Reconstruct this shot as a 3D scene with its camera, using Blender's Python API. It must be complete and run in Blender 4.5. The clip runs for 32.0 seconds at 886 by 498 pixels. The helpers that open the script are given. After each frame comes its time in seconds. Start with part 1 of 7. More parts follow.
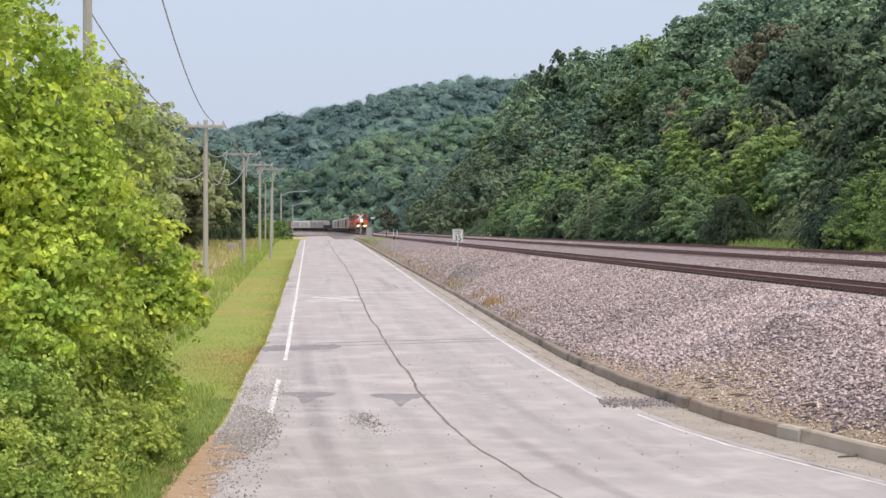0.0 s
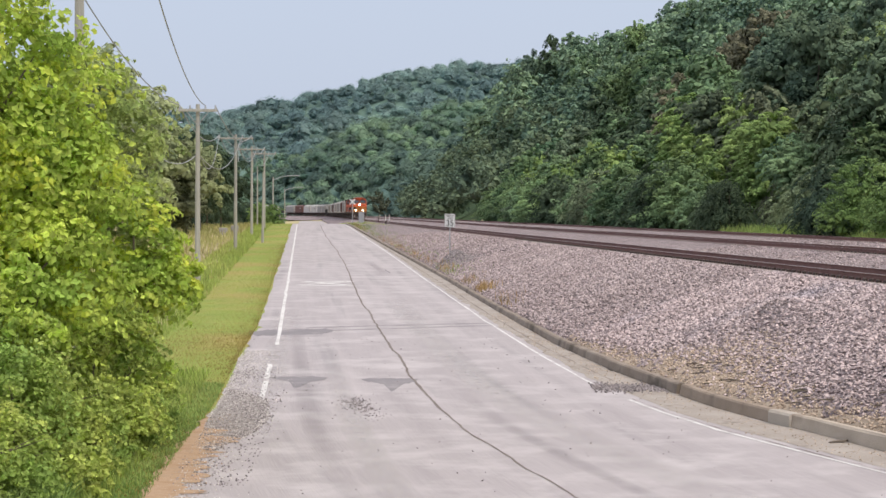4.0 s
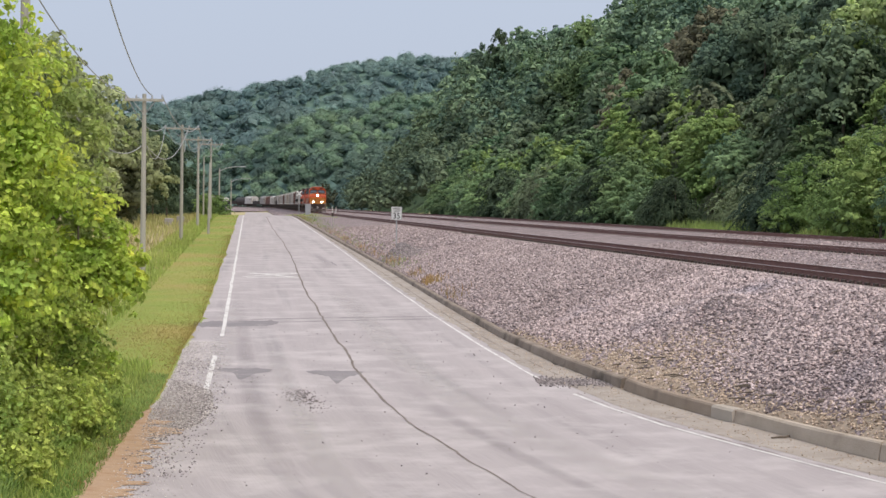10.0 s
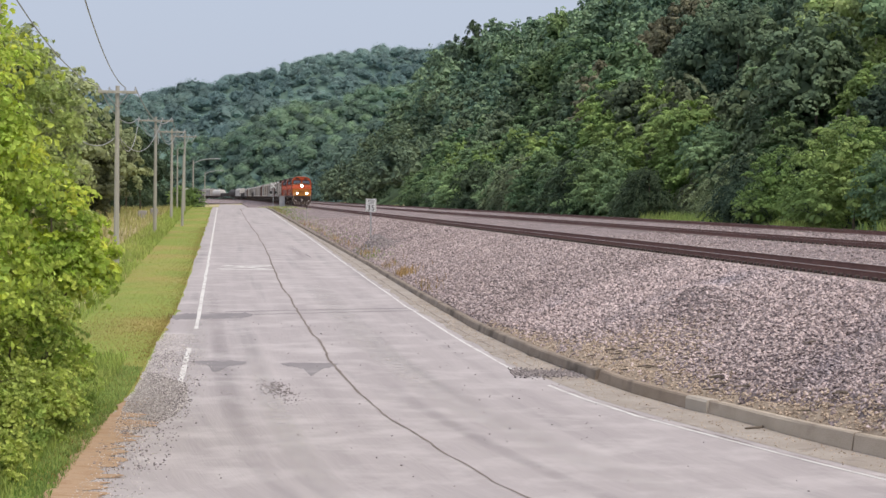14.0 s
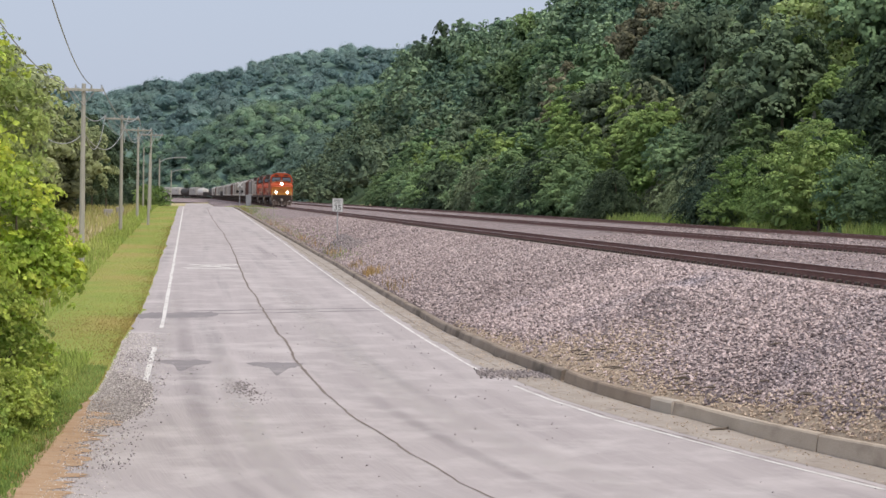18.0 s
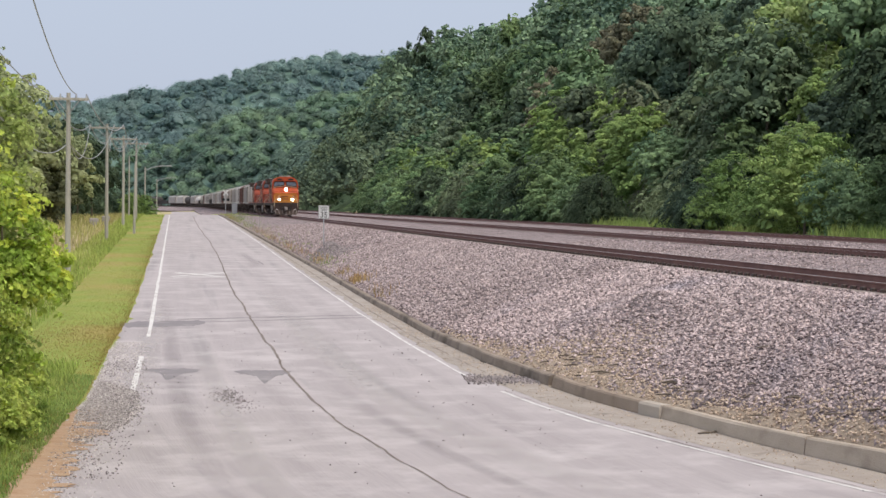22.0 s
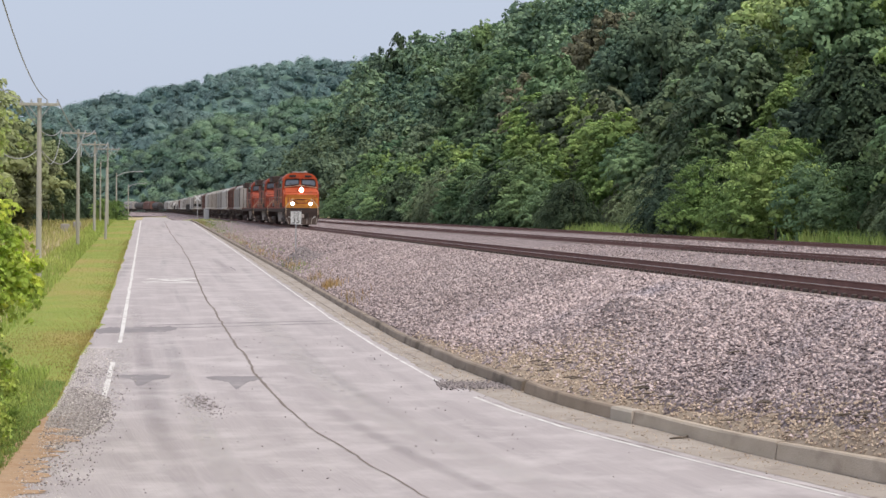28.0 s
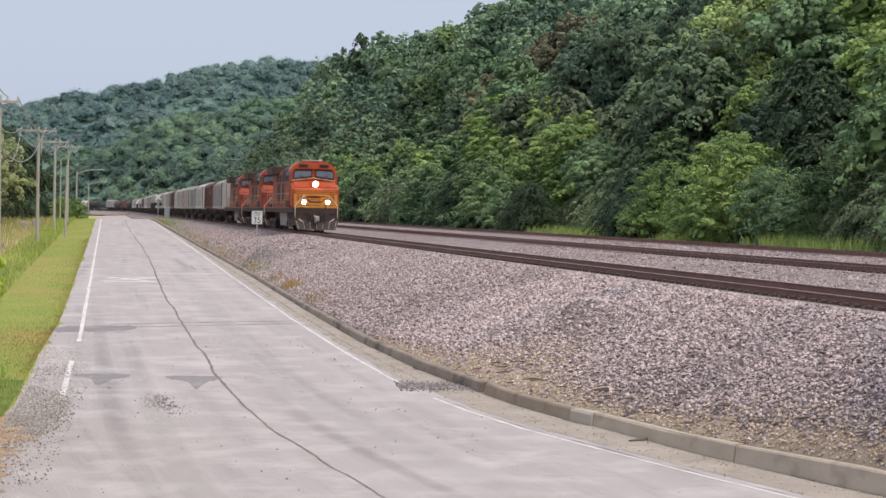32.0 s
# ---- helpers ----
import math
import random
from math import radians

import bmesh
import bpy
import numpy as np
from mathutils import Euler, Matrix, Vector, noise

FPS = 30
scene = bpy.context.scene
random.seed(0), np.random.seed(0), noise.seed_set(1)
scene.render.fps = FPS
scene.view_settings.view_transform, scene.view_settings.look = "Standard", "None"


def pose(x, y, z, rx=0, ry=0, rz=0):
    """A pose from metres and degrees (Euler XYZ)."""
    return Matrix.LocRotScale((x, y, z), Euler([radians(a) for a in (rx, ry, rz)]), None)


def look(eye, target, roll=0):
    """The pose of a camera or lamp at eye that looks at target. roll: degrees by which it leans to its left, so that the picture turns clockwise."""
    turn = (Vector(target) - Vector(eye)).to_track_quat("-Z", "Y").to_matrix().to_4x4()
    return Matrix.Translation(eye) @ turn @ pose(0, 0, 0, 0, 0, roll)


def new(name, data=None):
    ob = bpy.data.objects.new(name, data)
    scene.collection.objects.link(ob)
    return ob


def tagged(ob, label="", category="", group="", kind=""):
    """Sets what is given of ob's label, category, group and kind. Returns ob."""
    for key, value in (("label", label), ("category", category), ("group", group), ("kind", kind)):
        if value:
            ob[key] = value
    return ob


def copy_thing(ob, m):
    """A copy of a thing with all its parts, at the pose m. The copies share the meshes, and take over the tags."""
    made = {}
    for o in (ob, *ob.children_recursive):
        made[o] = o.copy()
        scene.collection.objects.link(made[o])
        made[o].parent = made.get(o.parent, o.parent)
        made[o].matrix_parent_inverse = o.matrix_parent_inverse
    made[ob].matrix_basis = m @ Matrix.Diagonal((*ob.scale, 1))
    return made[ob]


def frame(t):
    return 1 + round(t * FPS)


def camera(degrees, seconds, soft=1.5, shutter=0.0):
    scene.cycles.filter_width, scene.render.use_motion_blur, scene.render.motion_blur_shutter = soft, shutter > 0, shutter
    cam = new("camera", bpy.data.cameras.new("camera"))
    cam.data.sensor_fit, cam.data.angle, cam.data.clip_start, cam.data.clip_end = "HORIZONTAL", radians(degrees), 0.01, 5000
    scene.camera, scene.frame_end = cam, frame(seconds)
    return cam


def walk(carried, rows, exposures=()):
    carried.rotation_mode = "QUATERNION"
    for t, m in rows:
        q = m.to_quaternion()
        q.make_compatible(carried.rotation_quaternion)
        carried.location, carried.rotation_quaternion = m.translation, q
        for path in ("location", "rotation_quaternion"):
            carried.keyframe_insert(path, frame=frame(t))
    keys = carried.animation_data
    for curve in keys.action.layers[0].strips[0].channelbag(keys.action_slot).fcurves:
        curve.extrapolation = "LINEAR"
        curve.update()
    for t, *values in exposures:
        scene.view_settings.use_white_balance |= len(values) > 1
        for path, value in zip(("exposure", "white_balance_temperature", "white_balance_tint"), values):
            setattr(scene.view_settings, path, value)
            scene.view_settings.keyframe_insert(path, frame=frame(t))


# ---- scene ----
# The camera stands still on a stand about 3.9 m over the road and pans slowly with the train.
cam = camera(28.0, 32.0, soft=1.5)
EYE = 3.9
TURNS = [
    (0.0, 89.335, -0.100, 0.001),
    (0.5, 89.378, -0.082, -0.036),
    (1.0, 89.494, -0.101, 0.002),
    (1.5, 89.555, -0.208, 0.005),
    (2.0, 89.448, -0.234, 0.189),
    (2.5, 89.200, -0.282, 0.112),
    (3.0, 89.070, -0.280, -0.001),
    (3.5, 88.943, -0.257, -0.137),
    (5.5, 88.748, -0.422, -0.648),
    (6.0, 88.735, -0.512, -0.862),
    (6.5, 88.685, -0.410, -1.044),
    (7.0, 88.603, -0.483, -1.234),
    (7.5, 88.527, -0.547, -1.451),
    (8.0, 88.509, -0.650, -1.494),
    (8.5, 88.572, -0.627, -1.655),
    (9.0, 88.576, -0.711, -1.740),
    (9.5, 88.601, -0.763, -1.826),
    (10.0, 88.639, -0.859, -1.967),
    (10.5, 88.581, -0.874, -2.053),
    (11.0, 88.560, -0.875, -2.142),
    (11.5, 88.469, -0.895, -2.182),
    (12.0, 88.395, -0.936, -2.361),
    (12.5, 88.392, -0.968, -2.411),
    (13.0, 88.382, -1.048, -2.516),
    (13.5, 88.353, -1.031, -2.718),
    (14.0, 88.387, -0.759, -2.795),
    (14.5, 88.460, -0.631, -2.966),
    (16.5, 88.384, -0.950, -3.538),
    (17.0, 88.369, -0.968, -3.654),
    (17.5, 88.376, -1.049, -3.756),
    (18.0, 88.410, -1.088, -3.864),
    (18.5, 88.382, -1.159, -3.920),
    (19.0, 88.466, -1.165, -3.989),
    (19.5, 88.398, -1.105, -3.916),
    (20.0, 88.470, -1.147, -4.055),
    (20.5, 88.452, -1.161, -4.131),
    (21.0, 88.387, -1.176, -4.210),
    (21.5, 88.497, -0.888, -4.270),
    (22.0, 88.617, -0.599, -4.309),
    (22.5, 88.678, -0.383, -4.347),
    (23.0, 88.774, -0.378, -4.432),
    (23.5, 88.788, -0.458, -4.562),
    (24.0, 88.773, -0.437, -4.587),
    (24.5, 88.773, -0.419, -4.657),
    (25.0, 88.770, -0.471, -4.735),
    (25.5, 88.733, -0.524, -4.728),
    (27.5, 88.762, -0.523, -5.102),
    (28.0, 88.805, -0.586, -5.204),
    (28.5, 88.808, -0.632, -5.337),
    (29.0, 88.795, -0.753, -5.452),
    (29.5, 88.805, -0.858, -5.616),
    (30.0, 88.842, -0.915, -5.811),
    (30.5, 88.821, -0.952, -5.981),
    (31.0, 88.808, -1.028, -6.133),
    (31.5, 88.840, -1.023, -6.313),
    (32.0, 88.860, -1.070, -6.446),
]
walk(cam, [(t, pose(0, 0, EYE, rx, ry, rz)) for t, rx, ry, rz in TURNS], [(0, 0.13), (4, 0.05), (9, -0.04), (14, -0.08), (19, -0.07), (25, -0.02), (32, 0.0)])

# ---- sky and sun ----
SUN_UP, SUN_FROM = 58.0, 134.0
world = bpy.data.worlds.new("sky")
scene.world = world
world.use_nodes = True
wn = world.node_tree.nodes
wl = world.node_tree.links
sky = wn.new("ShaderNodeTexSky")
sky.sky_type = "NISHITA"
sky.sun_disc = False
sky.sun_elevation, sky.sun_rotation = radians(SUN_UP), radians(SUN_FROM)
sky.air_density, sky.dust_density, sky.ozone_density = 1.3, 5.0, 2.5
veil = wn.new("ShaderNodeMix")
veil.data_type = "RGBA"
veil.inputs["Factor"].default_value = 0.72
veil.inputs["B"].default_value = (8.75, 9.85, 12.2, 1)
wl.new(sky.outputs["Color"], veil.inputs["A"])
# a hazy sky is brighter overhead than along the horizon
heading = wn.new("ShaderNodeTexCoord")
parts = wn.new("ShaderNodeSeparateXYZ")
wl.new(heading.outputs["Generated"], parts.inputs["Vector"])
rise = wn.new("ShaderNodeMapRange")
rise.inputs["From Min"].default_value, rise.inputs["From Max"].default_value = 0.12, 1.0
wl.new(parts.outputs["Z"], rise.inputs["Value"])
lift = wn.new("ShaderNodeMix")
lift.data_type = "RGBA"
lift.inputs["A"].default_value, lift.inputs["B"].default_value = (1, 1, 1, 1), (1.70, 1.52, 1.30, 1)
wl.new(rise.outputs["Result"], lift.inputs["Factor"])
cloud = wn.new("ShaderNodeMix")
cloud.data_type, cloud.blend_type = "RGBA", "MULTIPLY"
cloud.inputs["Factor"].default_value = 1.0
wl.new(veil.outputs["Result"], cloud.inputs["A"])
wl.new(lift.outputs["Result"], cloud.inputs["B"])
wl.new(cloud.outputs["Result"], wn["Background"].inputs["Color"])
wn["Background"].inputs["Strength"].default_value = 0.0795
sun = new("sun", bpy.data.lights.new("sun", "SUN"))
sun.data.energy, sun.data.angle, sun.data.color = 1.95, radians(12), (1.0, 0.905, 0.765)
az = radians(SUN_FROM)
el = radians(SUN_UP)
sun.matrix_basis = look((0, 0, 60), (-math.sin(az) * math.cos(el) * 10, -math.cos(az) * math.cos(el) * 10, 60 - math.sin(el) * 10))


# ---- materials ----
def surface(name, a, b, scale=4.0, rough=0.8, bump=0.3, grain=60.0, metal=0.0, stain=None, stain_scale=0.6,
            stain_at=0.62, per_object=0.0, per_island=0.0, stretch=None, depth=0.02, spec=0.3, speckle=0.55, along=False, blotch=None):
    """Two tones mixed at a large and a small scale, stains with a shape of their own, and fine relief."""
    m = bpy.data.materials.new(name)
    m.use_nodes = True
    nt = m.node_tree
    n, l = nt.nodes, nt.links
    p = n["Principled BSDF"]
    p.inputs["Roughness"].default_value, p.inputs["Metallic"].default_value = rough, metal
    p.inputs["Specular IOR Level"].default_value = spec
    geo = n.new("ShaderNodeNewGeometry")
    tex = n.new("ShaderNodeTexCoord")
    src = tex.outputs["UV"] if along else geo.outputs["Position"] if per_object == 0 else tex.outputs["Object"]
    if stretch:
        mp = n.new("ShaderNodeMapping")
        mp.inputs["Scale"].default_value = stretch
        l.new(src, mp.inputs["Vector"])
        src = mp.outputs["Vector"]

    def noisy(sc, det):
        t = n.new("ShaderNodeTexNoise")
        t.inputs["Scale"].default_value, t.inputs["Detail"].default_value = sc, det
        l.new(src, t.inputs["Vector"])
        return t.outputs["Fac"]

    def ramp(f, lo, hi):
        r = n.new("ShaderNodeMapRange")
        r.inputs["From Min"].default_value, r.inputs["From Max"].default_value = lo, hi
        l.new(f, r.inputs["Value"])
        return r.outputs["Result"]

    def mix(f, ca, cb):
        x = n.new("ShaderNodeMix")
        x.data_type = "RGBA"
        for sock, c in (("Factor", f), ("A", ca), ("B", cb)):
            if isinstance(c, tuple):
                x.inputs[sock].default_value = (*c, 1)
            elif isinstance(c, float):
                x.inputs[sock].default_value = c
            else:
                l.new(c, x.inputs[sock])
        return x.outputs["Result"]

    big, fine = noisy(scale, 5), noisy(grain, 3)
    add = n.new("ShaderNodeMath")
    add.operation = "MULTIPLY_ADD"
    l.new(fine, add.inputs[0])
    add.inputs[1].default_value = speckle
    l.new(big, add.inputs[2])
    col = mix(ramp(add.outputs[0], 0.225 + speckle / 2, 0.775 + speckle / 2), a, b)
    if stain:
        col = mix(ramp(noisy(stain_scale, 6), stain_at, stain_at + 0.16), col, stain)
    if blotch:
        spot = n.new("ShaderNodeTexNoise")
        spot.inputs["Scale"].default_value, spot.inputs["Detail"].default_value, spot.inputs["Roughness"].default_value = blotch[1], 7, 0.62
        l.new(geo.outputs["Position"], spot.inputs["Vector"])
        col = mix(ramp(spot.outputs["Fac"], blotch[2], blotch[2] + 0.22), col, blotch[0])
    if per_object or per_island:
        h = n.new("ShaderNodeHueSaturation")
        v = n.new("ShaderNodeMapRange")
        if per_object:
            o = n.new("ShaderNodeObjectInfo")
            l.new(o.outputs["Random"], v.inputs["Value"])
        else:
            l.new(geo.outputs["Random Per Island"], v.inputs["Value"])
        k = per_object or per_island
        v.inputs["To Min"].default_value, v.inputs["To Max"].default_value = 1 - k, 1 + k
        l.new(v.outputs["Result"], h.inputs["Value"])
        l.new(col, h.inputs["Color"])
        col = h.outputs["Color"]
    l.new(col, p.inputs["Base Color"])
    if bump:
        bp = n.new("ShaderNodeBump")
        bp.inputs["Strength"].default_value, bp.inputs["Distance"].default_value = bump, depth
        l.new(fine, bp.inputs["Height"])
        l.new(bp.outputs["Normal"], p.inputs["Normal"])
    return m


def worn_film(name, colour, most):
    """A thin worn or dusty band: densest along its middle, broken up, and fading at its sides and ends."""
    m = bpy.data.materials.new(name)
    m.use_nodes = True
    n, l = m.node_tree.nodes, m.node_tree.links
    p = n["Principled BSDF"]
    p.inputs["Base Color"].default_value, p.inputs["Roughness"].default_value = (*colour, 1), 0.85
    p.inputs["Specular IOR Level"].default_value = 0.3
    tex = n.new("ShaderNodeTexCoord")
    uvs = n.new("ShaderNodeSeparateXYZ")
    l.new(tex.outputs["UV"], uvs.inputs["Vector"])

    def sums(kind, a, b):
        k = n.new("ShaderNodeMath")
        k.operation = kind
        for sock, v in zip(k.inputs, (a, b)):
            if isinstance(v, (int, float)):
                sock.default_value = v
            else:
                l.new(v, sock)
        return k.outputs[0]

    def hump(v, power):
        return sums("POWER", sums("MAXIMUM", sums("MULTIPLY", sums("MULTIPLY", v, 4.0), sums("SUBTRACT", 1.0, v)), 0.0), power)

    grit = n.new("ShaderNodeTexNoise")
    grit.inputs["Scale"].default_value, grit.inputs["Detail"].default_value = 1.6, 6
    l.new(tex.outputs["Object"], grit.inputs["Vector"])
    span = n.new("ShaderNodeMapRange")
    span.inputs["From Min"].default_value, span.inputs["From Max"].default_value = 0.1, 0.62
    l.new(grit.outputs["Fac"], span.inputs["Value"])
    dense = sums("MULTIPLY", sums("MULTIPLY", hump(uvs.outputs["X"], 1.2), hump(uvs.outputs["Y"], 0.6)), sums("MULTIPLY", span.outputs["Result"], most))
    l.new(dense, p.inputs["Alpha"])
    return m


def foliage(name, a, b, c, patch=0.12, through_it=0.35, vary=0.3, each=True, tufts=0.5, tuft_vary=0.3):
    """Leaves: tone by leaf, by clump and by tree, with light passing through."""
    m = bpy.data.materials.new(name)
    m.use_nodes = True
    nt = m.node_tree
    n, l = nt.nodes, nt.links
    p = n["Principled BSDF"]
    p.inputs["Roughness"].default_value = 0.72
    p.inputs["Specular IOR Level"].default_value = 0.1
    geo = n.new("ShaderNodeNewGeometry")
    tone = n.new("ShaderNodeTexNoise")
    tone.inputs["Scale"].default_value, tone.inputs["Detail"].default_value = patch, 3
    l.new(geo.outputs["Position"], tone.inputs["Vector"])
    rng = n.new("ShaderNodeMapRange")
    rng.inputs["From Min"].default_value, rng.inputs["From Max"].default_value = 0.36, 0.64
    l.new(tone.outputs["Fac"], rng.inputs["Value"])
    one = n.new("ShaderNodeMix")
    one.data_type = "RGBA"
    l.new(rng.outputs["Result"], one.inputs["Factor"])
    one.inputs["A"].default_value, one.inputs["B"].default_value = (*a, 1), (*b, 1)
    obj = n.new("ShaderNodeObjectInfo")
    cut = n.new("ShaderNodeMapRange")
    cut.inputs["From Min"].default_value, cut.inputs["From Max"].default_value = 0.78, 1.0
    l.new(obj.outputs["Random"], cut.inputs["Value"])
    two = n.new("ShaderNodeMix")
    two.data_type = "RGBA"
    two.inputs["Factor"].default_value = 0.0
    if each:
        l.new(cut.outputs["Result"], two.inputs["Factor"])
    l.new(one.outputs["Result"], two.inputs["A"])
    two.inputs["B"].default_value = (*c, 1)
    hsv = n.new("ShaderNodeHueSaturation")
    val = n.new("ShaderNodeMapRange")
    val.inputs["To Min"].default_value, val.inputs["To Max"].default_value = 1 - vary, 1 + vary
    l.new(geo.outputs["Random Per Island"], val.inputs["Value"])
    own = n.new("ShaderNodeMath")
    own.operation = "MULTIPLY"
    own.inputs[1].default_value = 7.31
    l.new(obj.outputs["Random"], own.inputs[0])
    frac = n.new("ShaderNodeMath")
    frac.operation = "FRACT"
    l.new(own.outputs[0], frac.inputs[0])
    wide = n.new("ShaderNodeMapRange")
    wide.inputs["To Min"].default_value, wide.inputs["To Max"].default_value = (0.76, 1.28) if each else (1.0, 1.0)
    l.new(frac.outputs[0], wide.inputs["Value"])
    both = n.new("ShaderNodeMath")
    both.operation = "MULTIPLY"
    l.new(val.outputs["Result"], both.inputs[0])
    l.new(wide.outputs["Result"], both.inputs[1])
    tuft = n.new("ShaderNodeTexNoise")
    tuft.inputs["Scale"].default_value, tuft.inputs["Detail"].default_value = tufts, 2
    l.new(geo.outputs["Position"], tuft.inputs["Vector"])
    spread = n.new("ShaderNodeMapRange")
    spread.inputs["From Min"].default_value, spread.inputs["From Max"].default_value = 0.34, 0.66
    spread.inputs["To Min"].default_value, spread.inputs["To Max"].default_value = 1 - tuft_vary, 1 + tuft_vary
    l.new(tuft.outputs["Fac"], spread.inputs["Value"])
    three = n.new("ShaderNodeMath")
    three.operation = "MULTIPLY"
    l.new(both.outputs[0], three.inputs[0])
    l.new(spread.outputs["Result"], three.inputs[1])
    l.new(three.outputs[0], hsv.inputs["Value"])
    l.new(two.outputs["Result"], hsv.inputs["Color"])
    l.new(hsv.outputs["Color"], p.inputs["Base Color"])
    tr = n.new("ShaderNodeBsdfTranslucent")
    l.new(hsv.outputs["Color"], tr.inputs["Color"])
    ms = n.new("ShaderNodeMixShader")
    ms.inputs["Fac"].default_value = through_it
    l.new(p.outputs["BSDF"], ms.inputs[1])
    l.new(tr.outputs["BSDF"], ms.inputs[2])
    l.new(ms.outputs["Shader"], n["Material Output"].inputs["Surface"])
    return m


def lamp_glow(name, colour, power):
    m = bpy.data.materials.new(name)
    m.use_nodes = True
    p = m.node_tree.nodes["Principled BSDF"]
    p.inputs["Emission Color"].default_value = (*colour, 1)
    p.inputs["Emission Strength"].default_value = power
    return m


def crushed_stone(name, dark, light, cells):
    """A bed of broken stone: every cell a stone of its own tone, dark joints, strong relief."""
    m = bpy.data.materials.new(name)
    m.use_nodes = True
    n, l = m.node_tree.nodes, m.node_tree.links
    p = n["Principled BSDF"]
    p.inputs["Roughness"].default_value, p.inputs["Specular IOR Level"].default_value = 0.95, 0.2
    geo = n.new("ShaderNodeNewGeometry")
    v = n.new("ShaderNodeTexVoronoi")
    v.inputs["Scale"].default_value = cells
    l.new(geo.outputs["Position"], v.inputs["Vector"])
    sep = n.new("ShaderNodeSeparateColor")
    l.new(v.outputs["Color"], sep.inputs["Color"])
    big = n.new("ShaderNodeTexNoise")
    big.inputs["Scale"].default_value, big.inputs["Detail"].default_value = 0.35, 4
    l.new(geo.outputs["Position"], big.inputs["Vector"])
    f = n.new("ShaderNodeMath")
    f.operation = "MULTIPLY_ADD"
    l.new(big.outputs["Fac"], f.inputs[0])
    f.inputs[1].default_value = 0.5
    l.new(sep.outputs["Red"], f.inputs[2])
    r = n.new("ShaderNodeMapRange")
    r.inputs["From Min"].default_value, r.inputs["From Max"].default_value = 0.1, 1.35
    l.new(f.outputs[0], r.inputs["Value"])
    gap = n.new("ShaderNodeMapRange")
    gap.inputs["From Min"].default_value, gap.inputs["From Max"].default_value = 0.35, 0.75
    gap.inputs["To Min"].default_value, gap.inputs["To Max"].default_value = 1.0, 0.35
    l.new(v.outputs["Distance"], gap.inputs["Value"])
    mul = n.new("ShaderNodeMath")
    mul.operation = "MULTIPLY"
    l.new(r.outputs["Result"], mul.inputs[0])
    l.new(gap.outputs["Result"], mul.inputs[1])
    mix = n.new("ShaderNodeMix")
    mix.data_type = "RGBA"
    mix.inputs["A"].default_value, mix.inputs["B"].default_value = (*dark, 1), (*light, 1)
    l.new(mul.outputs[0], mix.inputs["Factor"])
    l.new(mix.outputs["Result"], p.inputs["Base Color"])
    b = n.new("ShaderNodeBump")
    b.invert = True
    b.inputs["Strength"].default_value, b.inputs["Distance"].default_value = 1.0, 0.04
    l.new(v.outputs["Distance"], b.inputs["Height"])
    l.new(b.outputs["Normal"], p.inputs["Normal"])
    return m


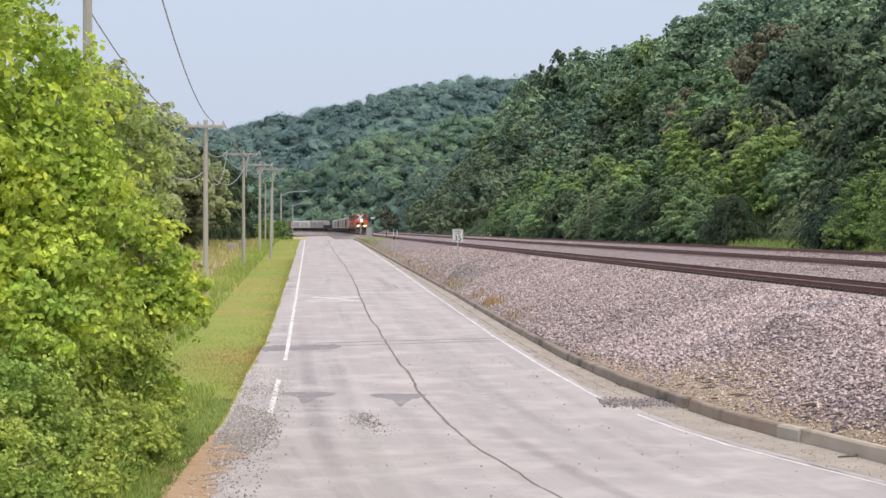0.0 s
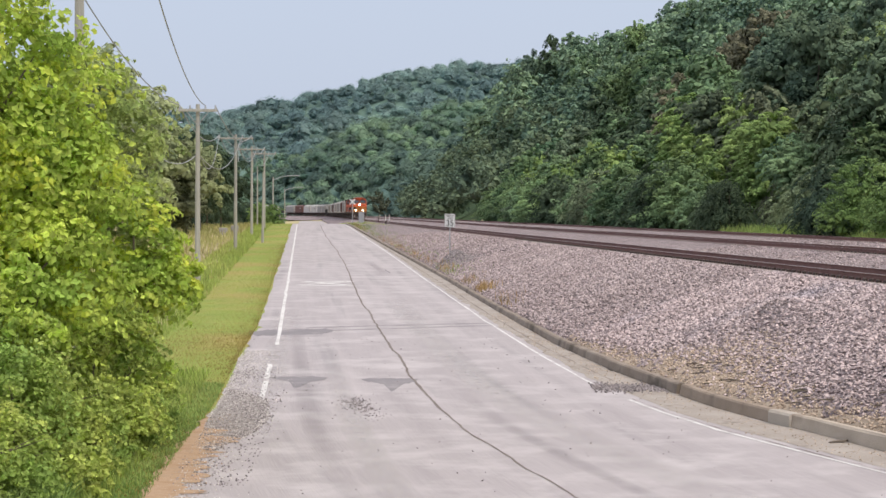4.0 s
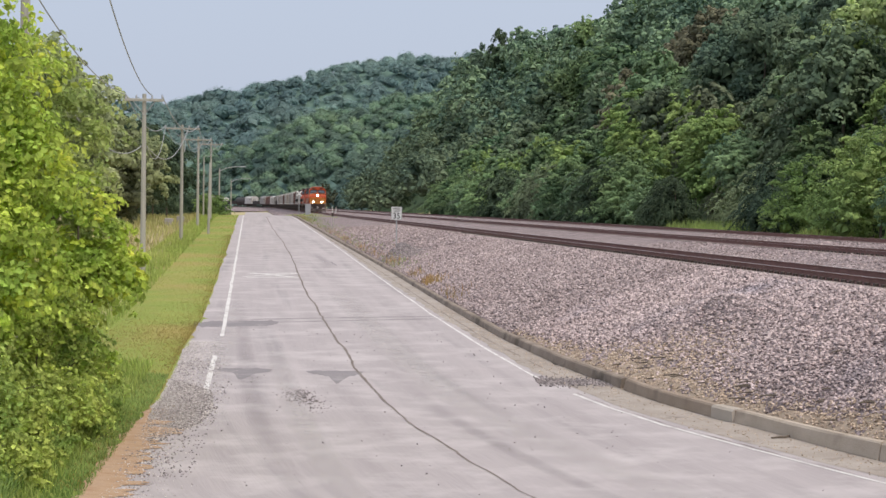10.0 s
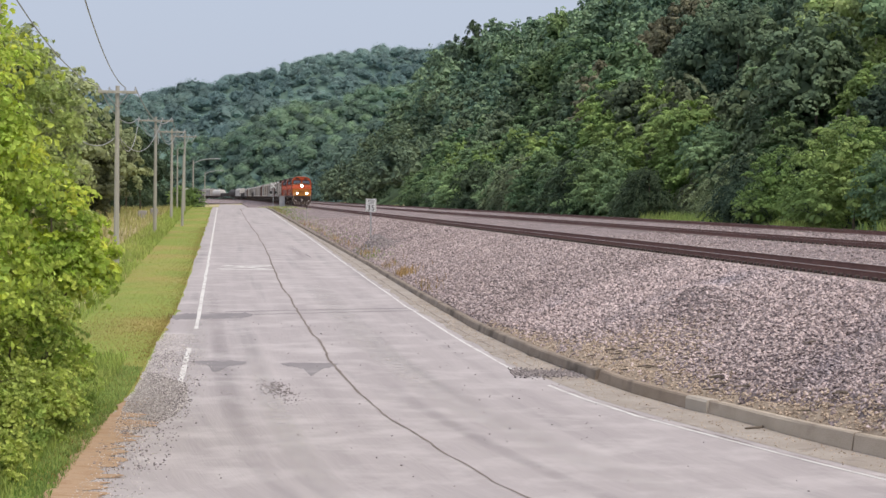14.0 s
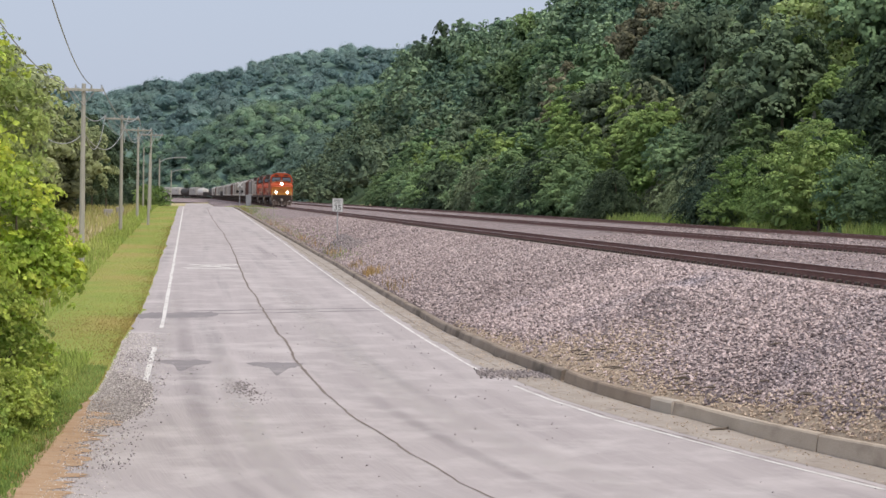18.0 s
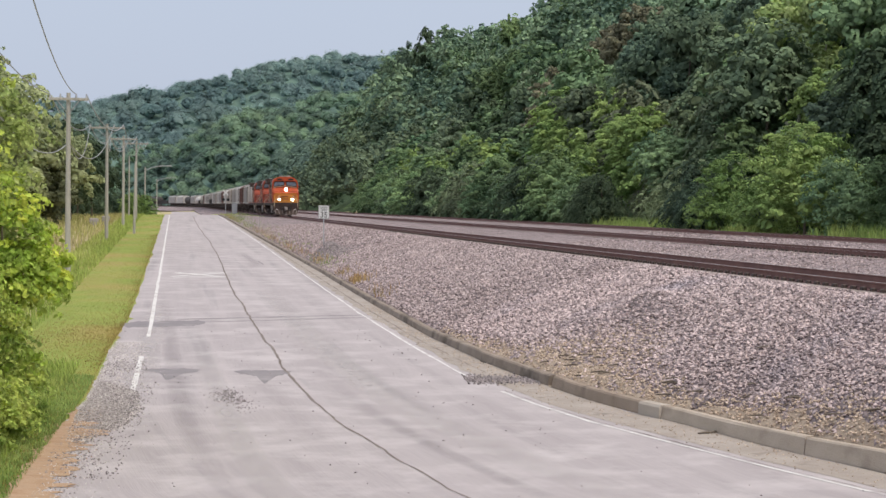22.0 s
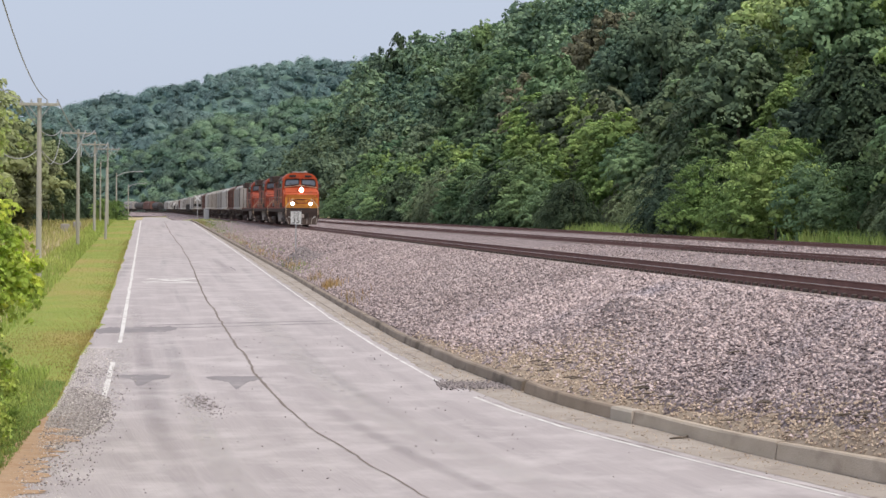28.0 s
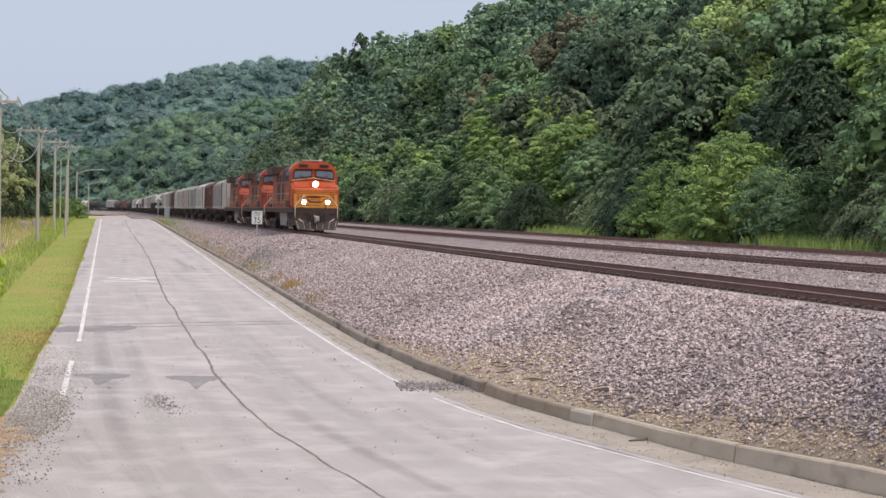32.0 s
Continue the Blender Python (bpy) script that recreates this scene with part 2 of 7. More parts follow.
M = {
    "road": surface("worn_asphalt", (0.347, 0.313, 0.322), (0.458, 0.415, 0.424), 1.5, 0.9, 0.3, 40, stain=(0.300, 0.278, 0.286),
                    stain_scale=1.35, stain_at=0.56, stretch=(1.0, 0.028, 1.0), speckle=0.5, along=True, blotch=((0.503, 0.463, 0.470), 0.75, 0.47)),
    "tyre_band": worn_film("tyre_polished_asphalt", (0.240, 0.222, 0.234), 0.19),
    "pale_band": worn_film("dusty_asphalt", (0.56, 0.53, 0.525), 0.4),
    "gravel_film": crushed_stone("fine_gravel_film", (0.25, 0.22, 0.21), (0.56, 0.505, 0.485), 34.0),
    "crack": surface("crack_seal", (0.165, 0.132, 0.118), (0.26, 0.222, 0.205), 3, 0.9, 0.2, 50),
    "sealer": surface("sealed_patch", (0.215, 0.197, 0.209), (0.285, 0.262, 0.273), 1.2, 0.85, 0.2, 50, stain=(0.34, 0.314, 0.32), stain_scale=1.5, stain_at=0.54),
    "paint": surface("worn_white_paint", (0.74, 0.73, 0.72), (0.61, 0.59, 0.58), 4, 0.8, 0.2, 60, stain=(0.45, 0.415, 0.415), stain_scale=2.2, stain_at=0.53),
    "dirt": surface("gutter_silt", (0.300, 0.258, 0.225), (0.435, 0.39, 0.355), 1.1, 0.95, 0.5, 40, stain=(0.19, 0.158, 0.138), stain_scale=2.2, stain_at=0.57),
    "kerb_silt": surface("brown_silt", (0.30, 0.235, 0.18), (0.45, 0.37, 0.295), 2.5, 0.95, 0.6, 30),
    "soil": surface("brown_soil", (0.36, 0.22, 0.13), (0.52, 0.38, 0.27), 3.0, 0.95, 0.6, 30, stain=(0.36, 0.25, 0.17), stain_scale=3.0, stain_at=0.56, stretch=(0.8, 2.4, 1.0)),
    "kerb": surface("old_concrete", (0.40, 0.335, 0.275), (0.52, 0.45, 0.38), 1.5, 0.9, 0.4, 40, stain=(0.27, 0.22, 0.18), stain_scale=1.1, stain_at=0.56),
    "kerb_brown": surface("brown_stained_concrete", (0.265, 0.208, 0.162), (0.37, 0.30, 0.242), 1.5, 0.9, 0.4, 40, stain=(0.20, 0.16, 0.13), stain_scale=1.3, stain_at=0.56),
    "kerb_pale": surface("pale_cast_concrete", (0.40, 0.350, 0.30), (0.47, 0.42, 0.37), 2.0, 0.9, 0.4, 40),
    "kerb_old": surface("dirty_old_concrete", (0.22, 0.175, 0.14), (0.34, 0.285, 0.24), 1.5, 0.92, 0.5, 40, stain=(0.13, 0.105, 0.085), stain_scale=1.1, stain_at=0.52),
    "ballast": crushed_stone("ballast_bed", (0.100, 0.080, 0.084), (0.560, 0.462, 0.468), 13.0),
    "stone": surface("ballast_stone", (0.405, 0.326, 0.322), (0.510, 0.424, 0.424), 0.35, 0.9, 0.3, 60, stain=(0.335, 0.300, 0.335), stain_scale=0.22, stain_at=0.5, per_island=0.55),
    "stone_off": surface("dusty_ballast_stone", (0.350, 0.284, 0.280), (0.450, 0.376, 0.374), 0.35, 0.9, 0.3, 60, per_island=0.5),
    "stone_pale": surface("pale_gravel", (0.50, 0.46, 0.44), (0.62, 0.58, 0.56), 1, 0.9, 0.3, 60, per_island=0.4),
    "stone_tan": surface("tan_stone", (0.40, 0.312, 0.240), (0.54, 0.440, 0.355), 2, 0.9, 0.3, 60, per_island=0.38),
    "stone_grey": surface("grey_fine_stone", (0.205, 0.180, 0.183), (0.310, 0.275, 0.278), 1, 0.9, 0.3, 60, per_island=0.45),
    "rail": surface("rusty_rail", (0.150, 0.078, 0.070), (0.235, 0.125, 0.110), 3, 0.7, 0.3, 40),
    "rail_top": surface("worn_rail_head", (0.42, 0.37, 0.35), (0.52, 0.47, 0.45), 2, 0.35, 0.05, 40, metal=0.7),
    "tie": surface("concrete_tie", (0.24, 0.20, 0.19), (0.34, 0.29, 0.275), 2, 0.9, 0.3, 50),
    "ground": surface("meadow", (0.28, 0.31, 0.09), (0.41, 0.38, 0.16), 0.35, 0.95, 0.8, 9, stain=(0.50, 0.42, 0.25), stain_scale=0.09, stain_at=0.36, depth=0.1),
    "verge": surface("mown_grass", (0.215, 0.285, 0.056), (0.305, 0.335, 0.082), 0.5, 0.95, 0.6, 20, stain=(0.355, 0.292, 0.10), stain_scale=0.14, stain_at=0.49, depth=0.06),
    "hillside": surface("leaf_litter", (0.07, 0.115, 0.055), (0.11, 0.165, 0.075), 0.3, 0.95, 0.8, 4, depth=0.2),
    # floor of the far woods, with the leaves' blue haze put into its colour
    "far_floor": surface("hazed_leaf_floor", (0.10, 0.17, 0.15), (0.16, 0.25, 0.20), 0.05, 0.95, 0.8, 0.5, depth=0.5),
    "bark": surface("grey_bark", (0.10, 0.08, 0.065), (0.19, 0.16, 0.13), 6, 0.9, 0.6, 40),
    "pale_bark": surface("pale_smooth_bark", (0.48, 0.46, 0.38), (0.62, 0.60, 0.50), 4, 0.8, 0.3, 30),
    "pole": surface("weathered_pole", (0.33, 0.32, 0.285), (0.48, 0.465, 0.415), 2, 0.85, 0.3, 30, stretch=(6, 6, 0.4)),
    "galv": surface("galvanised_steel", (0.40, 0.41, 0.42), (0.52, 0.53, 0.54), 4, 0.45, 0.1, 60, metal=0.6),
    "wire": surface("aged_cable", (0.30, 0.31, 0.32), (0.40, 0.41, 0.42), 4, 0.6, 0.0, 60),
    "white": surface("sign_white", (0.78, 0.78, 0.77), (0.70, 0.70, 0.69), 3, 0.5, 0.05, 60),
    "black": surface("black_paint", (0.02, 0.02, 0.02), (0.035, 0.035, 0.035), 4, 0.5, 0.05, 60),
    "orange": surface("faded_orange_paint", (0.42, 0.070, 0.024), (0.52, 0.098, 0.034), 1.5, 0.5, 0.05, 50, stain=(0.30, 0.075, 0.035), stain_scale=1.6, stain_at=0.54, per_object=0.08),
    # side orange is grimy, and the sides' dimmer light is put into it
    "orange_side": surface("dim_grimy_orange_paint", (0.27, 0.058, 0.036), (0.37, 0.08, 0.046), 1.5, 0.5, 0.05, 50, stain=(0.10, 0.035, 0.025), stain_scale=1.3, stain_at=0.5, per_object=0.08),
    "yellow": surface("faded_yellow_paint", (0.52, 0.21, 0.030), (0.62, 0.27, 0.045), 1.5, 0.45, 0.05, 50, stain=(0.45, 0.17, 0.04), stain_scale=1.2),
    "loco_dark": surface("grimy_dark_paint", (0.035, 0.024, 0.021), (0.075, 0.05, 0.043), 2, 0.7, 0.2, 40),
    "loco_steel": surface("dusty_steel", (0.30, 0.27, 0.25), (0.42, 0.38, 0.36), 2, 0.6, 0.1, 40, metal=0.2),
    "grab": surface("dusty_tan_paint", (0.50, 0.40, 0.28), (0.60, 0.49, 0.36), 3, 0.6, 0.05, 40),
    "glass": surface("cab_glass", (0.10, 0.125, 0.16), (0.16, 0.185, 0.225), 1, 0.12, 0.0, 40, spec=0.8),
    "car_grey": surface("grey_hopper_paint", (0.33, 0.315, 0.305), (0.42, 0.40, 0.385), 0.9, 0.6, 0.1, 40, stain=(0.28, 0.23, 0.20), stain_scale=0.8, per_object=0.12),
    "car_white": surface("white_hopper_paint", (0.49, 0.47, 0.45), (0.58, 0.56, 0.54), 0.9, 0.6, 0.1, 40, stain=(0.42, 0.36, 0.31), stain_scale=0.8, per_object=0.1),
    "car_cream": surface("cream_hopper_paint", (0.41, 0.365, 0.325), (0.50, 0.45, 0.405), 0.9, 0.6, 0.1, 40, stain=(0.34, 0.27, 0.22), stain_scale=0.8, per_object=0.1),
    "car_brown": surface("brown_car_paint", (0.13, 0.065, 0.055), (0.19, 0.10, 0.085), 0.9, 0.65, 0.1, 40, stain=(0.09, 0.06, 0.05), stain_scale=0.8, per_object=0.15),
    "car_dark": surface("black_car_paint", (0.04, 0.037, 0.036), (0.08, 0.07, 0.068), 0.9, 0.65, 0.1, 40, per_object=0.15),
    "truck": surface("brake_dust_steel", (0.05, 0.038, 0.034), (0.10, 0.075, 0.065), 2, 0.75, 0.2, 40),
    "glow": lamp_glow("headlight_glow", (1.0, 0.93, 0.78), 14),
    "leaf_hill": foliage("hill_leaves", (0.107, 0.186, 0.108), (0.252, 0.361, 0.185), (0.150, 0.189, 0.130), 0.07, 0.14, 0.09),
    "leaf_edge": foliage("edge_leaves", (0.108, 0.182, 0.094), (0.238, 0.338, 0.149), (0.070, 0.118, 0.072), 0.12, 0.14, 0.09),
    # spur woods: haze is put into the leaf colour, paler and bluer
    "leaf_mid": foliage("hazed_mid_leaves", (0.215, 0.335, 0.270), (0.375, 0.510, 0.345), (0.105, 0.158, 0.105), 0.022, 0.5, 0.06, False, 0.1, 0.22),
    "leaf_ridge": foliage("ridge_leaves", (0.124, 0.205, 0.155), (0.292, 0.407, 0.244), (0.092, 0.131, 0.099), 0.055, 0.14, 0.14, False, 0.45, 0.32),
    # distant ridge: its haze is put into the colour as a pale blue tint
    "leaf_far": foliage("hazed_far_leaves", (0.222, 0.330, 0.338), (0.345, 0.468, 0.440), (0.116, 0.179, 0.105), 0.016, 0.5, 0.05, False, 0.07, 0.22),
    "leaf_slope": foliage("slope_leaves", (0.115, 0.170, 0.120), (0.205, 0.270, 0.165), (0.1, 0.13, 0.1), 0.06, 0.14, 0.08, False, 0.35, 0.3),
    # bend woods: a weaker blue haze, also put into the leaf colour
    "leaf_bend": foliage("hazed_bend_leaves", (0.130, 0.205, 0.190), (0.235, 0.330, 0.250), (0.1, 0.15, 0.1), 0.026, 0.4, 0.06, False, 0.1, 0.25),
    "leaf_deep": foliage("deep_leaves", (0.087, 0.141, 0.102), (0.161, 0.224, 0.139), (0.090, 0.135, 0.099), 0.15, 0.14, 0.1, True, 0.5, 0.2),
    "leaf_vine": foliage("vine_leaves", (0.106, 0.154, 0.095), (0.211, 0.264, 0.150), (0.132, 0.150, 0.100), 0.2, 0.14, 0.1, True, 0.6, 0.3),
    "leaf_olive": foliage("olive_leaves", (0.215, 0.260, 0.140), (0.360, 0.400, 0.215), (0.2, 0.22, 0.13), 0.2, 0.2, 0.1, True, 0.6, 0.25),
    "leaf_dark": foliage("dark_leaves", (0.059, 0.095, 0.059), (0.107, 0.151, 0.089), (0.061, 0.098, 0.078), 0.2, 0.14, 0.16),
    "leaf_brown": foliage("brownish_leaves", (0.156, 0.158, 0.104), (0.272, 0.262, 0.176), (0.180, 0.180, 0.149), 0.15, 0.14, 0.16, False),
    "leaf_bright": foliage("bright_leaves", (0.175, 0.276, 0.094), (0.331, 0.440, 0.154), (0.258, 0.344, 0.100), 0.15, 0.14, 0.16, False),
    "leaf_soft": foliage("soft_pale_leaves", (0.350, 0.450, 0.195), (0.540, 0.640, 0.290), (0.4, 0.5, 0.2), 0.15, 0.28, 0.16, False),
    "leaf_pale": foliage("pale_leaves", (0.320, 0.410, 0.150), (0.500, 0.570, 0.215), (0.5, 0.6, 0.1), 0.9, 0.42, 0.3, False, 2.2, 0.22),
    "leaf_lime": foliage("young_lime_leaves", (0.54, 0.66, 0.11), (0.74, 0.77, 0.14), (0.6, 0.6, 0.1), 0.9, 0.42, 0.22, False, 2.2, 0.12),
    "leaf_near": foliage("sapling_leaves", (0.360, 0.500, 0.110), (0.610, 0.700, 0.150), (0.5, 0.6, 0.1), 0.9, 0.42, 0.38, False, 2.2, 0.2),
    "leaf_low": foliage("undergrowth_leaves", (0.300, 0.425, 0.115), (0.540, 0.610, 0.165), (0.4, 0.5, 0.1), 0.8, 0.38, 0.35, False, 2.2, 0.22),
    "grass": foliage("grass_blades", (0.330, 0.430, 0.110), (0.470, 0.520, 0.165), (0.345, 0.414, 0.069), 0.5, 0.4, 0.3, False, 1.5, 0.12),
    "dry_verge": foliage("dry_verge_blades", (0.345, 0.262, 0.105), (0.40, 0.325, 0.125), (0.4, 0.3, 0.1), 0.4, 0.3, 0.12, False, 1.5, 0.1),
    "verge_blade": foliage("verge_blades", (0.300, 0.390, 0.085), (0.415, 0.440, 0.120), (0.3, 0.3, 0.06), 0.25, 0.4, 0.12, False, 1.5, 0.08),
    "soft_grass": foliage("soft_grass_blades", (0.22, 0.33, 0.10), (0.36, 0.45, 0.16), (0.3, 0.4, 0.1), 0.3, 0.4, 0.25, False, 1.5, 0.12),
    "dry_grass": foliage("dry_grass_blades", (0.504, 0.432, 0.216), (0.396, 0.420, 0.144), (0.504, 0.432, 0.204), 0.35, 0.35, 0.3, False, 1.5, 0.12),
    "rust_grass": foliage("rusty_weed", (0.50, 0.30, 0.14), (0.42, 0.34, 0.17), (0.3, 0.2, 0.08), 0.8, 0.3),
}


# ---- mesh helpers ----
def quick_mesh(name, v, f, mat, smooth=False):
    """A mesh from arrays of corners (n, 3) and of faces (m, 3 or 4)."""
    v, f = np.asarray(v, dtype=np.float32), np.asarray(f, dtype=np.int32)
    me = bpy.data.meshes.new(name)
    me.vertices.add(len(v))
    me.vertices.foreach_set("co", v.ravel())
    k = f.shape[1]
    me.loops.add(f.size)
    me.loops.foreach_set("vertex_index", f.ravel())
    me.polygons.add(len(f))
    me.polygons.foreach_set("loop_start", np.arange(0, f.size, k, dtype=np.int32))
    me.polygons.foreach_set("use_smooth", np.full(len(f), smooth))
    me.update(calc_edges=True)
    me.materials.append(mat)
    return me


def under(ob, parent):
    ob.parent = parent
    return ob


def part(name, bm, mat, parent, label="", smooth=False):
    me = bpy.data.meshes.new(name)
    bm.to_mesh(me)
    bm.free()
    me.materials.append(mat)
    if smooth:
        me.polygons.foreach_set("use_smooth", np.full(len(me.polygons), True))
    return tagged(under(new(name, me), parent), label)


def box(bm, cx, cy, cz, sx, sy, sz, rot=None, bevel=0.0):
    m = Matrix.Translation((cx, cy, cz)) @ (rot or Matrix()) @ Matrix.Diagonal((sx, sy, sz, 1))
    made = bmesh.ops.create_cube(bm, size=1, matrix=m)
    if bevel:
        edges = list({e for v in made["verts"] for e in v.link_edges})
        bmesh.ops.bevel(bm, geom=edges, offset=bevel, segments=1, affect="EDGES")
    return bm


def rod(bm, a, b, r, r2=None, seg=8):
    a, b = Vector(a), Vector(b)
    d = b - a
    m = Matrix.Translation((a + b) / 2) @ d.to_track_quat("Z", "Y").to_matrix().to_4x4()
    bmesh.ops.create_cone(bm, cap_ends=True, segments=seg, radius1=r, radius2=r if r2 is None else r2, depth=d.length, matrix=m)
    return bm


def prism(bm, outline, y0, y1):
    """An outline in x, z drawn out along y."""
    a = [bm.verts.new((x, y0, z)) for x, z in outline]
    b = [bm.verts.new((x, y1, z)) for x, z in outline]
    k = len(a)
    bm.faces.new(a)
    bm.faces.new(b[::-1])
    for i in range(k):
        bm.faces.new((a[i], b[i], b[(i + 1) % k], a[(i + 1) % k]))
    bmesh.ops.recalc_face_normals(bm, faces=bm.faces)
    return bm


def side_prism(bm, outline, x0, x1):
    """An outline in y, z drawn out along x."""
    a = [bm.verts.new((x0, y, z)) for y, z in outline]
    b = [bm.verts.new((x1, y, z)) for y, z in outline]
    k = len(a)
    bm.faces.new(a)
    bm.faces.new(b[::-1])
    for i in range(k):
        bm.faces.new((a[i], b[i], b[(i + 1) % k], a[(i + 1) % k]))
    bmesh.ops.recalc_face_normals(bm, faces=bm.faces)
    return bm


def grid_mesh(name, rows, mat, smooth=True):
    """A sheet from rows of points, all of one length."""
    a = np.array(rows, dtype=np.float32)
    r, c = a.shape[:2]
    i = np.arange(r * c).reshape(r, c)
    f = np.stack([i[:-1, :-1], i[:-1, 1:], i[1:, 1:], i[1:, :-1]], -1).reshape(-1, 4)
    return quick_mesh(name, a.reshape(-1, 3), f, mat, smooth)


def unit(a):
    return a / np.maximum(np.linalg.norm(a, axis=-1, keepdims=True), 1e-6)


def leaf_cloud(rng, at, out, size, width=0.6, fold=0.25, wild=0.42):
    """Folded four-cornered leaves at the places at, facing roughly out."""
    k = len(at)
    nrm = unit(out + rng.normal(0, wild, (k, 3)))
    t = unit(np.cross(nrm, rng.normal(0, 1, (k, 3))))
    b = np.cross(nrm, t)
    s = np.asarray(size).reshape(-1, 1)
    tip, root = at + t * s * 0.5, at - t * s * 0.5
    le = at + b * s * width * 0.5 + nrm * s * fold
    ri = at - b * s * width * 0.5 + nrm * s * fold * rng.uniform(0.2, 1, (k, 1))
    v = np.stack([root, ri, tip, le], 1).reshape(-1, 3)
    return v, np.arange(4 * k).reshape(-1, 4)


def sprays(rng, height, radius, low, masses, count, leaves, size, droop=0.35, up=0.35, long=0.34, slim=0.3):
    """Where the leaves of a crown stand: arching leafy sprays on a few uneven masses, with dark gaps between."""
    u = unit(rng.normal(0, 1, (masses, 3)))
    mid = np.array([0, 0, height * (low + 1) / 2])
    half = np.array([radius, radius, height * (1 - low) / 2])
    c = mid + u * half * rng.uniform(0.35, 0.7, (masses, 1))
    lr = radius * rng.uniform(0.33, 0.54, masses)
    c[0], lr[0] = mid + np.array([0, 0, half[2] * 0.6]), radius * 0.4
    if low == 0:
        k = masses // 2
        a = rng.uniform(0, 2 * math.pi, k)
        ring = radius * rng.uniform(0.35, 0.75, k)
        c[1:k + 1] = np.stack([np.cos(a) * ring, np.sin(a) * ring, height * rng.uniform(0.08, 0.35, k)], -1)
    pick = rng.choice(masses, count, p=lr ** 2 / (lr ** 2).sum())
    w = rng.normal(0, 1, (count, 3))
    w[:, 2] = np.abs(w[:, 2]) * np.where(rng.uniform(0, 1, count) < 0.8, 1.0, -0.5)
    w = unit(w)
    base = c[pick] + w * lr[pick, None] * 0.8 * np.array([1, 1, 0.9])
    axis = unit(w + np.array([0, 0, up]) + rng.normal(0, 0.3, (count, 3)))
    L = radius * long * rng.uniform(0.55, 1.4, count)
    k = leaves // count
    t = rng.uniform(0, 1, (count, k)) ** 0.8
    e = rng.normal(0, 1, (count, k, 3))
    e -= (e * axis[:, None, :]).sum(-1, keepdims=True) * axis[:, None, :]
    e = unit(unit(e) + np.array([0, 0, 0.3]))
    wide = L[:, None] * slim * np.sqrt(np.sin(math.pi * (0.12 + 0.83 * t))) * rng.uniform(0.65, 1.0, (count, k))
    at = base[:, None, :] + axis[:, None, :] * (L[:, None] * t)[..., None] + e * wide[..., None] * np.array([1, 1, 0.75])
    at[..., 2] -= droop * L[:, None] * t ** 2
    out = unit(e + 0.3 * axis[:, None, :] + 0.5 * w[:, None, :] + np.array([0, 0, 0.12]))
    at, out = at.reshape(-1, 3), out.reshape(-1, 3)
    at[:, 2] = np.maximum(at[:, 2], 0.05)
    return at, out, size * rng.uniform(0.6, 1.35, len(at)), c, lr


ICO_V = unit(np.array([(0, a, b * 1.618) for a in (-1, 1) for b in (-1, 1)] + [(a, b * 1.618, 0) for a in (-1, 1) for b in (-1, 1)] + [(b * 1.618, 0, a) for a in (-1, 1) for b in (-1, 1)], float))
ICO_F = np.array([(i, j, k) for i in range(12) for j in range(i + 1, 12) for k in range(j + 1, 12)
                  if all(np.linalg.norm(ICO_V[p] - ICO_V[q]) < 1.2 for p, q in ((i, j), (j, k), (i, k)))])


def finer(v, f):
    """Each triangle in four, pushed out to the ball."""
    v, out, made = list(v), [], {}

    def mid(a, b):
        key = (min(a, b), max(a, b))
        if key not in made:
            made[key] = len(v)
            v.append((v[a] + v[b]) / np.linalg.norm(v[a] + v[b]))
        return made[key]
    for a, b, c in f:
        ab, bc, ca = mid(a, b), mid(b, c), mid(c, a)
        out += [(a, ab, ca), (ab, b, bc), (ca, bc, c), (ab, bc, ca)]
    return np.array(v), np.array(out)


BALL_V, BALL_F = finer(ICO_V, ICO_F)


def cores(rng, c, lr, k, rough=0.23):
    """Dense inner leaf masses of the lobes, each uneven."""
    n_ = len(BALL_V)
    v = c[:, None, :] + BALL_V[None] * lr[:, None, None] * k * rng.uniform(0.97 - rough, 0.97 + rough, (len(c), n_, 1)) * np.array([1, 1, 0.85])
    v[..., 2] = np.maximum(v[..., 2], 0.02)
    return v.reshape(-1, 3), (BALL_F[None] + n_ * np.arange(len(c))[:, None, None]).reshape(-1, 3)


def crown_mesh(name, rng, at, out, sz, c, lr, leaf, solid, width, wild, fold):
    """Leaves and the inner masses in one mesh."""
    v, f = leaf_cloud(rng, at, out, sz, width, fold, wild)
    tri = np.concatenate([f[:, [0, 1, 2]], f[:, [0, 2, 3]]])
    v2, f2 = cores(rng, c, lr, solid)
    return quick_mesh(name, np.concatenate([v, v2]), np.concatenate([tri, f2 + len(v)]), leaf, True)


def trunk_of(bm, height, thick):
    rod(bm, (0, 0, -0.4), (0.02 * height, 0.01 * height, height * 0.55), thick, thick * 0.55, 7)
    rod(bm, (0.02 * height, 0.01 * height, height * 0.54), (0, 0.02 * height, height * 0.8), thick * 0.55, thick * 0.12, 6)
    return bm


def limb(rng, height, radius, thick, low):
    z = rng.uniform(low, 0.75) * height
    a = rng.uniform(0, 2 * math.pi)
    r = radius * rng.uniform(0.5, 0.85)
    return rod(bmesh.new(), (0.02 * height * min(1, z / height * 2), 0.01 * height, z), (math.cos(a) * r, math.sin(a) * r, z + 0.18 * height * rng.uniform(0.5, 1.2)), thick * 0.32, thick * 0.06, 5)


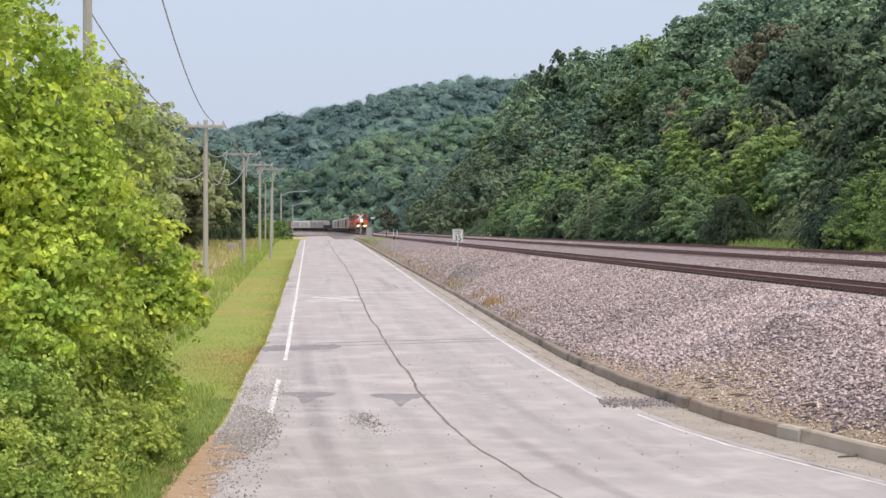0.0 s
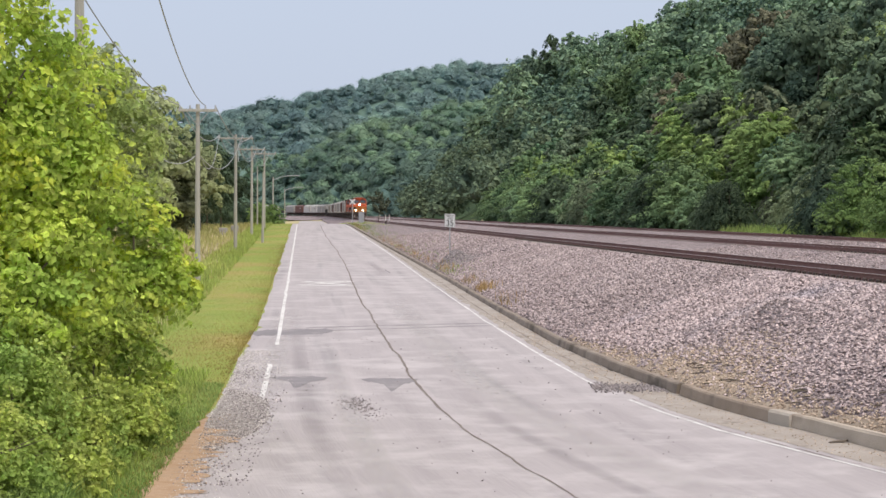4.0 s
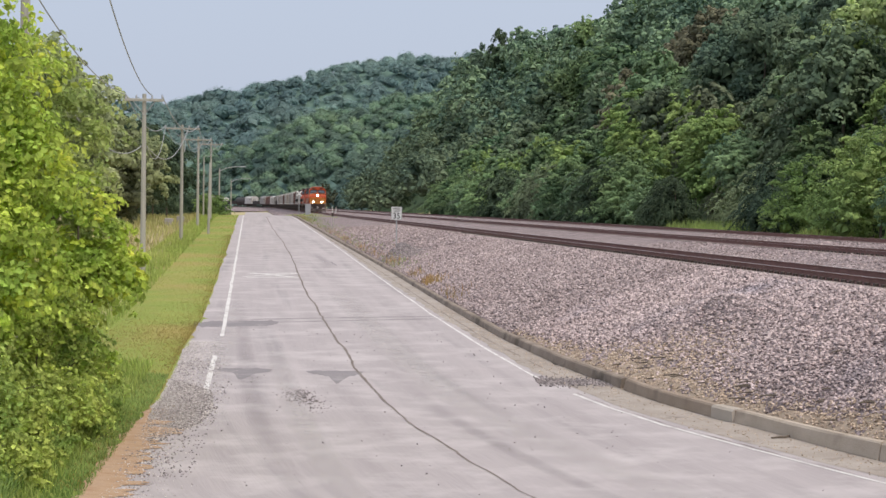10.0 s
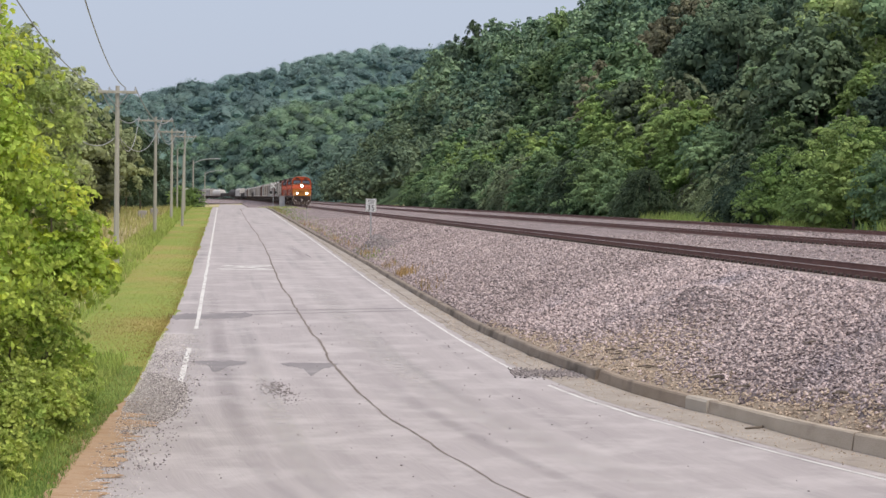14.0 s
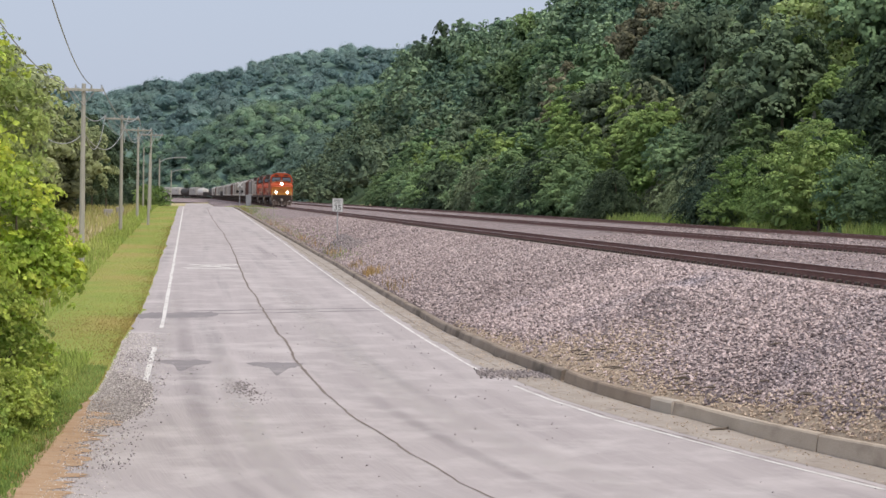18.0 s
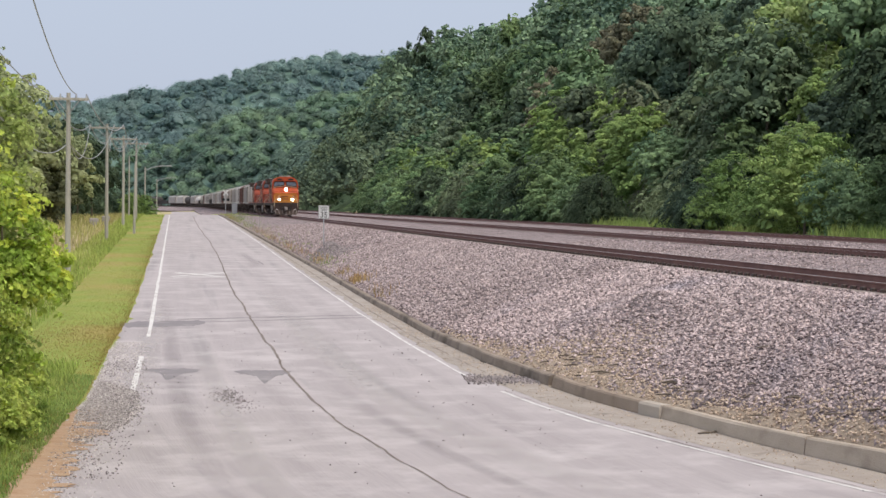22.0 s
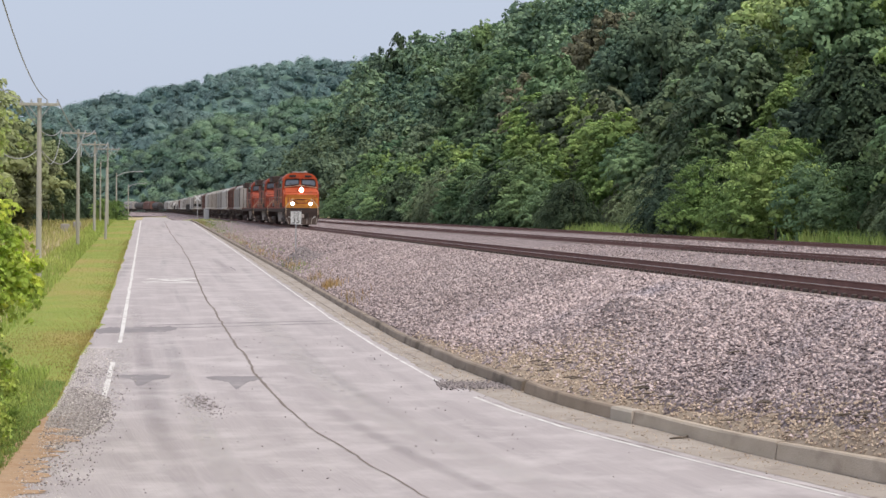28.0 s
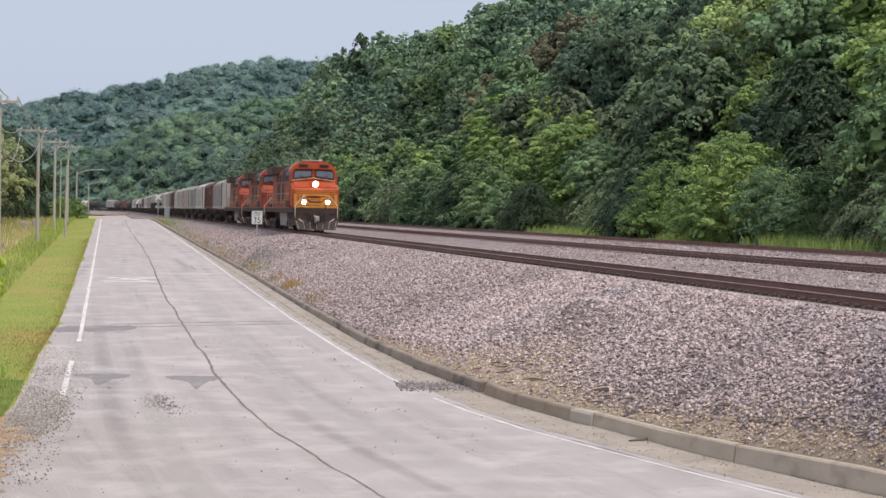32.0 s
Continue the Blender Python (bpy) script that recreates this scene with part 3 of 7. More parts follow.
# ---- the plan: road, tracks and land ----
def lane(points):
    """x at y along a line of the road, given by a few places."""
    ys, xs = np.array([p[0] for p in points], float), np.array([p[1] for p in points], float)

    def at(y):
        return np.interp(y, ys, xs)
    return at


LEFT_LINE = lane([(-60, 3.6), (35, -3.42), (41, -3.83), (48.7, -4.3), (82, -6.76), (204, -15.84), (330, -25.2), (790, -59.2)])
LEFT_EDGE = lane([(-60, 2.0), (10, -3.2), (25, -3.9), (35, -4.25), (44, -4.83), (54, -5.35), (78, -7.11), (110, -9.45), (204, -16.4), (330, -25.8), (790, -59.8)])
RIGHT_LINE = lane([(-60, 60), (15, 12.6), (20, 9.8), (24.1, 7.7), (26, 6.88), (28.2, 6.04), (31, 5.0), (33.5, 4.32), (35.4, 3.92), (38.3, 3.42), (45, 2.68), (57.3, 1.55), (83, -0.5), (115.6, -3.05), (200, -9.9), (330, -19.4), (790, -52.8)])
KERB = lane([(-60, 62), (15, 14.2), (20, 11.2), (24.1, 9.05), (26, 8.25), (28, 7.42), (29.5, 6.96), (30.5, 6.67), (31.5, 6.3), (32.3, 5.98), (34.4, 5.38), (36.4, 4.99), (37.4, 4.81), (41, 4.16), (48, 3.28), (61, 2.15), (83, 0.4), (126.6, -3.4), (211, -10.6), (330, -18.4), (790, -51.8)])
CRACK = lane([(10, 6.8), (24, 2.02), (25.6, 1.68), (27, 1.4), (29.9, 0.825), (34.4, 0.11), (39.1, -0.44), (47.4, -1.25), (55.3, -1.9), (66.3, -2.82), (79.5, -3.76), (110.6, -6.12), (172, -10.8), (210, -13.6)])


def road_z(y):
    return np.interp(y, [-60, 10, 25, 195, 212, 225, 300, 450, 690, 765, 790], [-0.2, -0.18, 0.034, 2.40, 2.52, 2.50, 1.85, 0.95, 0.95, 1.1, 1.1])


RAIL_Z = 2.52
TIE_Z = RAIL_Z - 0.18
CURVE_AT, CURVE_R = 700.0, 450.0
HEAD = math.atan(0.079)
TRACKS = (0.0, 9.6, 19.8)


def track(s, d=0.0):
    """Place and heading at s metres along the nearest track's middle, d metres to its right."""
    a = HEAD
    x, y = 14.3 - math.sin(a) * min(s, CURVE_AT), math.cos(a) * min(s, CURVE_AT)
    if s > CURVE_AT:
        turn = (s - CURVE_AT) / CURVE_R
        x += CURVE_R * (math.cos(a + turn) - math.cos(a))
        y += CURVE_R * (math.sin(a + turn) - math.sin(a))
        a += turn
    return x + d * math.cos(a), y + d * math.sin(a), a


def track_sd(x, y):
    """The nearest track's s and d of places (arrays)."""
    x, y = np.asarray(x, float), np.asarray(y, float)
    ca, sa = math.cos(HEAD), math.sin(HEAD)
    s = -(x - 14.3) * sa + y * ca
    d = (x - 14.3) * ca + y * sa
    px, py, _ = track(CURVE_AT)
    cx, cy = px - CURVE_R * ca, py - CURVE_R * sa
    r = np.hypot(x - cx, y - cy)
    ang = np.arctan2(y - cy, x - cx) - HEAD
    bent = s > CURVE_AT
    return np.where(bent, CURVE_AT + ang * CURVE_R, s), np.where(bent, r - CURVE_R, d)


def smooth(a, lo, hi):
    u = np.clip((a - lo) / (hi - lo), 0, 1)
    return u * u * (3 - 2 * u)


def hill_z(x, y):
    """Height of the wooded land over the tracks' level."""
    s, d = track_sd(x, y)
    high = np.interp(s, [0, 300, 400, 480, 590, 640, 900], [30, 31, 35, 40, 40, 28, 26])
    near = high * smooth(d, 24, np.interp(s, [0, 380, 470, 900], [84, 80, 63, 63])) + 4.0 * smooth(d, 70, 160)
    near = near * (1 + 0.10 * np.sin(s / 47.0) + 0.06 * np.sin(s / 19.0 + 1))
    # a spur behind the bend, and the long ridge behind that
    spur = np.interp(x, [-100, -84, -77, -65, -52, -29, -14, 6, 60, 140], [3, 14, 22, 31, 38, 45, 49, 53, 60, 64]) + 1.2 * np.sin(x / 9.0)
    spur = spur * np.minimum(smooth(y, 800, 950), smooth(-y, -1075, -965)) * smooth(d, 14, 50)
    ridge = np.interp(x, [-420, -171, -133, -95, -69, -46, -19, -4, 54, 120], [52, 64, 69, 76, 81, 88, 96, 98, 99, 98]) + 1.2 * np.sin(x / 17.0) + 0.8 * np.sin(x / 7.0)
    far = ridge * smooth(y, 940, 1230) * smooth(d, 10, 70)
    return np.maximum(near, np.maximum(spur, far))


def land_z(x, y):
    x, y = np.asarray(x, float), np.asarray(y, float)
    s, d = track_sd(x, y)
    zr = road_z(y)
    le, k = LEFT_EDGE(y), KERB(y)
    left = zr - 0.04 - 0.5 * smooth(le - x, 1.0, 9.0) - 0.4 * smooth(le - x, 9, 60)
    bed = 2.05 + 0 * x
    mid = zr - 0.12 + (bed - zr + 0.12) * smooth(x, k + 0.4, k + 5.5)
    z = np.where(x < le, left, np.where(x < k + 0.4, zr - 0.12, np.minimum(mid, bed)))
    z = np.where((y > 400) & (x > le - 8), np.minimum(z, 1.15), z)
    return z + np.where(d > 23, 0.25, 0) + hill_z(x, y)


gy = np.concatenate([np.arange(-80, 20, 10), np.arange(20, 120, 1.5), np.arange(120, 500, 5), np.arange(500, 1500, 20), np.linspace(1500, 4200, 12)])
gx = np.concatenate([np.linspace(-3000, -320, 10), np.arange(-300, -40, 12), np.arange(-40, -16, 2), np.arange(-16, 20, 0.6), np.arange(20, 60, 2), np.arange(60, 300, 8), np.linspace(320, 3000, 10)])
X, Y = np.meshgrid(gx, gy)
Z = land_z(X, Y)
ground = new("ground", grid_mesh("ground", np.stack([X, Y, Z], -1), M["ground"]))
tagged(ground, "green and straw meadow land rising into a wooded hill", "ground", kind="structure")
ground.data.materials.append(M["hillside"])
px = np.stack([(X[:-1, :-1] + X[1:, 1:]) / 2, (Y[:-1, :-1] + Y[1:, 1:]) / 2], -1).reshape(-1, 2)
_, dd = track_sd(px[:, 0], px[:, 1])
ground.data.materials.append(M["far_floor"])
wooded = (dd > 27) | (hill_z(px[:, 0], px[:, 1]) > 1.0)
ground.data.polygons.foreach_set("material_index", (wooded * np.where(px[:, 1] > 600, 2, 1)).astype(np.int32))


def strip(name, ys, left, right, lift, mat, cols=2, label="", category="", kind="structure", parent=None, wobble=0.0, seed=1):
    """A ribbon on the road between two lines."""
    rng = np.random.default_rng(seed)
    rows = []
    for y in ys:
        a, b = float(left(y)), float(right(y))
        a += wobble * rng.normal()
        b += wobble * rng.normal()
        rows.append([(a + (b - a) * u, y, float(road_z(y)) + lift) for u in np.linspace(0, 1, cols)])
    ob = new(name, grid_mesh(name, rows, mat))
    if parent:
        ob.parent = parent
        return tagged(ob, label)
    return tagged(ob, label, category, kind=kind)


road_ys = np.concatenate([np.arange(-60, 20, 4), np.arange(20, 60, 0.8), np.arange(60, 240, 3), np.arange(240, 640, 8)])
road = strip("road", road_ys, LEFT_EDGE, lambda y: KERB(y) + 0.02, 0.0, M["road"], 9, "pale worn two-lane asphalt road beside the railway", "road", wobble=0.06)

# the wear runs along the road's own line
uv = road.data.uv_layers.new(name="along")
co = np.zeros(len(road.data.vertices) * 3)
road.data.vertices.foreach_get("co", co)
co = co.reshape(-1, 3)
corner = np.zeros(len(road.data.loops), dtype=np.int32)
road.data.loops.foreach_get("vertex_index", corner)
uv.data.foreach_set("uv", np.stack([co[:, 0] - CRACK(co[:, 1]), co[:, 1]], -1)[corner].astype(np.float32).ravel())

# white lines, crack, patches
strip("edge_line", np.arange(47.6, 212, 2.0), lambda y: LEFT_LINE(y) - 0.055, lambda y: LEFT_LINE(y) + 0.055, 0.005, M["paint"], 2, "worn white edge line", parent=road, wobble=0.01)
strip("edge_line", np.arange(35.2, 43.0, 0.6), lambda y: LEFT_LINE(y) - 0.055, lambda y: LEFT_LINE(y) + 0.055, 0.005, M["paint"], 2, "worn white edge line", parent=road, wobble=0.01)
strip("edge_line", np.arange(38.4, 205, 1.5), lambda y: RIGHT_LINE(y) - 0.036, lambda y: RIGHT_LINE(y) + 0.036, 0.005, M["paint"], 2, "worn white edge line", parent=road, wobble=0.012)
strip("edge_line", np.arange(14, 35.9, 0.5), lambda y: RIGHT_LINE(y) - 0.042, lambda y: RIGHT_LINE(y) + 0.042, 0.005, M["paint"], 2, "worn white edge line", parent=road, wobble=0.01)
_w = np.random.default_rng(4)
wig = np.cumsum(_w.normal(0, 0.03, 500))
wig -= np.linspace(0, wig[-1], 500)
strip("road_crack", np.arange(12, 62, 0.35), lambda y: CRACK(y) - np.interp(y, [24, 38], [0.010, 0.026]) + 0.4 * wig[int(y * 3) % 500], lambda y: CRACK(y) + np.interp(y, [24, 38], [0.010, 0.03]) + 0.4 * wig[int(y * 3) % 500], 0.006, M["crack"], 2,
      "dark tar-filled crack along the middle", parent=road, wobble=0.007, seed=6)
strip("road_crack", np.arange(62, 205, 1.5), lambda y: CRACK(y) - 0.03 + 0.25 * wig[int(y * 3) % 500], lambda y: CRACK(y) + 0.03 + 0.25 * wig[int(y * 3) % 500], 0.006, M["crack"], 2, parent=road, wobble=0.012, seed=7)


def flat_patch(name, cx, cy, rx, ry, mat, lift, seed, label="", points=26, skew=0.0, point_down=0.0):
    rng = np.random.default_rng(seed)
    bm = bmesh.new()
    vs = []
    for i in range(points):
        a = 2 * math.pi * i / points
        k = 1 + 0.18 * rng.normal() * 0.6
        x, y = math.cos(a) * rx * k, math.sin(a) * ry * k
        if y < 0:
            y *= 1 + point_down * max(0, 1 - abs(x) / rx * 1.6)
        x += skew * y
        vs.append(bm.verts.new((cx + x, cy + y, float(road_z(cy + y)) + lift)))
    bm.faces.new(vs)
    return part(name, bm, mat, road, label)


def sealed_patch(x0, x1, y, tip, seed):
    """Sealer poured in a flat-topped patch that runs down to a point."""
    rng = np.random.default_rng(seed)
    bm = bmesh.new()
    top = [(x0 + (x1 - x0) * u, y + 0.16 * math.sin(math.pi * u) + 0.05 * rng.normal()) for u in np.linspace(0, 1, 14)]
    low = []
    for u in np.linspace(0.96, 0.04, 18):
        q = abs(u - tip) / max(tip, 1 - tip)
        low.append((x0 + (x1 - x0) * u, y - 0.25 - 1.05 * max(0, 1 - q) - 1.15 * max(0, 1 - q / 0.3) + 0.06 * rng.normal()))
    bm.faces.new([bm.verts.new((a, b, float(road_z(b)) + 0.004)) for a, b in (top + low)])
    return part("sealed_patch", bm, M["sealer"], road, "grey sealed patch")


sealed_patch(-3.63, -2.36, 39.5, 0.56, 3)
sealed_patch(-1.62, -0.36, 39.2, 0.58, 4)


def sealed_joint(x0, y0, x1, y1, wide, ragged, lift, seed):
    rng = np.random.default_rng(seed)
    bm = bmesh.new()
    vs = []
    for u in np.linspace(0, 1, 36):
        x, y = x0 + (x1 - x0) * u, y0 + (y1 - y0) * u
        w = wide * min(1, 0.35 + 6 * u, 0.35 + 6 * (1 - u))
        vs.append([bm.verts.new((x, b, float(road_z(b)) + lift)) for b in (y - w + ragged * rng.normal(), y + w + ragged * rng.normal())])
    for a, b in zip(vs[:-1], vs[1:]):
        bm.faces.new((a[0], b[0], b[1], a[1]))
    return part("cross_joint", bm, M["sealer"], road, "grey sealed joint across the road")


sealed_joint(-5.35, 51.4, -3.0, 52.3, 0.95, 0.14, 0.0035, 9)
sealed_joint(-3.9, 53.5, 1.9, 55.7, 0.15, 0.035, 0.0042, 10)
sealed_joint(-3.3, 52.4, 1.85, 54.7, 0.11, 0.03, 0.005, 11)
# faint scuffs further up the road
sealed_joint(-2.6, 92, -2.2, 88, 0.5, 0.2, 0.0035, 12)
bm = bmesh.new()
for a, b in (((-5.95, 79.2), (-3.7, 80.4)), ((-5.75, 76.3), (-3.55, 77.0)), ((-5.9, 77.0), (-3.75, 80.0)), ((-5.9, 80.2), (-3.6, 76.8))):
    dx, dy = b[0] - a[0], b[1] - a[1]
    n_ = math.hypot(dx, dy)
    ox, oy = -dy / n_ * 0.16, dx / n_ * 0.16
    q = [bm.verts.new((p[0] + k * ox, p[1] + k * oy, float(road_z(p[1] + k * oy)) + 0.005 + 0.0005 * len(bm.faces))) for p, k in ((a, -1), (b, -1), (b, 1), (a, 1))]
    bm.faces.new(q)
part("crossing_marking", bm, M["paint"], road, "faded white crossing marking")


def worn_band(path, wide, mat, lift, label):
    """A band of wear along a line of (x, y)."""
    ys = np.arange(path[0][1], path[-1][1], 0.7)
    mid = np.interp(ys, [q[1] for q in path], [q[0] for q in path])
    mid = np.convolve(np.pad(mid, 4, mode="edge"), np.ones(9) / 9, mode="valid")
    us = np.linspace(0, 1, 7)
    rows = [[(x + (u - 0.5) * wide, y, float(road_z(y)) + lift) for u in us] for x, y in zip(mid, ys)]
    ob = new("worn_band", grid_mesh("worn_band", rows, mat))
    layer = ob.data.uv_layers.new(name="band")
    grid = np.stack(np.meshgrid(us, np.linspace(0, 1, len(ys))), -1).reshape(-1, 2)
    turn_ = np.zeros(len(ob.data.loops), dtype=np.int32)
    ob.data.loops.foreach_get("vertex_index", turn_)
    layer.data.foreach_set("uv", grid[turn_].astype(np.float32).ravel())
    ob.parent = road
    return tagged(ob, label)


def beside(k, y0, y1, shift):
    """A line that keeps its share k of the way from the crack to an edge."""
    edge = LEFT_EDGE if k < 0 else RIGHT_LINE
    return [(float(CRACK(y) + abs(k) * (edge(y) - CRACK(y))) + shift, y) for y in np.arange(y0, y1, 2.0)]


worn_band([(-0.2, 20), (-1.18, 24.6), (-1.64, 27.2), (-2.09, 30.9), (-2.8, 37.8), (-3.47, 45.5), (-4.68, 59.7)], 0.48, M["tyre_band"], 0.0012, "dark band worn by tyres")
worn_band(beside(0.17, 20, 37, 0.0), 0.4, M["tyre_band"], 0.0014, "dark band worn by tyres")
worn_band([(-2.4, 87), (-3.9, 103)], 0.5, M["tyre_band"], 0.0024, "dark scuff on the road")
worn_band(beside(-0.8, 30, 64, 0.1), 0.8, M["pale_band"], 0.0018, "pale dusty band")
worn_band(beside(0.36, 20, 70, 0.0), 1.0, M["pale_band"], 0.0021, "pale dusty band")
worn_band(beside(-0.42, 20, 46, 0.0), 0.6, M["pale_band"], 0.0024, "pale dusty band")
# silt along the kerb, wider by the gap in it
strip("gutter_silt", np.arange(14, 206, 0.8), lambda y: RIGHT_LINE(y) + np.interp(y, [14, 30, 40, 60, 200], [0.35, 0.30, 0.2, 0.18, 0.18]), lambda y: KERB(y) + 0.02, 0.004, M["dirt"], 3, "brown silt and dirt along the kerb",
      parent=road, wobble=0.05, seed=12)

strip("gutter_seam", np.arange(39, 130, 0.9), lambda y: RIGHT_LINE(y) + 0.5 * (KERB(y) - RIGHT_LINE(y)) - 0.022, lambda y: RIGHT_LINE(y) + 0.5 * (KERB(y) - RIGHT_LINE(y)) + 0.022, 0.008, M["crack"], 2, "dark seam in the gutter", parent=road, wobble=0.02, seed=31)
strip("gutter_seam", np.arange(22, 36, 0.35), lambda y: RIGHT_LINE(y) + 0.10, lambda y: RIGHT_LINE(y) + 0.113, 0.008, M["crack"], 2, "dark seam in the gutter", parent=road, wobble=0.012, seed=32)

# kerb in cast lengths
kerb = tagged(new("kerb"), "weathered brown-grey concrete kerb along the railway embankment", "kerb", kind="structure")
kerb_lengths = []
y = 12.6
gap = 36.4
while y < 214:
    L = 5.0 if y < 60 else 7.0
    y2 = y + L * 0.97
    if y < gap < y2:
        y2 = gap - 0.15
    kerb_lengths.append((y, y2))
    y = y2 + (0.02 if y2 != gap - 0.15 else 0.25)


def kerb_piece(y0, y1, seed):
    rng = np.random.default_rng(seed)
    bm = bmesh.new()
    rings = []
    for yy in np.linspace(y0, y1, 5):
        x = float(KERB(yy))
        e = 0.5
        sl = (float(KERB(yy + e)) - float(KERB(yy - e))) / (2 * e)
        nx, ny = 1 / math.hypot(1, sl), -sl / math.hypot(1, sl)
        z = float(road_z(yy))
        ring = []
        hgt = float(np.interp(yy, [24, 27, 29.5, 31.5, 36.4, 50, 90], [0.34, 0.295, 0.245, 0.23, 0.23, 0.18, 0.13])) + rng.normal(0, 0.006)
        for o, h in ((0.0, -0.15), (0.0, 0.02), (0.03, hgt - 0.03), (0.06, hgt), (0.19, hgt), (0.22, hgt - 0.03), (0.22, -0.15)):
            ring.append(bm.verts.new((x + nx * o + rng.normal(0, 0.004), yy + ny * o, z + h + rng.normal(0, 0.004))))
        rings.append(ring)
    for a, b in zip(rings[:-1], rings[1:]):
        for i in range(6):
            bm.faces.new((a[i], b[i], b[i + 1], a[i + 1]))
    bm.faces.new(rings[0])
    bm.faces.new(rings[-1][::-1])
    bmesh.ops.recalc_face_normals(bm, faces=bm.faces)
    return part("kerb_stone", bm, M["kerb"] if y0 < 32 else M["kerb_brown"] if y0 < gap else M["kerb_old"], kerb)


for i, (a, b) in enumerate(kerb_lengths):
    kerb_piece(a, b, 40 + i)
# a paler cast end where the newer length meets the old one
bm = bmesh.new()
rings = []
for yy in (31.42, 31.74, 32.07):
    x, z = float(KERB(yy)), float(road_z(yy))
    rings.append([bm.verts.new((x + o, yy + o * 0.4, z + h)) for o, h in ((-0.035, -0.1), (-0.035, 0.2), (0.0, 0.243), (0.2, 0.243), (0.2, -0.1))])
for a, b in zip(rings[:-1], rings[1:]):
    for i in range(4):
        bm.faces.new((a[i], b[i], b[i + 1], a[i + 1]))
for r in (rings[0], rings[-1]):
    bm.faces.new(r)
bmesh.ops.recalc_face_normals(bm, faces=bm.faces)
part("kerb_end", bm, M["kerb_pale"], kerb, "pale cast concrete kerb end")


# verge: mown strip along the road's edge
rows = []
rng = np.random.default_rng(21)
for yy in np.concatenate([np.arange(-20, 20, 4), np.arange(20, 60, 0.6), np.arange(60, 330, 3)]):
    le = float(LEFT_EDGE(yy)) + 0.12 * rng.normal() * 0.6
    wid = np.interp(yy, [20, 35, 60, 100, 200, 330], [2.2, 2.6, 3.2, 3.6, 4.2, 4.2])
    r = []
    for u in np.linspace(0, 1, 8):
        x = le + (0.14 if yy > 31 else -0.1) - wid * u
        r.append((x, yy, float(land_z(min(x, float(LEFT_EDGE(yy)) - 0.02), yy)) + (0.055 if u > 0 else 0.03)))
    rows.append(r)
verge = tagged(new("verge", grid_mesh("verge", rows, M["verge"])), "mown yellow-green grass verge beside the road", "grass verge", kind="structure")
# bare soil at the road's near edge
bm = bmesh.new()
outer, inner = [], []
for yy in np.arange(12, 32.5, 0.13):
    le = float(LEFT_EDGE(yy))
    fade = np.interp(yy, [12, 28, 32], [1.0, 1.0, 0.1])
    inner.append(bm.verts.new((le + (0.30 + 0.05 * math.sin(yy * 3.1) * math.sin(yy * 1.3 + 1) + 0.06 * rng.normal()) * fade, yy, float(road_z(yy)) + 0.008)))
    outer.append(bm.verts.new((le - 0.14 * fade + 0.05 * math.sin(yy * 4.3) + 0.02 * rng.normal(), yy, float(road_z(yy)) + 0.03)))
for i in range(len(inner) - 1):
    bm.faces.new((outer[i], inner[i], inner[i + 1], outer[i + 1]))
soil = part("bare_soil", bm, M["soil"], None)
tagged(soil, "bare brown soil washed out at the road's edge", "soil", kind="structure")


# ---- ballast bed ----
def bed_z(x, y):
    """Top of the ballast at places (arrays)."""
    x, y = np.asarray(x, float), np.asarray(y, float)
    s, d = track_sd(x, y)
    k = KERB(y)
    zk = road_z(y) + np.interp(y, [24, 27, 29.5, 31.8, 40, 60, 90], [0.285, 0.235, 0.185, 0.175, 0.16, 0.11, 0.08])
    _, dk = track_sd(k + 0.2, y)
    u = np.clip((d - dk) / np.maximum(-1.75 - dk, 0.1), 0, 1)
    top = TIE_Z - 0.035
    slope = zk + (top - zk) * u ** 0.85
    slope = slope + 0.34 * np.exp(-(((x - 7.5) / 0.7) ** 2 + ((y - 39.2) / 1.5) ** 2)) + 0.62 * np.exp(-(((x - 1.0) / 0.6) ** 2 + ((y - 91.0) / 1.8) ** 2))
    dip = 0.0 * d
    for a, b in ((TRACKS[0], TRACKS[1]), (TRACKS[1], TRACKS[2])):
        inside = (d > a + 1.5) & (d < b - 1.5)
        dip = np.where(inside, 0.22 * np.sin(np.clip((d - a - 1.5) / (b - a - 3.0), 0, 1) * math.pi), dip)
    for a in TRACKS:
        dip = np.where(np.abs(d - a) < 1.0, 0.055, np.where(np.abs(d - a) < 1.5, -0.03, dip))
    flat = top - dip - 0.5 * smooth(d, TRACKS[2] + 1.6, TRACKS[2] + 4.2)
    return np.where(d < -1.75, slope, flat)


rows = []
nz = np.random.default_rng(31)
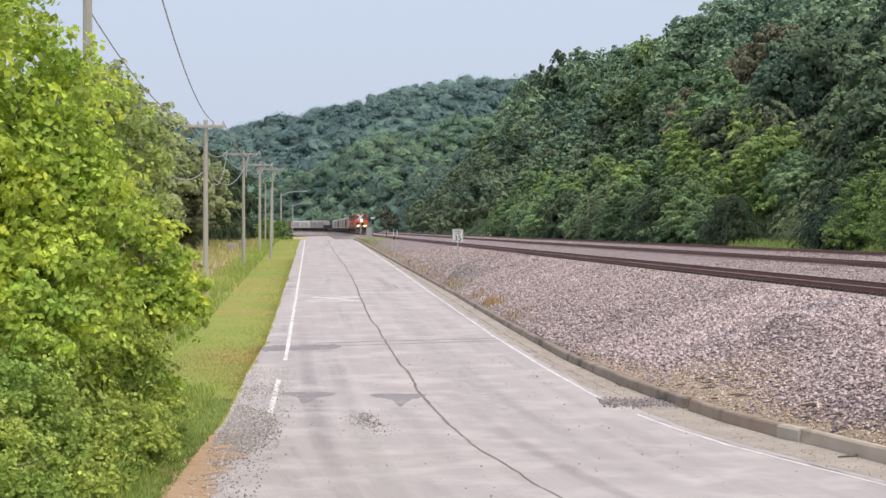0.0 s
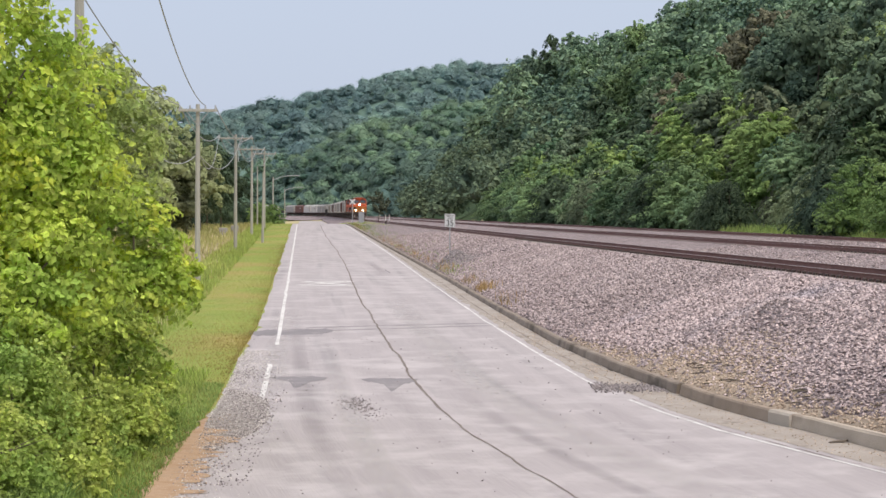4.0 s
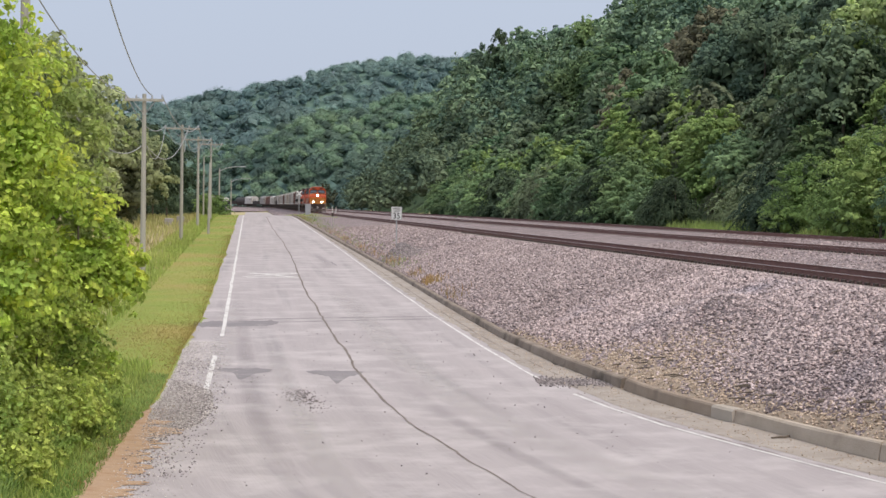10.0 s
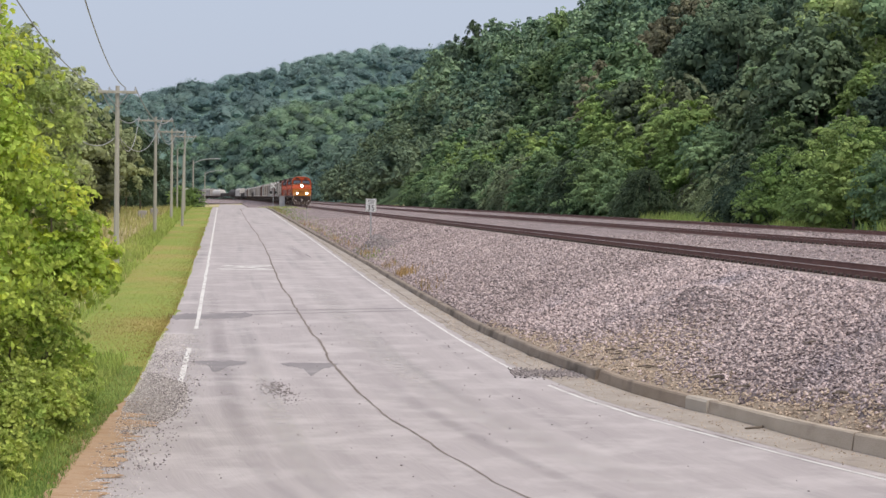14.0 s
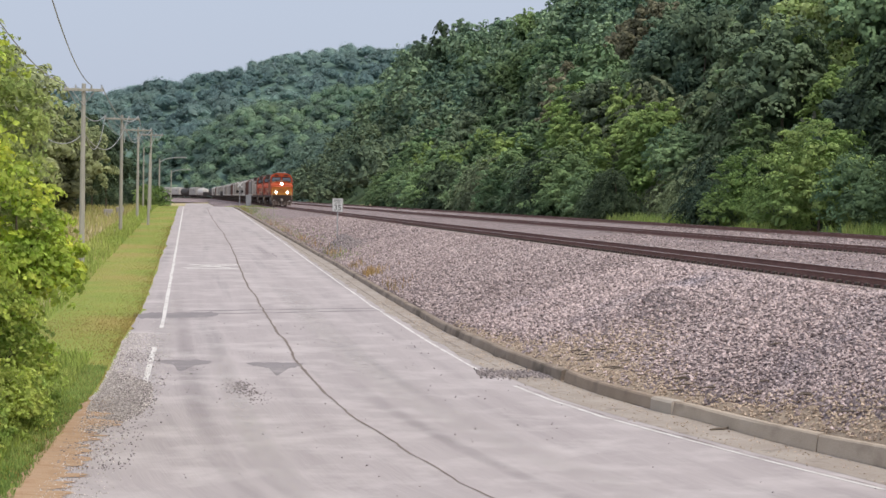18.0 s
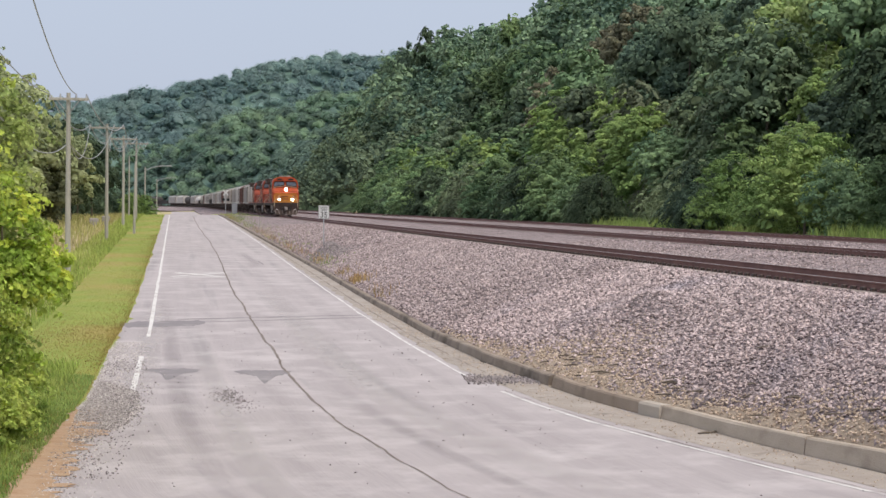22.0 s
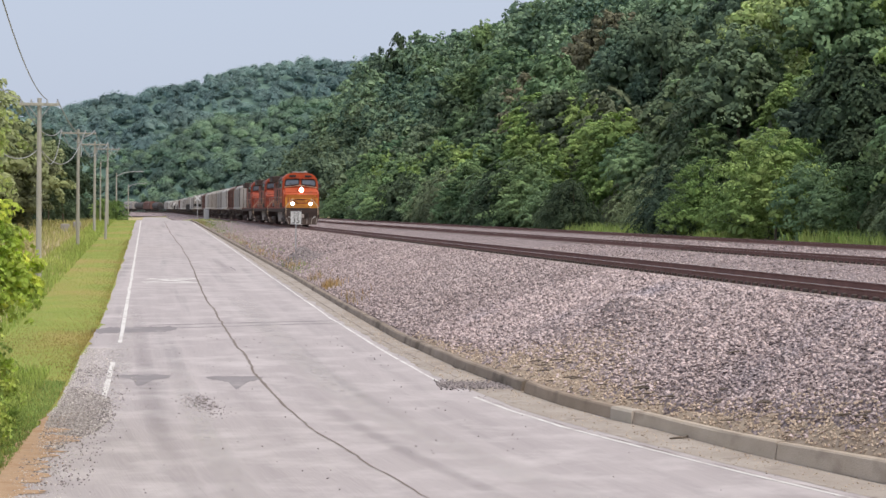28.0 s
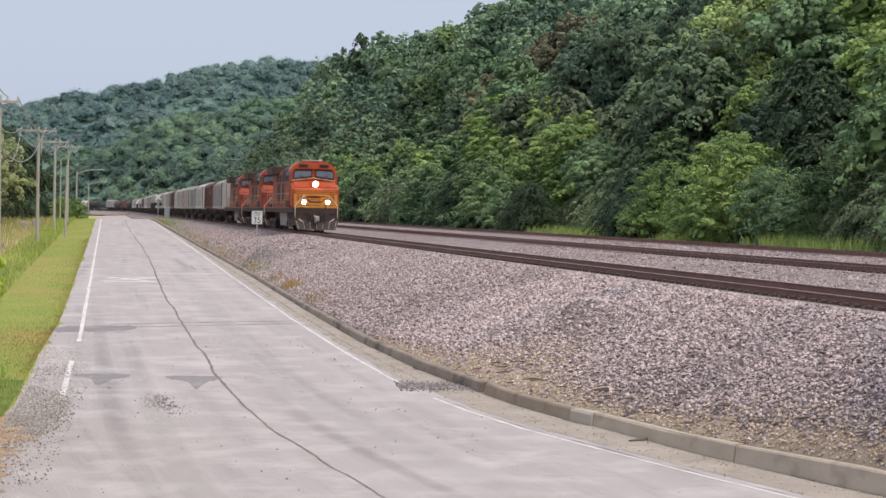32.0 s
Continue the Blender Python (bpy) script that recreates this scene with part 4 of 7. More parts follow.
for yy in np.concatenate([np.arange(-60, 20, 5), np.arange(20, 70, 0.5), np.arange(70, 130, 1.5), np.arange(130, 704, 6)]):
    x0 = 14.3 - 0.079 * yy
    k = float(KERB(yy)) + 0.2 if yy < 215 else max(float(KERB(yy)) + 0.2, x0 - (6.0 if yy < 400 else 24.0))
    xs = np.concatenate([k + (x0 - 1.75 - k) * np.linspace(0, 1, 26), x0 - 1.75 + np.sort(np.concatenate([np.linspace(0.3, TRACKS[2] + 1.75 + 3.6, 30), [a + 1.75 + b for a in TRACKS for b in (-1.02, -0.99, 0.99, 1.02)]]))]) if k < x0 - 2 else np.linspace(x0 - 1.9, x0 + TRACKS[2] + 3.6, 68)
    yv = np.full_like(xs, yy)
    z = bed_z(xs, yv) + nz.normal(0, 0.012, len(xs))
    if yy > 215:
        z[0] = float(land_z(xs[0], yy)) - 0.2
    rows.append(np.stack([xs, yv, z], -1))
ballast = tagged(new("ballast_bed", grid_mesh("ballast_bed", rows, M["ballast"])), "pinkish-grey crushed stone ballast embankment under the tracks", "ballast", kind="structure")
rows = []
for s in np.arange(694, 1150, 8):
    r = []
    for d in np.concatenate([np.linspace(-26, -1.7, 8), np.linspace(-1, TRACKS[2] + 5, 12)]):
        x, yy, _ = track(s, d)
        w = float(smooth(s, 704, 800))
        z = TIE_Z - 0.04 - 1.3 * float(smooth(-d, 1.7, 26)) - (1.2 if d < -25 else 0)
        r.append((x, yy, z * w + (float(bed_z(x, yy)) - 0.02) * (1 - w)))
    rows.append(r)
tagged(under(new("ballast_curve", grid_mesh("ballast_curve", rows, M["ballast"])), ballast))


def pebbles(rng, at, size):
    """Angular stones: eight-faced, each of its own shape."""
    base = np.array([(1, 0, 0), (0, 1, 0), (-1, 0, 0), (0, -1, 0), (0, 0, 1), (0, 0, -1)], float)
    k = len(at)
    v = base[None] * rng.uniform(0.6, 1.25, (k, 6, 1))
    v = v + rng.normal(0, 0.18, (k, 6, 3))
    ang = rng.uniform(0, 2 * math.pi, k)
    c, s = np.cos(ang)[:, None], np.sin(ang)[:, None]
    tilt = rng.uniform(-0.7, 0.7, k)[:, None]
    x, yv, z = v[..., 0], v[..., 1], v[..., 2] * 0.75
    x, z = x * np.cos(tilt) - z * np.sin(tilt), x * np.sin(tilt) + z * np.cos(tilt)
    x, yv = x * c - yv * s, x * s + yv * c
    v = np.stack([x, yv, z], -1) * np.asarray(size).reshape(-1, 1, 1) * 0.5 + at[:, None, :]
    f = np.array([(0, 1, 4), (1, 2, 4), (2, 3, 4), (3, 0, 4), (1, 0, 5), (2, 1, 5), (3, 2, 5), (0, 3, 5)])
    return v.reshape(-1, 3), (f[None] + 6 * np.arange(k)[:, None, None]).reshape(-1, 3)


def bed_stones(name, seed, count, y0, y1, size, mat, label, power=1.0, keep=None, d_hi=-1.4, grow=1.0):
    rng = np.random.default_rng(seed)
    yy = y0 + (y1 - y0) * rng.uniform(0, 1, count) ** power
    k = KERB(yy) + 0.24
    x1 = 14.3 - 0.079 * yy + d_hi
    x = k + (x1 - k) * rng.uniform(0, 1, count)
    ok = x1 > k
    if keep is not None:
        ok &= keep(x, yy, rng)
    x, yy = x[ok], yy[ok]
    z = bed_z(x, yy)
    sz = size * rng.uniform(0.55, 1.4, len(x)) * np.interp(yy, [30, 47, 48], [1.0, grow, 1.0])
    v, f = pebbles(rng, np.stack([x, yy, z + sz * 0.24], -1), sz)
    ob = under(new(name, quick_mesh(name, v, f, mat)), ballast)
    return tagged(ob, label, kind="stuff")


# ---- tracks ----
RAIL_SHAPE = ((-0.075, 0.0), (0.075, 0.0), (0.075, 0.012), (0.012, 0.04), (0.012, 0.135), (0.036, 0.145), (0.036, 0.172), (-0.036, 0.172), (-0.036, 0.145), (-0.012, 0.135), (-0.012, 0.04), (-0.075, 0.012))


def rail(parent, d):
    ss = np.concatenate([np.arange(-40, 700, 20), np.arange(700, 1150, 12)])
    verts, faces = [], []
    k = len(RAIL_SHAPE)
    for s in ss:
        for ox, oz in RAIL_SHAPE:
            x, yy, _ = track(s, d + ox)
            verts.append((x, yy, RAIL_Z - 0.172 + oz))
    for i in range(len(ss) - 1):
        for j in range(k):
            faces.append((i * k + j, i * k + (j + 1) % k, (i + 1) * k + (j + 1) % k, (i + 1) * k + j))
    me = quick_mesh("rail", verts, faces, M["rail"])
    me.materials.append(M["rail_top"])
    me.polygons.foreach_set("material_index", np.array([1 if (i % k) == 6 else 0 for i in range(len(faces))], dtype=np.int32))
    return under(new("rail", me), parent)


bm = bmesh.new()
box(bm, 0, 0, -0.11, 2.6, 0.23, 0.22, bevel=0.02)
tie_mesh = bpy.data.meshes.new("tie")
bm.to_mesh(tie_mesh)
bm.free()
tie_mesh.materials.append(M["tie"])
track_obs = []
bm = bmesh.new()
box(bm, -0.753 - 0.11, 0, 0.03, 0.09, 0.15, 0.08, bevel=0.015)
clip_mesh = bpy.data.meshes.new("rail_clip")
bm.to_mesh(clip_mesh)
bm.free()
clip_mesh.materials.append(M["truck"])
for n_, d in enumerate(TRACKS):
    tr = tagged(new("railway_track"), "rusty steel rails on concrete ties in stone ballast", "railway track", group="parallel railway tracks", kind="structure")
    track_obs.append(tr)
    rail(tr, d - 0.753)
    rail(tr, d + 0.753)
    far_v, far_f = [], []
    bv = np.array([v.co for v in tie_mesh.vertices])
    tie_q = [tuple(p.vertices) for p in tie_mesh.polygons]
    start = 14 if n_ == 0 else 40
    for i in range(0, 560 if n_ == 0 else 320):
        s = start + i * 0.5
        x, yy, a = track(s, d)
        if i < (280 if n_ == 0 else 70):
            t_ = under(new("tie", tie_mesh), tr)
            t_.matrix_basis = Matrix.Translation((x, yy, TIE_Z + 0.008)) @ Matrix.Rotation(a, 4, "Z")
            if i < 190 and n_ < 2:
                under(new("rail_clip", clip_mesh), t_)
        else:
            c, sn = math.cos(a), math.sin(a)
            far_v.append((x, yy, c, sn))
    bm = bmesh.new()
    for x, yy, c, sn in far_v:
        bmesh.ops.create_cube(bm, size=1, matrix=Matrix.Translation((x, yy, TIE_Z - 0.1)) @ Matrix.Rotation(math.atan2(sn, c), 4, "Z") @ Matrix.Diagonal((2.6, 0.27, 0.22, 1)))
    tagged(part("far_ties", bm, M["tie"], tr), kind="stuff")

# ---- train ----
LOCO_LONG, LOCO_PITCH, CAR_PITCH = 22.3, 22.6, 17.4


def bogie(parent, y, axles, r=0.5, wide=2.2):
    """A bogie of the vehicle: side frames, and wheels under it."""
    span = (axles - 1) * (1.9 if axles == 3 else 1.75)
    b = part("bogie", box(bmesh.new(), 0, y, r + 0.1, wide - 0.3, 0.4, 0.3, bevel=0.04), M["truck"], parent)
    for sx in (-1, 1):
        bm = bmesh.new()
        box(bm, sx * wide / 2, y, r + 0.08, 0.16, span + 0.9, 0.32, bevel=0.05)
        box(bm, sx * wide / 2, y, r - 0.18, 0.13, span * 0.55, 0.26, bevel=0.04)
        for i in range(axles):
            yy = y + (i - (axles - 1) / 2) * span / max(1, axles - 1)
            box(bm, sx * (wide / 2 + 0.05), yy, r, 0.2, 0.34, 0.34, bevel=0.05)
        part("side_frame", bm, M["truck"], b)
    for i in range(axles):
        yy = y + (i - (axles - 1) / 2) * span / max(1, axles - 1)
        bm = bmesh.new()
        rod(bm, (-0.9, yy, r), (0.9, yy, r), 0.09, None, 8)
        for sx in (-1, 1):
            rod(bm, (sx * 0.70, yy, r), (sx * 0.83, yy, r), r, None, 18)
            rod(bm, (sx * 0.67, yy, r), (sx * 0.70, yy, r), r + 0.03, None, 18)
        part("wheelset", bm, M["truck"], b)
    return b


def locomotive(lit):
    """A six-axle road locomotive; its front looks to -y, its origin is at rail level under its middle."""
    e = new("diesel_locomotive")
    f0, f1 = -LOCO_LONG / 2, LOCO_LONG / 2
    bm = bmesh.new()
    box(bm, 0, 0.1, 1.42, 3.0, 21.2, 0.34, bevel=0.04)
    box(bm, 0, 0.1, 1.2, 1.5, 20.6, 0.3)
    part("underframe", bm, M["loco_dark"], e)
    bm = bmesh.new()
    for sx in (-1, 1):
        box(bm, sx * 1.49, 0.1, 1.60, 0.05, 21.0, 0.09)
    part("walkway_edge", bm, M["orange_side"], e, "grimy orange walkway edge")
    bm = bmesh.new()
    prism(bm, ((-1.0, 0.32), (1.0, 0.32), (1.05, 1.0), (1.05, 1.38), (-1.05, 1.38), (-1.05, 1.0)), -3.2, 3.2)
    part("fuel_tank", bm, M["loco_steel"], e, "pale dusty fuel tank")
    # nose: broad, sloping, rounded corners
    bm = bmesh.new()
    side_prism(bm, ((f0 + 0.95, 1.58), (f0 + 2.45, 1.58), (f0 + 2.45, 3.42), (f0 + 1.75, 3.30), (f0 + 1.05, 2.95)), -1.56, 1.56)
    bmesh.ops.bevel(bm, geom=[x for x in bm.edges], offset=0.14, segments=3, affect="EDGES")
    # trailing units wear the dimmed side orange on their fronts too
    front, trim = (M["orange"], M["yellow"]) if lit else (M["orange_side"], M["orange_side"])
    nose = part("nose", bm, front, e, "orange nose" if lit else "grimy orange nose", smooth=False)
    bm = bmesh.new()
    side_prism(bm, ((f0 + 0.925, 1.62), (f0 + 0.96, 1.62), (f0 + 1.03, 2.52), (f0 + 0.995, 2.52)), -1.45, 1.45)
    part("nose_panel", bm, trim, nose, "yellow lower nose panel" if lit else "")
    for x_ in (-1.18, -0.98, 0.98, 1.18):
        part("panel_edge", box(bmesh.new(), x_, f0 + 0.955, 2.25, 0.05, 0.05, 0.62), M["orange_side"], nose, "grimy upright bar")
    for z_ in (1.78, 2.14, 2.3):
        part("panel_stripe", box(bmesh.new(), 0, f0 + 0.93 + 0.077 * (z_ - 1.62), z_, 2.6, 0.03, 0.045), M["orange_side"], nose, "grimy stripe")
    for z_, h_ in ((2.60, 0.06), (2.72, 0.05)):
        bm = bmesh.new()
        box(bm, 0, f0 + 1.015, z_, 2.7, 0.03, h_)
        part("nose_stripe", bm, trim, nose)
    bm = bmesh.new()
    for a_ in (((-0.75, 2.35), (-0.42, 2.02)), ((0.75, 2.35), (0.42, 2.02)), ((-0.42, 2.02), (0.42, 2.02)), ((-0.6, 2.38), (0.6, 2.38))):
        (x0, z0), (x1, z1) = a_
        rod(bm, (x0, f0 + 0.94, z0), (x1, f0 + 0.94, z1), 0.045, None, 5)
    part("emblem", bm, M["orange_side"], nose, "plain grimy winged emblem outline")
    # cab
    bm = bmesh.new()
    prism(bm, ((-1.58, 1.6), (1.58, 1.6), (1.6, 3.6), (1.54, 4.12), (1.36, 4.45), (0.98, 4.68), (0.4, 4.78), (-0.4, 4.78), (-0.98, 4.68), (-1.36, 4.45), (-1.54, 4.12), (-1.6, 3.6)), f0 + 2.35, f0 + 4.9)
    bmesh.ops.bevel(bm, geom=[x for x in bm.edges], offset=0.07, segments=2, affect="EDGES")
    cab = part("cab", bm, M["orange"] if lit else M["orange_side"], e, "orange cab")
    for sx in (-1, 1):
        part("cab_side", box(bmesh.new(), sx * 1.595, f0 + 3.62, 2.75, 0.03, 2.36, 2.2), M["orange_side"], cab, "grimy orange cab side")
    bm = bmesh.new()
    box(bm, 0, f0 + 3.4, 4.81, 1.3, 1.3, 0.1, bevel=0.03)
    part("roof_unit", bm, M["loco_steel"], cab)
    part("sun_visor", box(bmesh.new(), 0, f0 + 2.28, 4.27, 2.6, 0.16, 0.05), front, cab)
    part("nose_door", box(bmesh.new(), 0.5, f0 + 0.95, 2.06, 0.42, 0.05, 0.8, bevel=0.02), trim, nose)
    part("roof_edge", box(bmesh.new(), 0, f0 + 2.37, 4.79, 0.8, 0.08, 0.05), M["loco_steel"], cab, "pale roof edge")
    for sx in (-1, 1):
        bm = bmesh.new()
        outline = [(0.10, 3.68), (1.30, 3.52), (1.42, 3.62), (1.40, 3.98), (1.26, 4.17), (0.10, 4.19)]
        prism(bm, [(sx * a, b) for a, b in outline][::sx], f0 + 2.305, f0 + 2.355)
        part("window_frame", bm, M["loco_dark"], cab)
        bm = bmesh.new()
        outline = [(0.18, 3.76), (1.27, 3.61), (1.33, 3.67), (1.31, 3.93), (1.22, 4.08), (0.18, 4.10)]
        prism(bm, [(sx * a, b) for a, b in outline][::sx], f0 + 2.285, f0 + 2.315)
        part("windscreen", bm, M["glass"], cab, "grey windscreen pane")
        bm = bmesh.new()
        box(bm, sx * 0.70, f0 + 2.32, 4.45, 0.60, 0.06, 0.17)
        part("number_board", bm, M["black"], cab)
        for yy in (f0 + 2.95, f0 + 4.05):
            bm = bmesh.new()
            box(bm, sx * 1.61, yy, 3.72, 0.05, 0.82, 0.66)
            part("side_window", bm, M["glass"], cab)
        bm = bmesh.new()
        rod(bm, (sx * 0.45, f0 + 2.27, 3.55), (sx * 0.95, f0 + 2.27, 3.8), 0.015, None, 4)
        part("wiper", bm, M["black"], cab)
        bm = bmesh.new()
        rod(bm, (0, f0 + 2.31, 3.63), (sx * 1.46, f0 + 2.31, 3.44), 0.03, None, 6)
        part("window_ledge", bm, M["grab"] if lit else M["orange_side"], cab, "pale ledge below the windscreen" if lit else "")
    # long hood with radiators
    bm = bmesh.new()
    prism(bm, ((-0.95, 1.6), (0.95, 1.6), (0.95, 4.1), (0.8, 4.36), (-0.8, 4.36), (-0.95, 4.1)), f0 + 4.9, f1 - 1.4)
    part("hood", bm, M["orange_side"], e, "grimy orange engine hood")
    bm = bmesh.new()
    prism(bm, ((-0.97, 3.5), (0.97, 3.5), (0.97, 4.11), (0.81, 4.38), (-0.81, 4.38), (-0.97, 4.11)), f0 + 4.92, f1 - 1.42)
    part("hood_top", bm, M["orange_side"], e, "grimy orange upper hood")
    for sx in (-1, 1):
        for yy in (f0 + 9.2, f0 + 13.0, f0 + 15.6):
            part("louvre", box(bmesh.new(), sx * 0.985, yy, 2.75, 0.03, 1.1, 1.2), M["loco_dark"], e)
        part("cab_stripe", box(bmesh.new(), sx * 1.615, f0 + 3.6, 2.55, 0.02, 2.4, 0.1), M["yellow"], e)
        part("cab_lower_side", box(bmesh.new(), sx * 1.612, f0 + 3.6, 1.85, 0.02, 2.3, 0.45), M["loco_dark"], e)
        part("nose_edge", box(bmesh.new(), sx * 1.565, f0 + 1.7, 2.3, 0.03, 1.0, 1.2), front, nose)
        part("tank_end", box(bmesh.new(), sx * 1.12, -2.6, 0.95, 0.1, 1.0, 0.8, bevel=0.03), M["loco_steel"], e, "pale dusty box by the tank")
        part("tank_end", box(bmesh.new(), sx * 1.12, f0 + 1.4, 1.0, 0.1, 0.6, 0.8, bevel=0.03), M["loco_steel"], e, "pale dusty box by the steps")
        rod_ = rod(bmesh.new(), (sx * 0.55, f0 + 0.42, 0.5), (sx * 1.2, f0 + 0.42, 0.85), 0.03, None, 5)
        part("pilot_grab", rod_, M["white"], e)
        for hx in (0.3, 0.42, 0.54):
            part("hose", rod(bmesh.new(), (sx * hx, f0 + 0.38, 1.2), (sx * (hx + 0.05), f0 + 0.3, 0.6), 0.025, None, 5), M["black"], e)
        part("pilot_panel", box(bmesh.new(), sx * 0.95, f0 + 0.445, 1.36, 0.8, 0.03, 0.3), M["loco_dark"], e, "grimy dark pilot panel")
    bm = bmesh.new()
    box(bm, 0, f1 - 4.2, 4.38, 2.9, 4.2, 0.62, bevel=0.05)
    part("radiator", bm, M["loco_dark"], e, "sooty winged radiator")
    for sx in (-1, 1):
        part("radiator_grille", box(bmesh.new(), sx * 1.46, f1 - 4.2, 4.38, 0.03, 3.8, 0.4), M["loco_dark"], e)
    bm = bmesh.new()
    box(bm, 0, f0 + 10.6, 4.46, 1.5, 2.2, 0.3, bevel=0.04)
    part("exhaust_housing", bm, M["loco_dark"], e)
    bm = bmesh.new()
    prism(bm, ((-1.5, 3.45), (1.5, 3.45), (1.5, 4.2), (1.25, 4.5), (-1.25, 4.5), (-1.5, 4.2)), f0 + 5.2, f0 + 8.3)
    part("blower_housing", bm, M["loco_dark"], e)
    for i in range(8):
        for sx in (-1, 1):
            bm = bmesh.new()
            box(bm, sx * 0.965, f0 + 6.0 + i * 1.7, 2.65, 0.03, 1.5, 1.5)
            part("hood_door", bm, M["orange_side"] if i % 4 != 2 else M["loco_dark"], e)
    for z_ in (2.0, 2.2):
        bm = bmesh.new()
        for sx in (-1, 1):
            box(bm, sx * 0.985, 2.0, z_, 0.02, 15, 0.07)
        part("hood_stripe", bm, M["yellow"], e)
    # pilot and plough
    bm = bmesh.new()
    box(bm, 0, f0 + 0.55, 1.15, 3.1, 0.18, 0.9, bevel=0.03)
    part("pilot_plate", bm, M["loco_dark"], e)
    bm = bmesh.new()
    side_prism(bm, ((f0 + 0.12, 0.14), (f0 + 0.55, 0.14), (f0 + 0.55, 0.75), (f0 + 0.42, 0.75)), -1.5, 1.5)
    for v_ in bm.verts:
        if v_.co.z < 0.3:
            v_.co.x *= 0.84
    part("plough", bm, M["loco_dark"], e)
    for k_ in range(7):
        part("plough_rib", rod(bmesh.new(), ((k_ - 3) * 0.40, f0 + 0.13, 0.2), ((k_ - 3) * 0.45, f0 + 0.40, 0.74), 0.018, None, 5), M["loco_steel"], e, "scraped steel rib" if k_ == 0 else "")
    bm = bmesh.new()
    box(bm, 0, f0 + 0.2, 0.88, 0.3, 0.6, 0.36, bevel=0.06)
    rod(bm, (-0.12, f0 + 0.02, 0.62), (-0.12, f0 + 0.4, 1.1), 0.05)
    part("coupler", bm, M["loco_steel"], e)
    for sx in (-1, 1):
        for k_ in range(4):
            part("step", box(bmesh.new(), sx * 1.32, f0 + 0.55 + 0.12 * k_, 0.5 + 0.32 * k_, 0.36, 0.22, 0.04), M["loco_steel"], e)
        bm = bmesh.new()
        rod(bm, (sx * 1.42, f0 + 0.5, 0.75), (sx * 1.42, f0 + 0.45, 1.75), 0.035, None, 6)
        rod(bm, (sx * 1.42, f0 + 0.45, 1.75), (sx * 0.82, f0 + 0.42, 2.42), 0.035, None, 6)
        rod(bm, (sx * 0.82, f0 + 0.42, 2.42), (sx * 0.72, f0 + 0.45, 1.6), 0.03, None, 6)
        part("handrail", bm, M["grab"], e, "dusty tan end handrail")
        bm = bmesh.new()
        for k_ in range(8):
            yy = f0 + 5.4 + k_ * 2.1
            rod(bm, (sx * 1.46, yy, 1.6), (sx * 1.46, yy, 2.6), 0.02, None, 5)
        rod(bm, (sx * 1.46, f0 + 5.4, 2.6), (sx * 1.46, f0 + 20.1, 2.6), 0.02, None, 5)
        part("side_handrail", bm, M["loco_steel"], e)
        bm = bmesh.new()
        rod(bm, (sx * 0.79, f0 + 0.82, 1.98), (sx * 0.79, f0 + 0.98, 1.98), 0.15, None, 14)
        light = part("ditch_light", bm, M["loco_steel"], e)
        bm = bmesh.new()
        rod(bm, (sx * 0.79, f0 + 0.79, 1.98), (sx * 0.79, f0 + 0.82, 1.98), 0.15 if lit else 0.1, None, 16)
        part("lens", bm, M["glow"] if lit else M["glass"], light, "shining lens" if lit else "")
    bm = bmesh.new()
    box(bm, 0, f0 + 1.42, 3.2, 0.62, 0.5, 0.36, bevel=0.06)
    hl = part("headlight", bm, front, e)
    bm = bmesh.new()
    rod(bm, (0, f0 + 1.13, 3.2), (0, f0 + 1.17, 3.2), 0.19 if lit else 0.1, None, 20)
    part("lens", bm, M["glow"] if lit else M["glass"], hl, "shining lens" if lit else "")
    for k_ in range(5):
        part("hood_grille", box(bmesh.new(), -0.982, f0 + 9.0 + k_ * 2.0, 3.75, 0.03, 1.2, 0.45), M["loco_dark"], e)
    for k_ in range(3):
        part("roof_fan", rod(bmesh.new(), (0, f1 - 3.0 - k_ * 1.3, 4.66), (0, f1 - 3.0 - k_ * 1.3, 4.78), 0.55, None, 14), M["loco_dark"], e)
    for sx in (-1, 1):
        part("mirror", box(bmesh.new(), sx * 1.76, f0 + 2.6, 3.6, 0.2, 0.04, 0.3), M["loco_dark"], e)
        part("sand_box", box(bmesh.new(), sx * 1.2, f0 + 4.7, 2.0, 0.5, 0.9, 0.8, bevel=0.03), M["orange_side"], e)
    bm = bmesh.new()
    rod(bm, (0.5, f0 + 3.6, 4.7), (0.5, f0 + 3.0, 4.85), 0.08, 0.12, 8)
    part("horn", bm, M["loco_steel"], e)
    bogie(e, f0 + 5.0, 3, 0.53, 2.3)
    bogie(e, f1 - 4.4, 3, 0.53, 2.3)
    bm = bmesh.new()
    rod(bm, (0, f1 - 0.6, 0.9), (0, f1 + 0.2, 0.9), 0.12)
    box(bm, 0, f1 - 0.7, 1.1, 2.8, 0.2, 0.9)
    part("rear_pilot", bm, M["loco_dark"], e)
    return tagged(e, "orange and black freight locomotive with dark grimy underframe" + (" and lit headlights" if lit else ""), "locomotive", group="locomotives of the freight train")


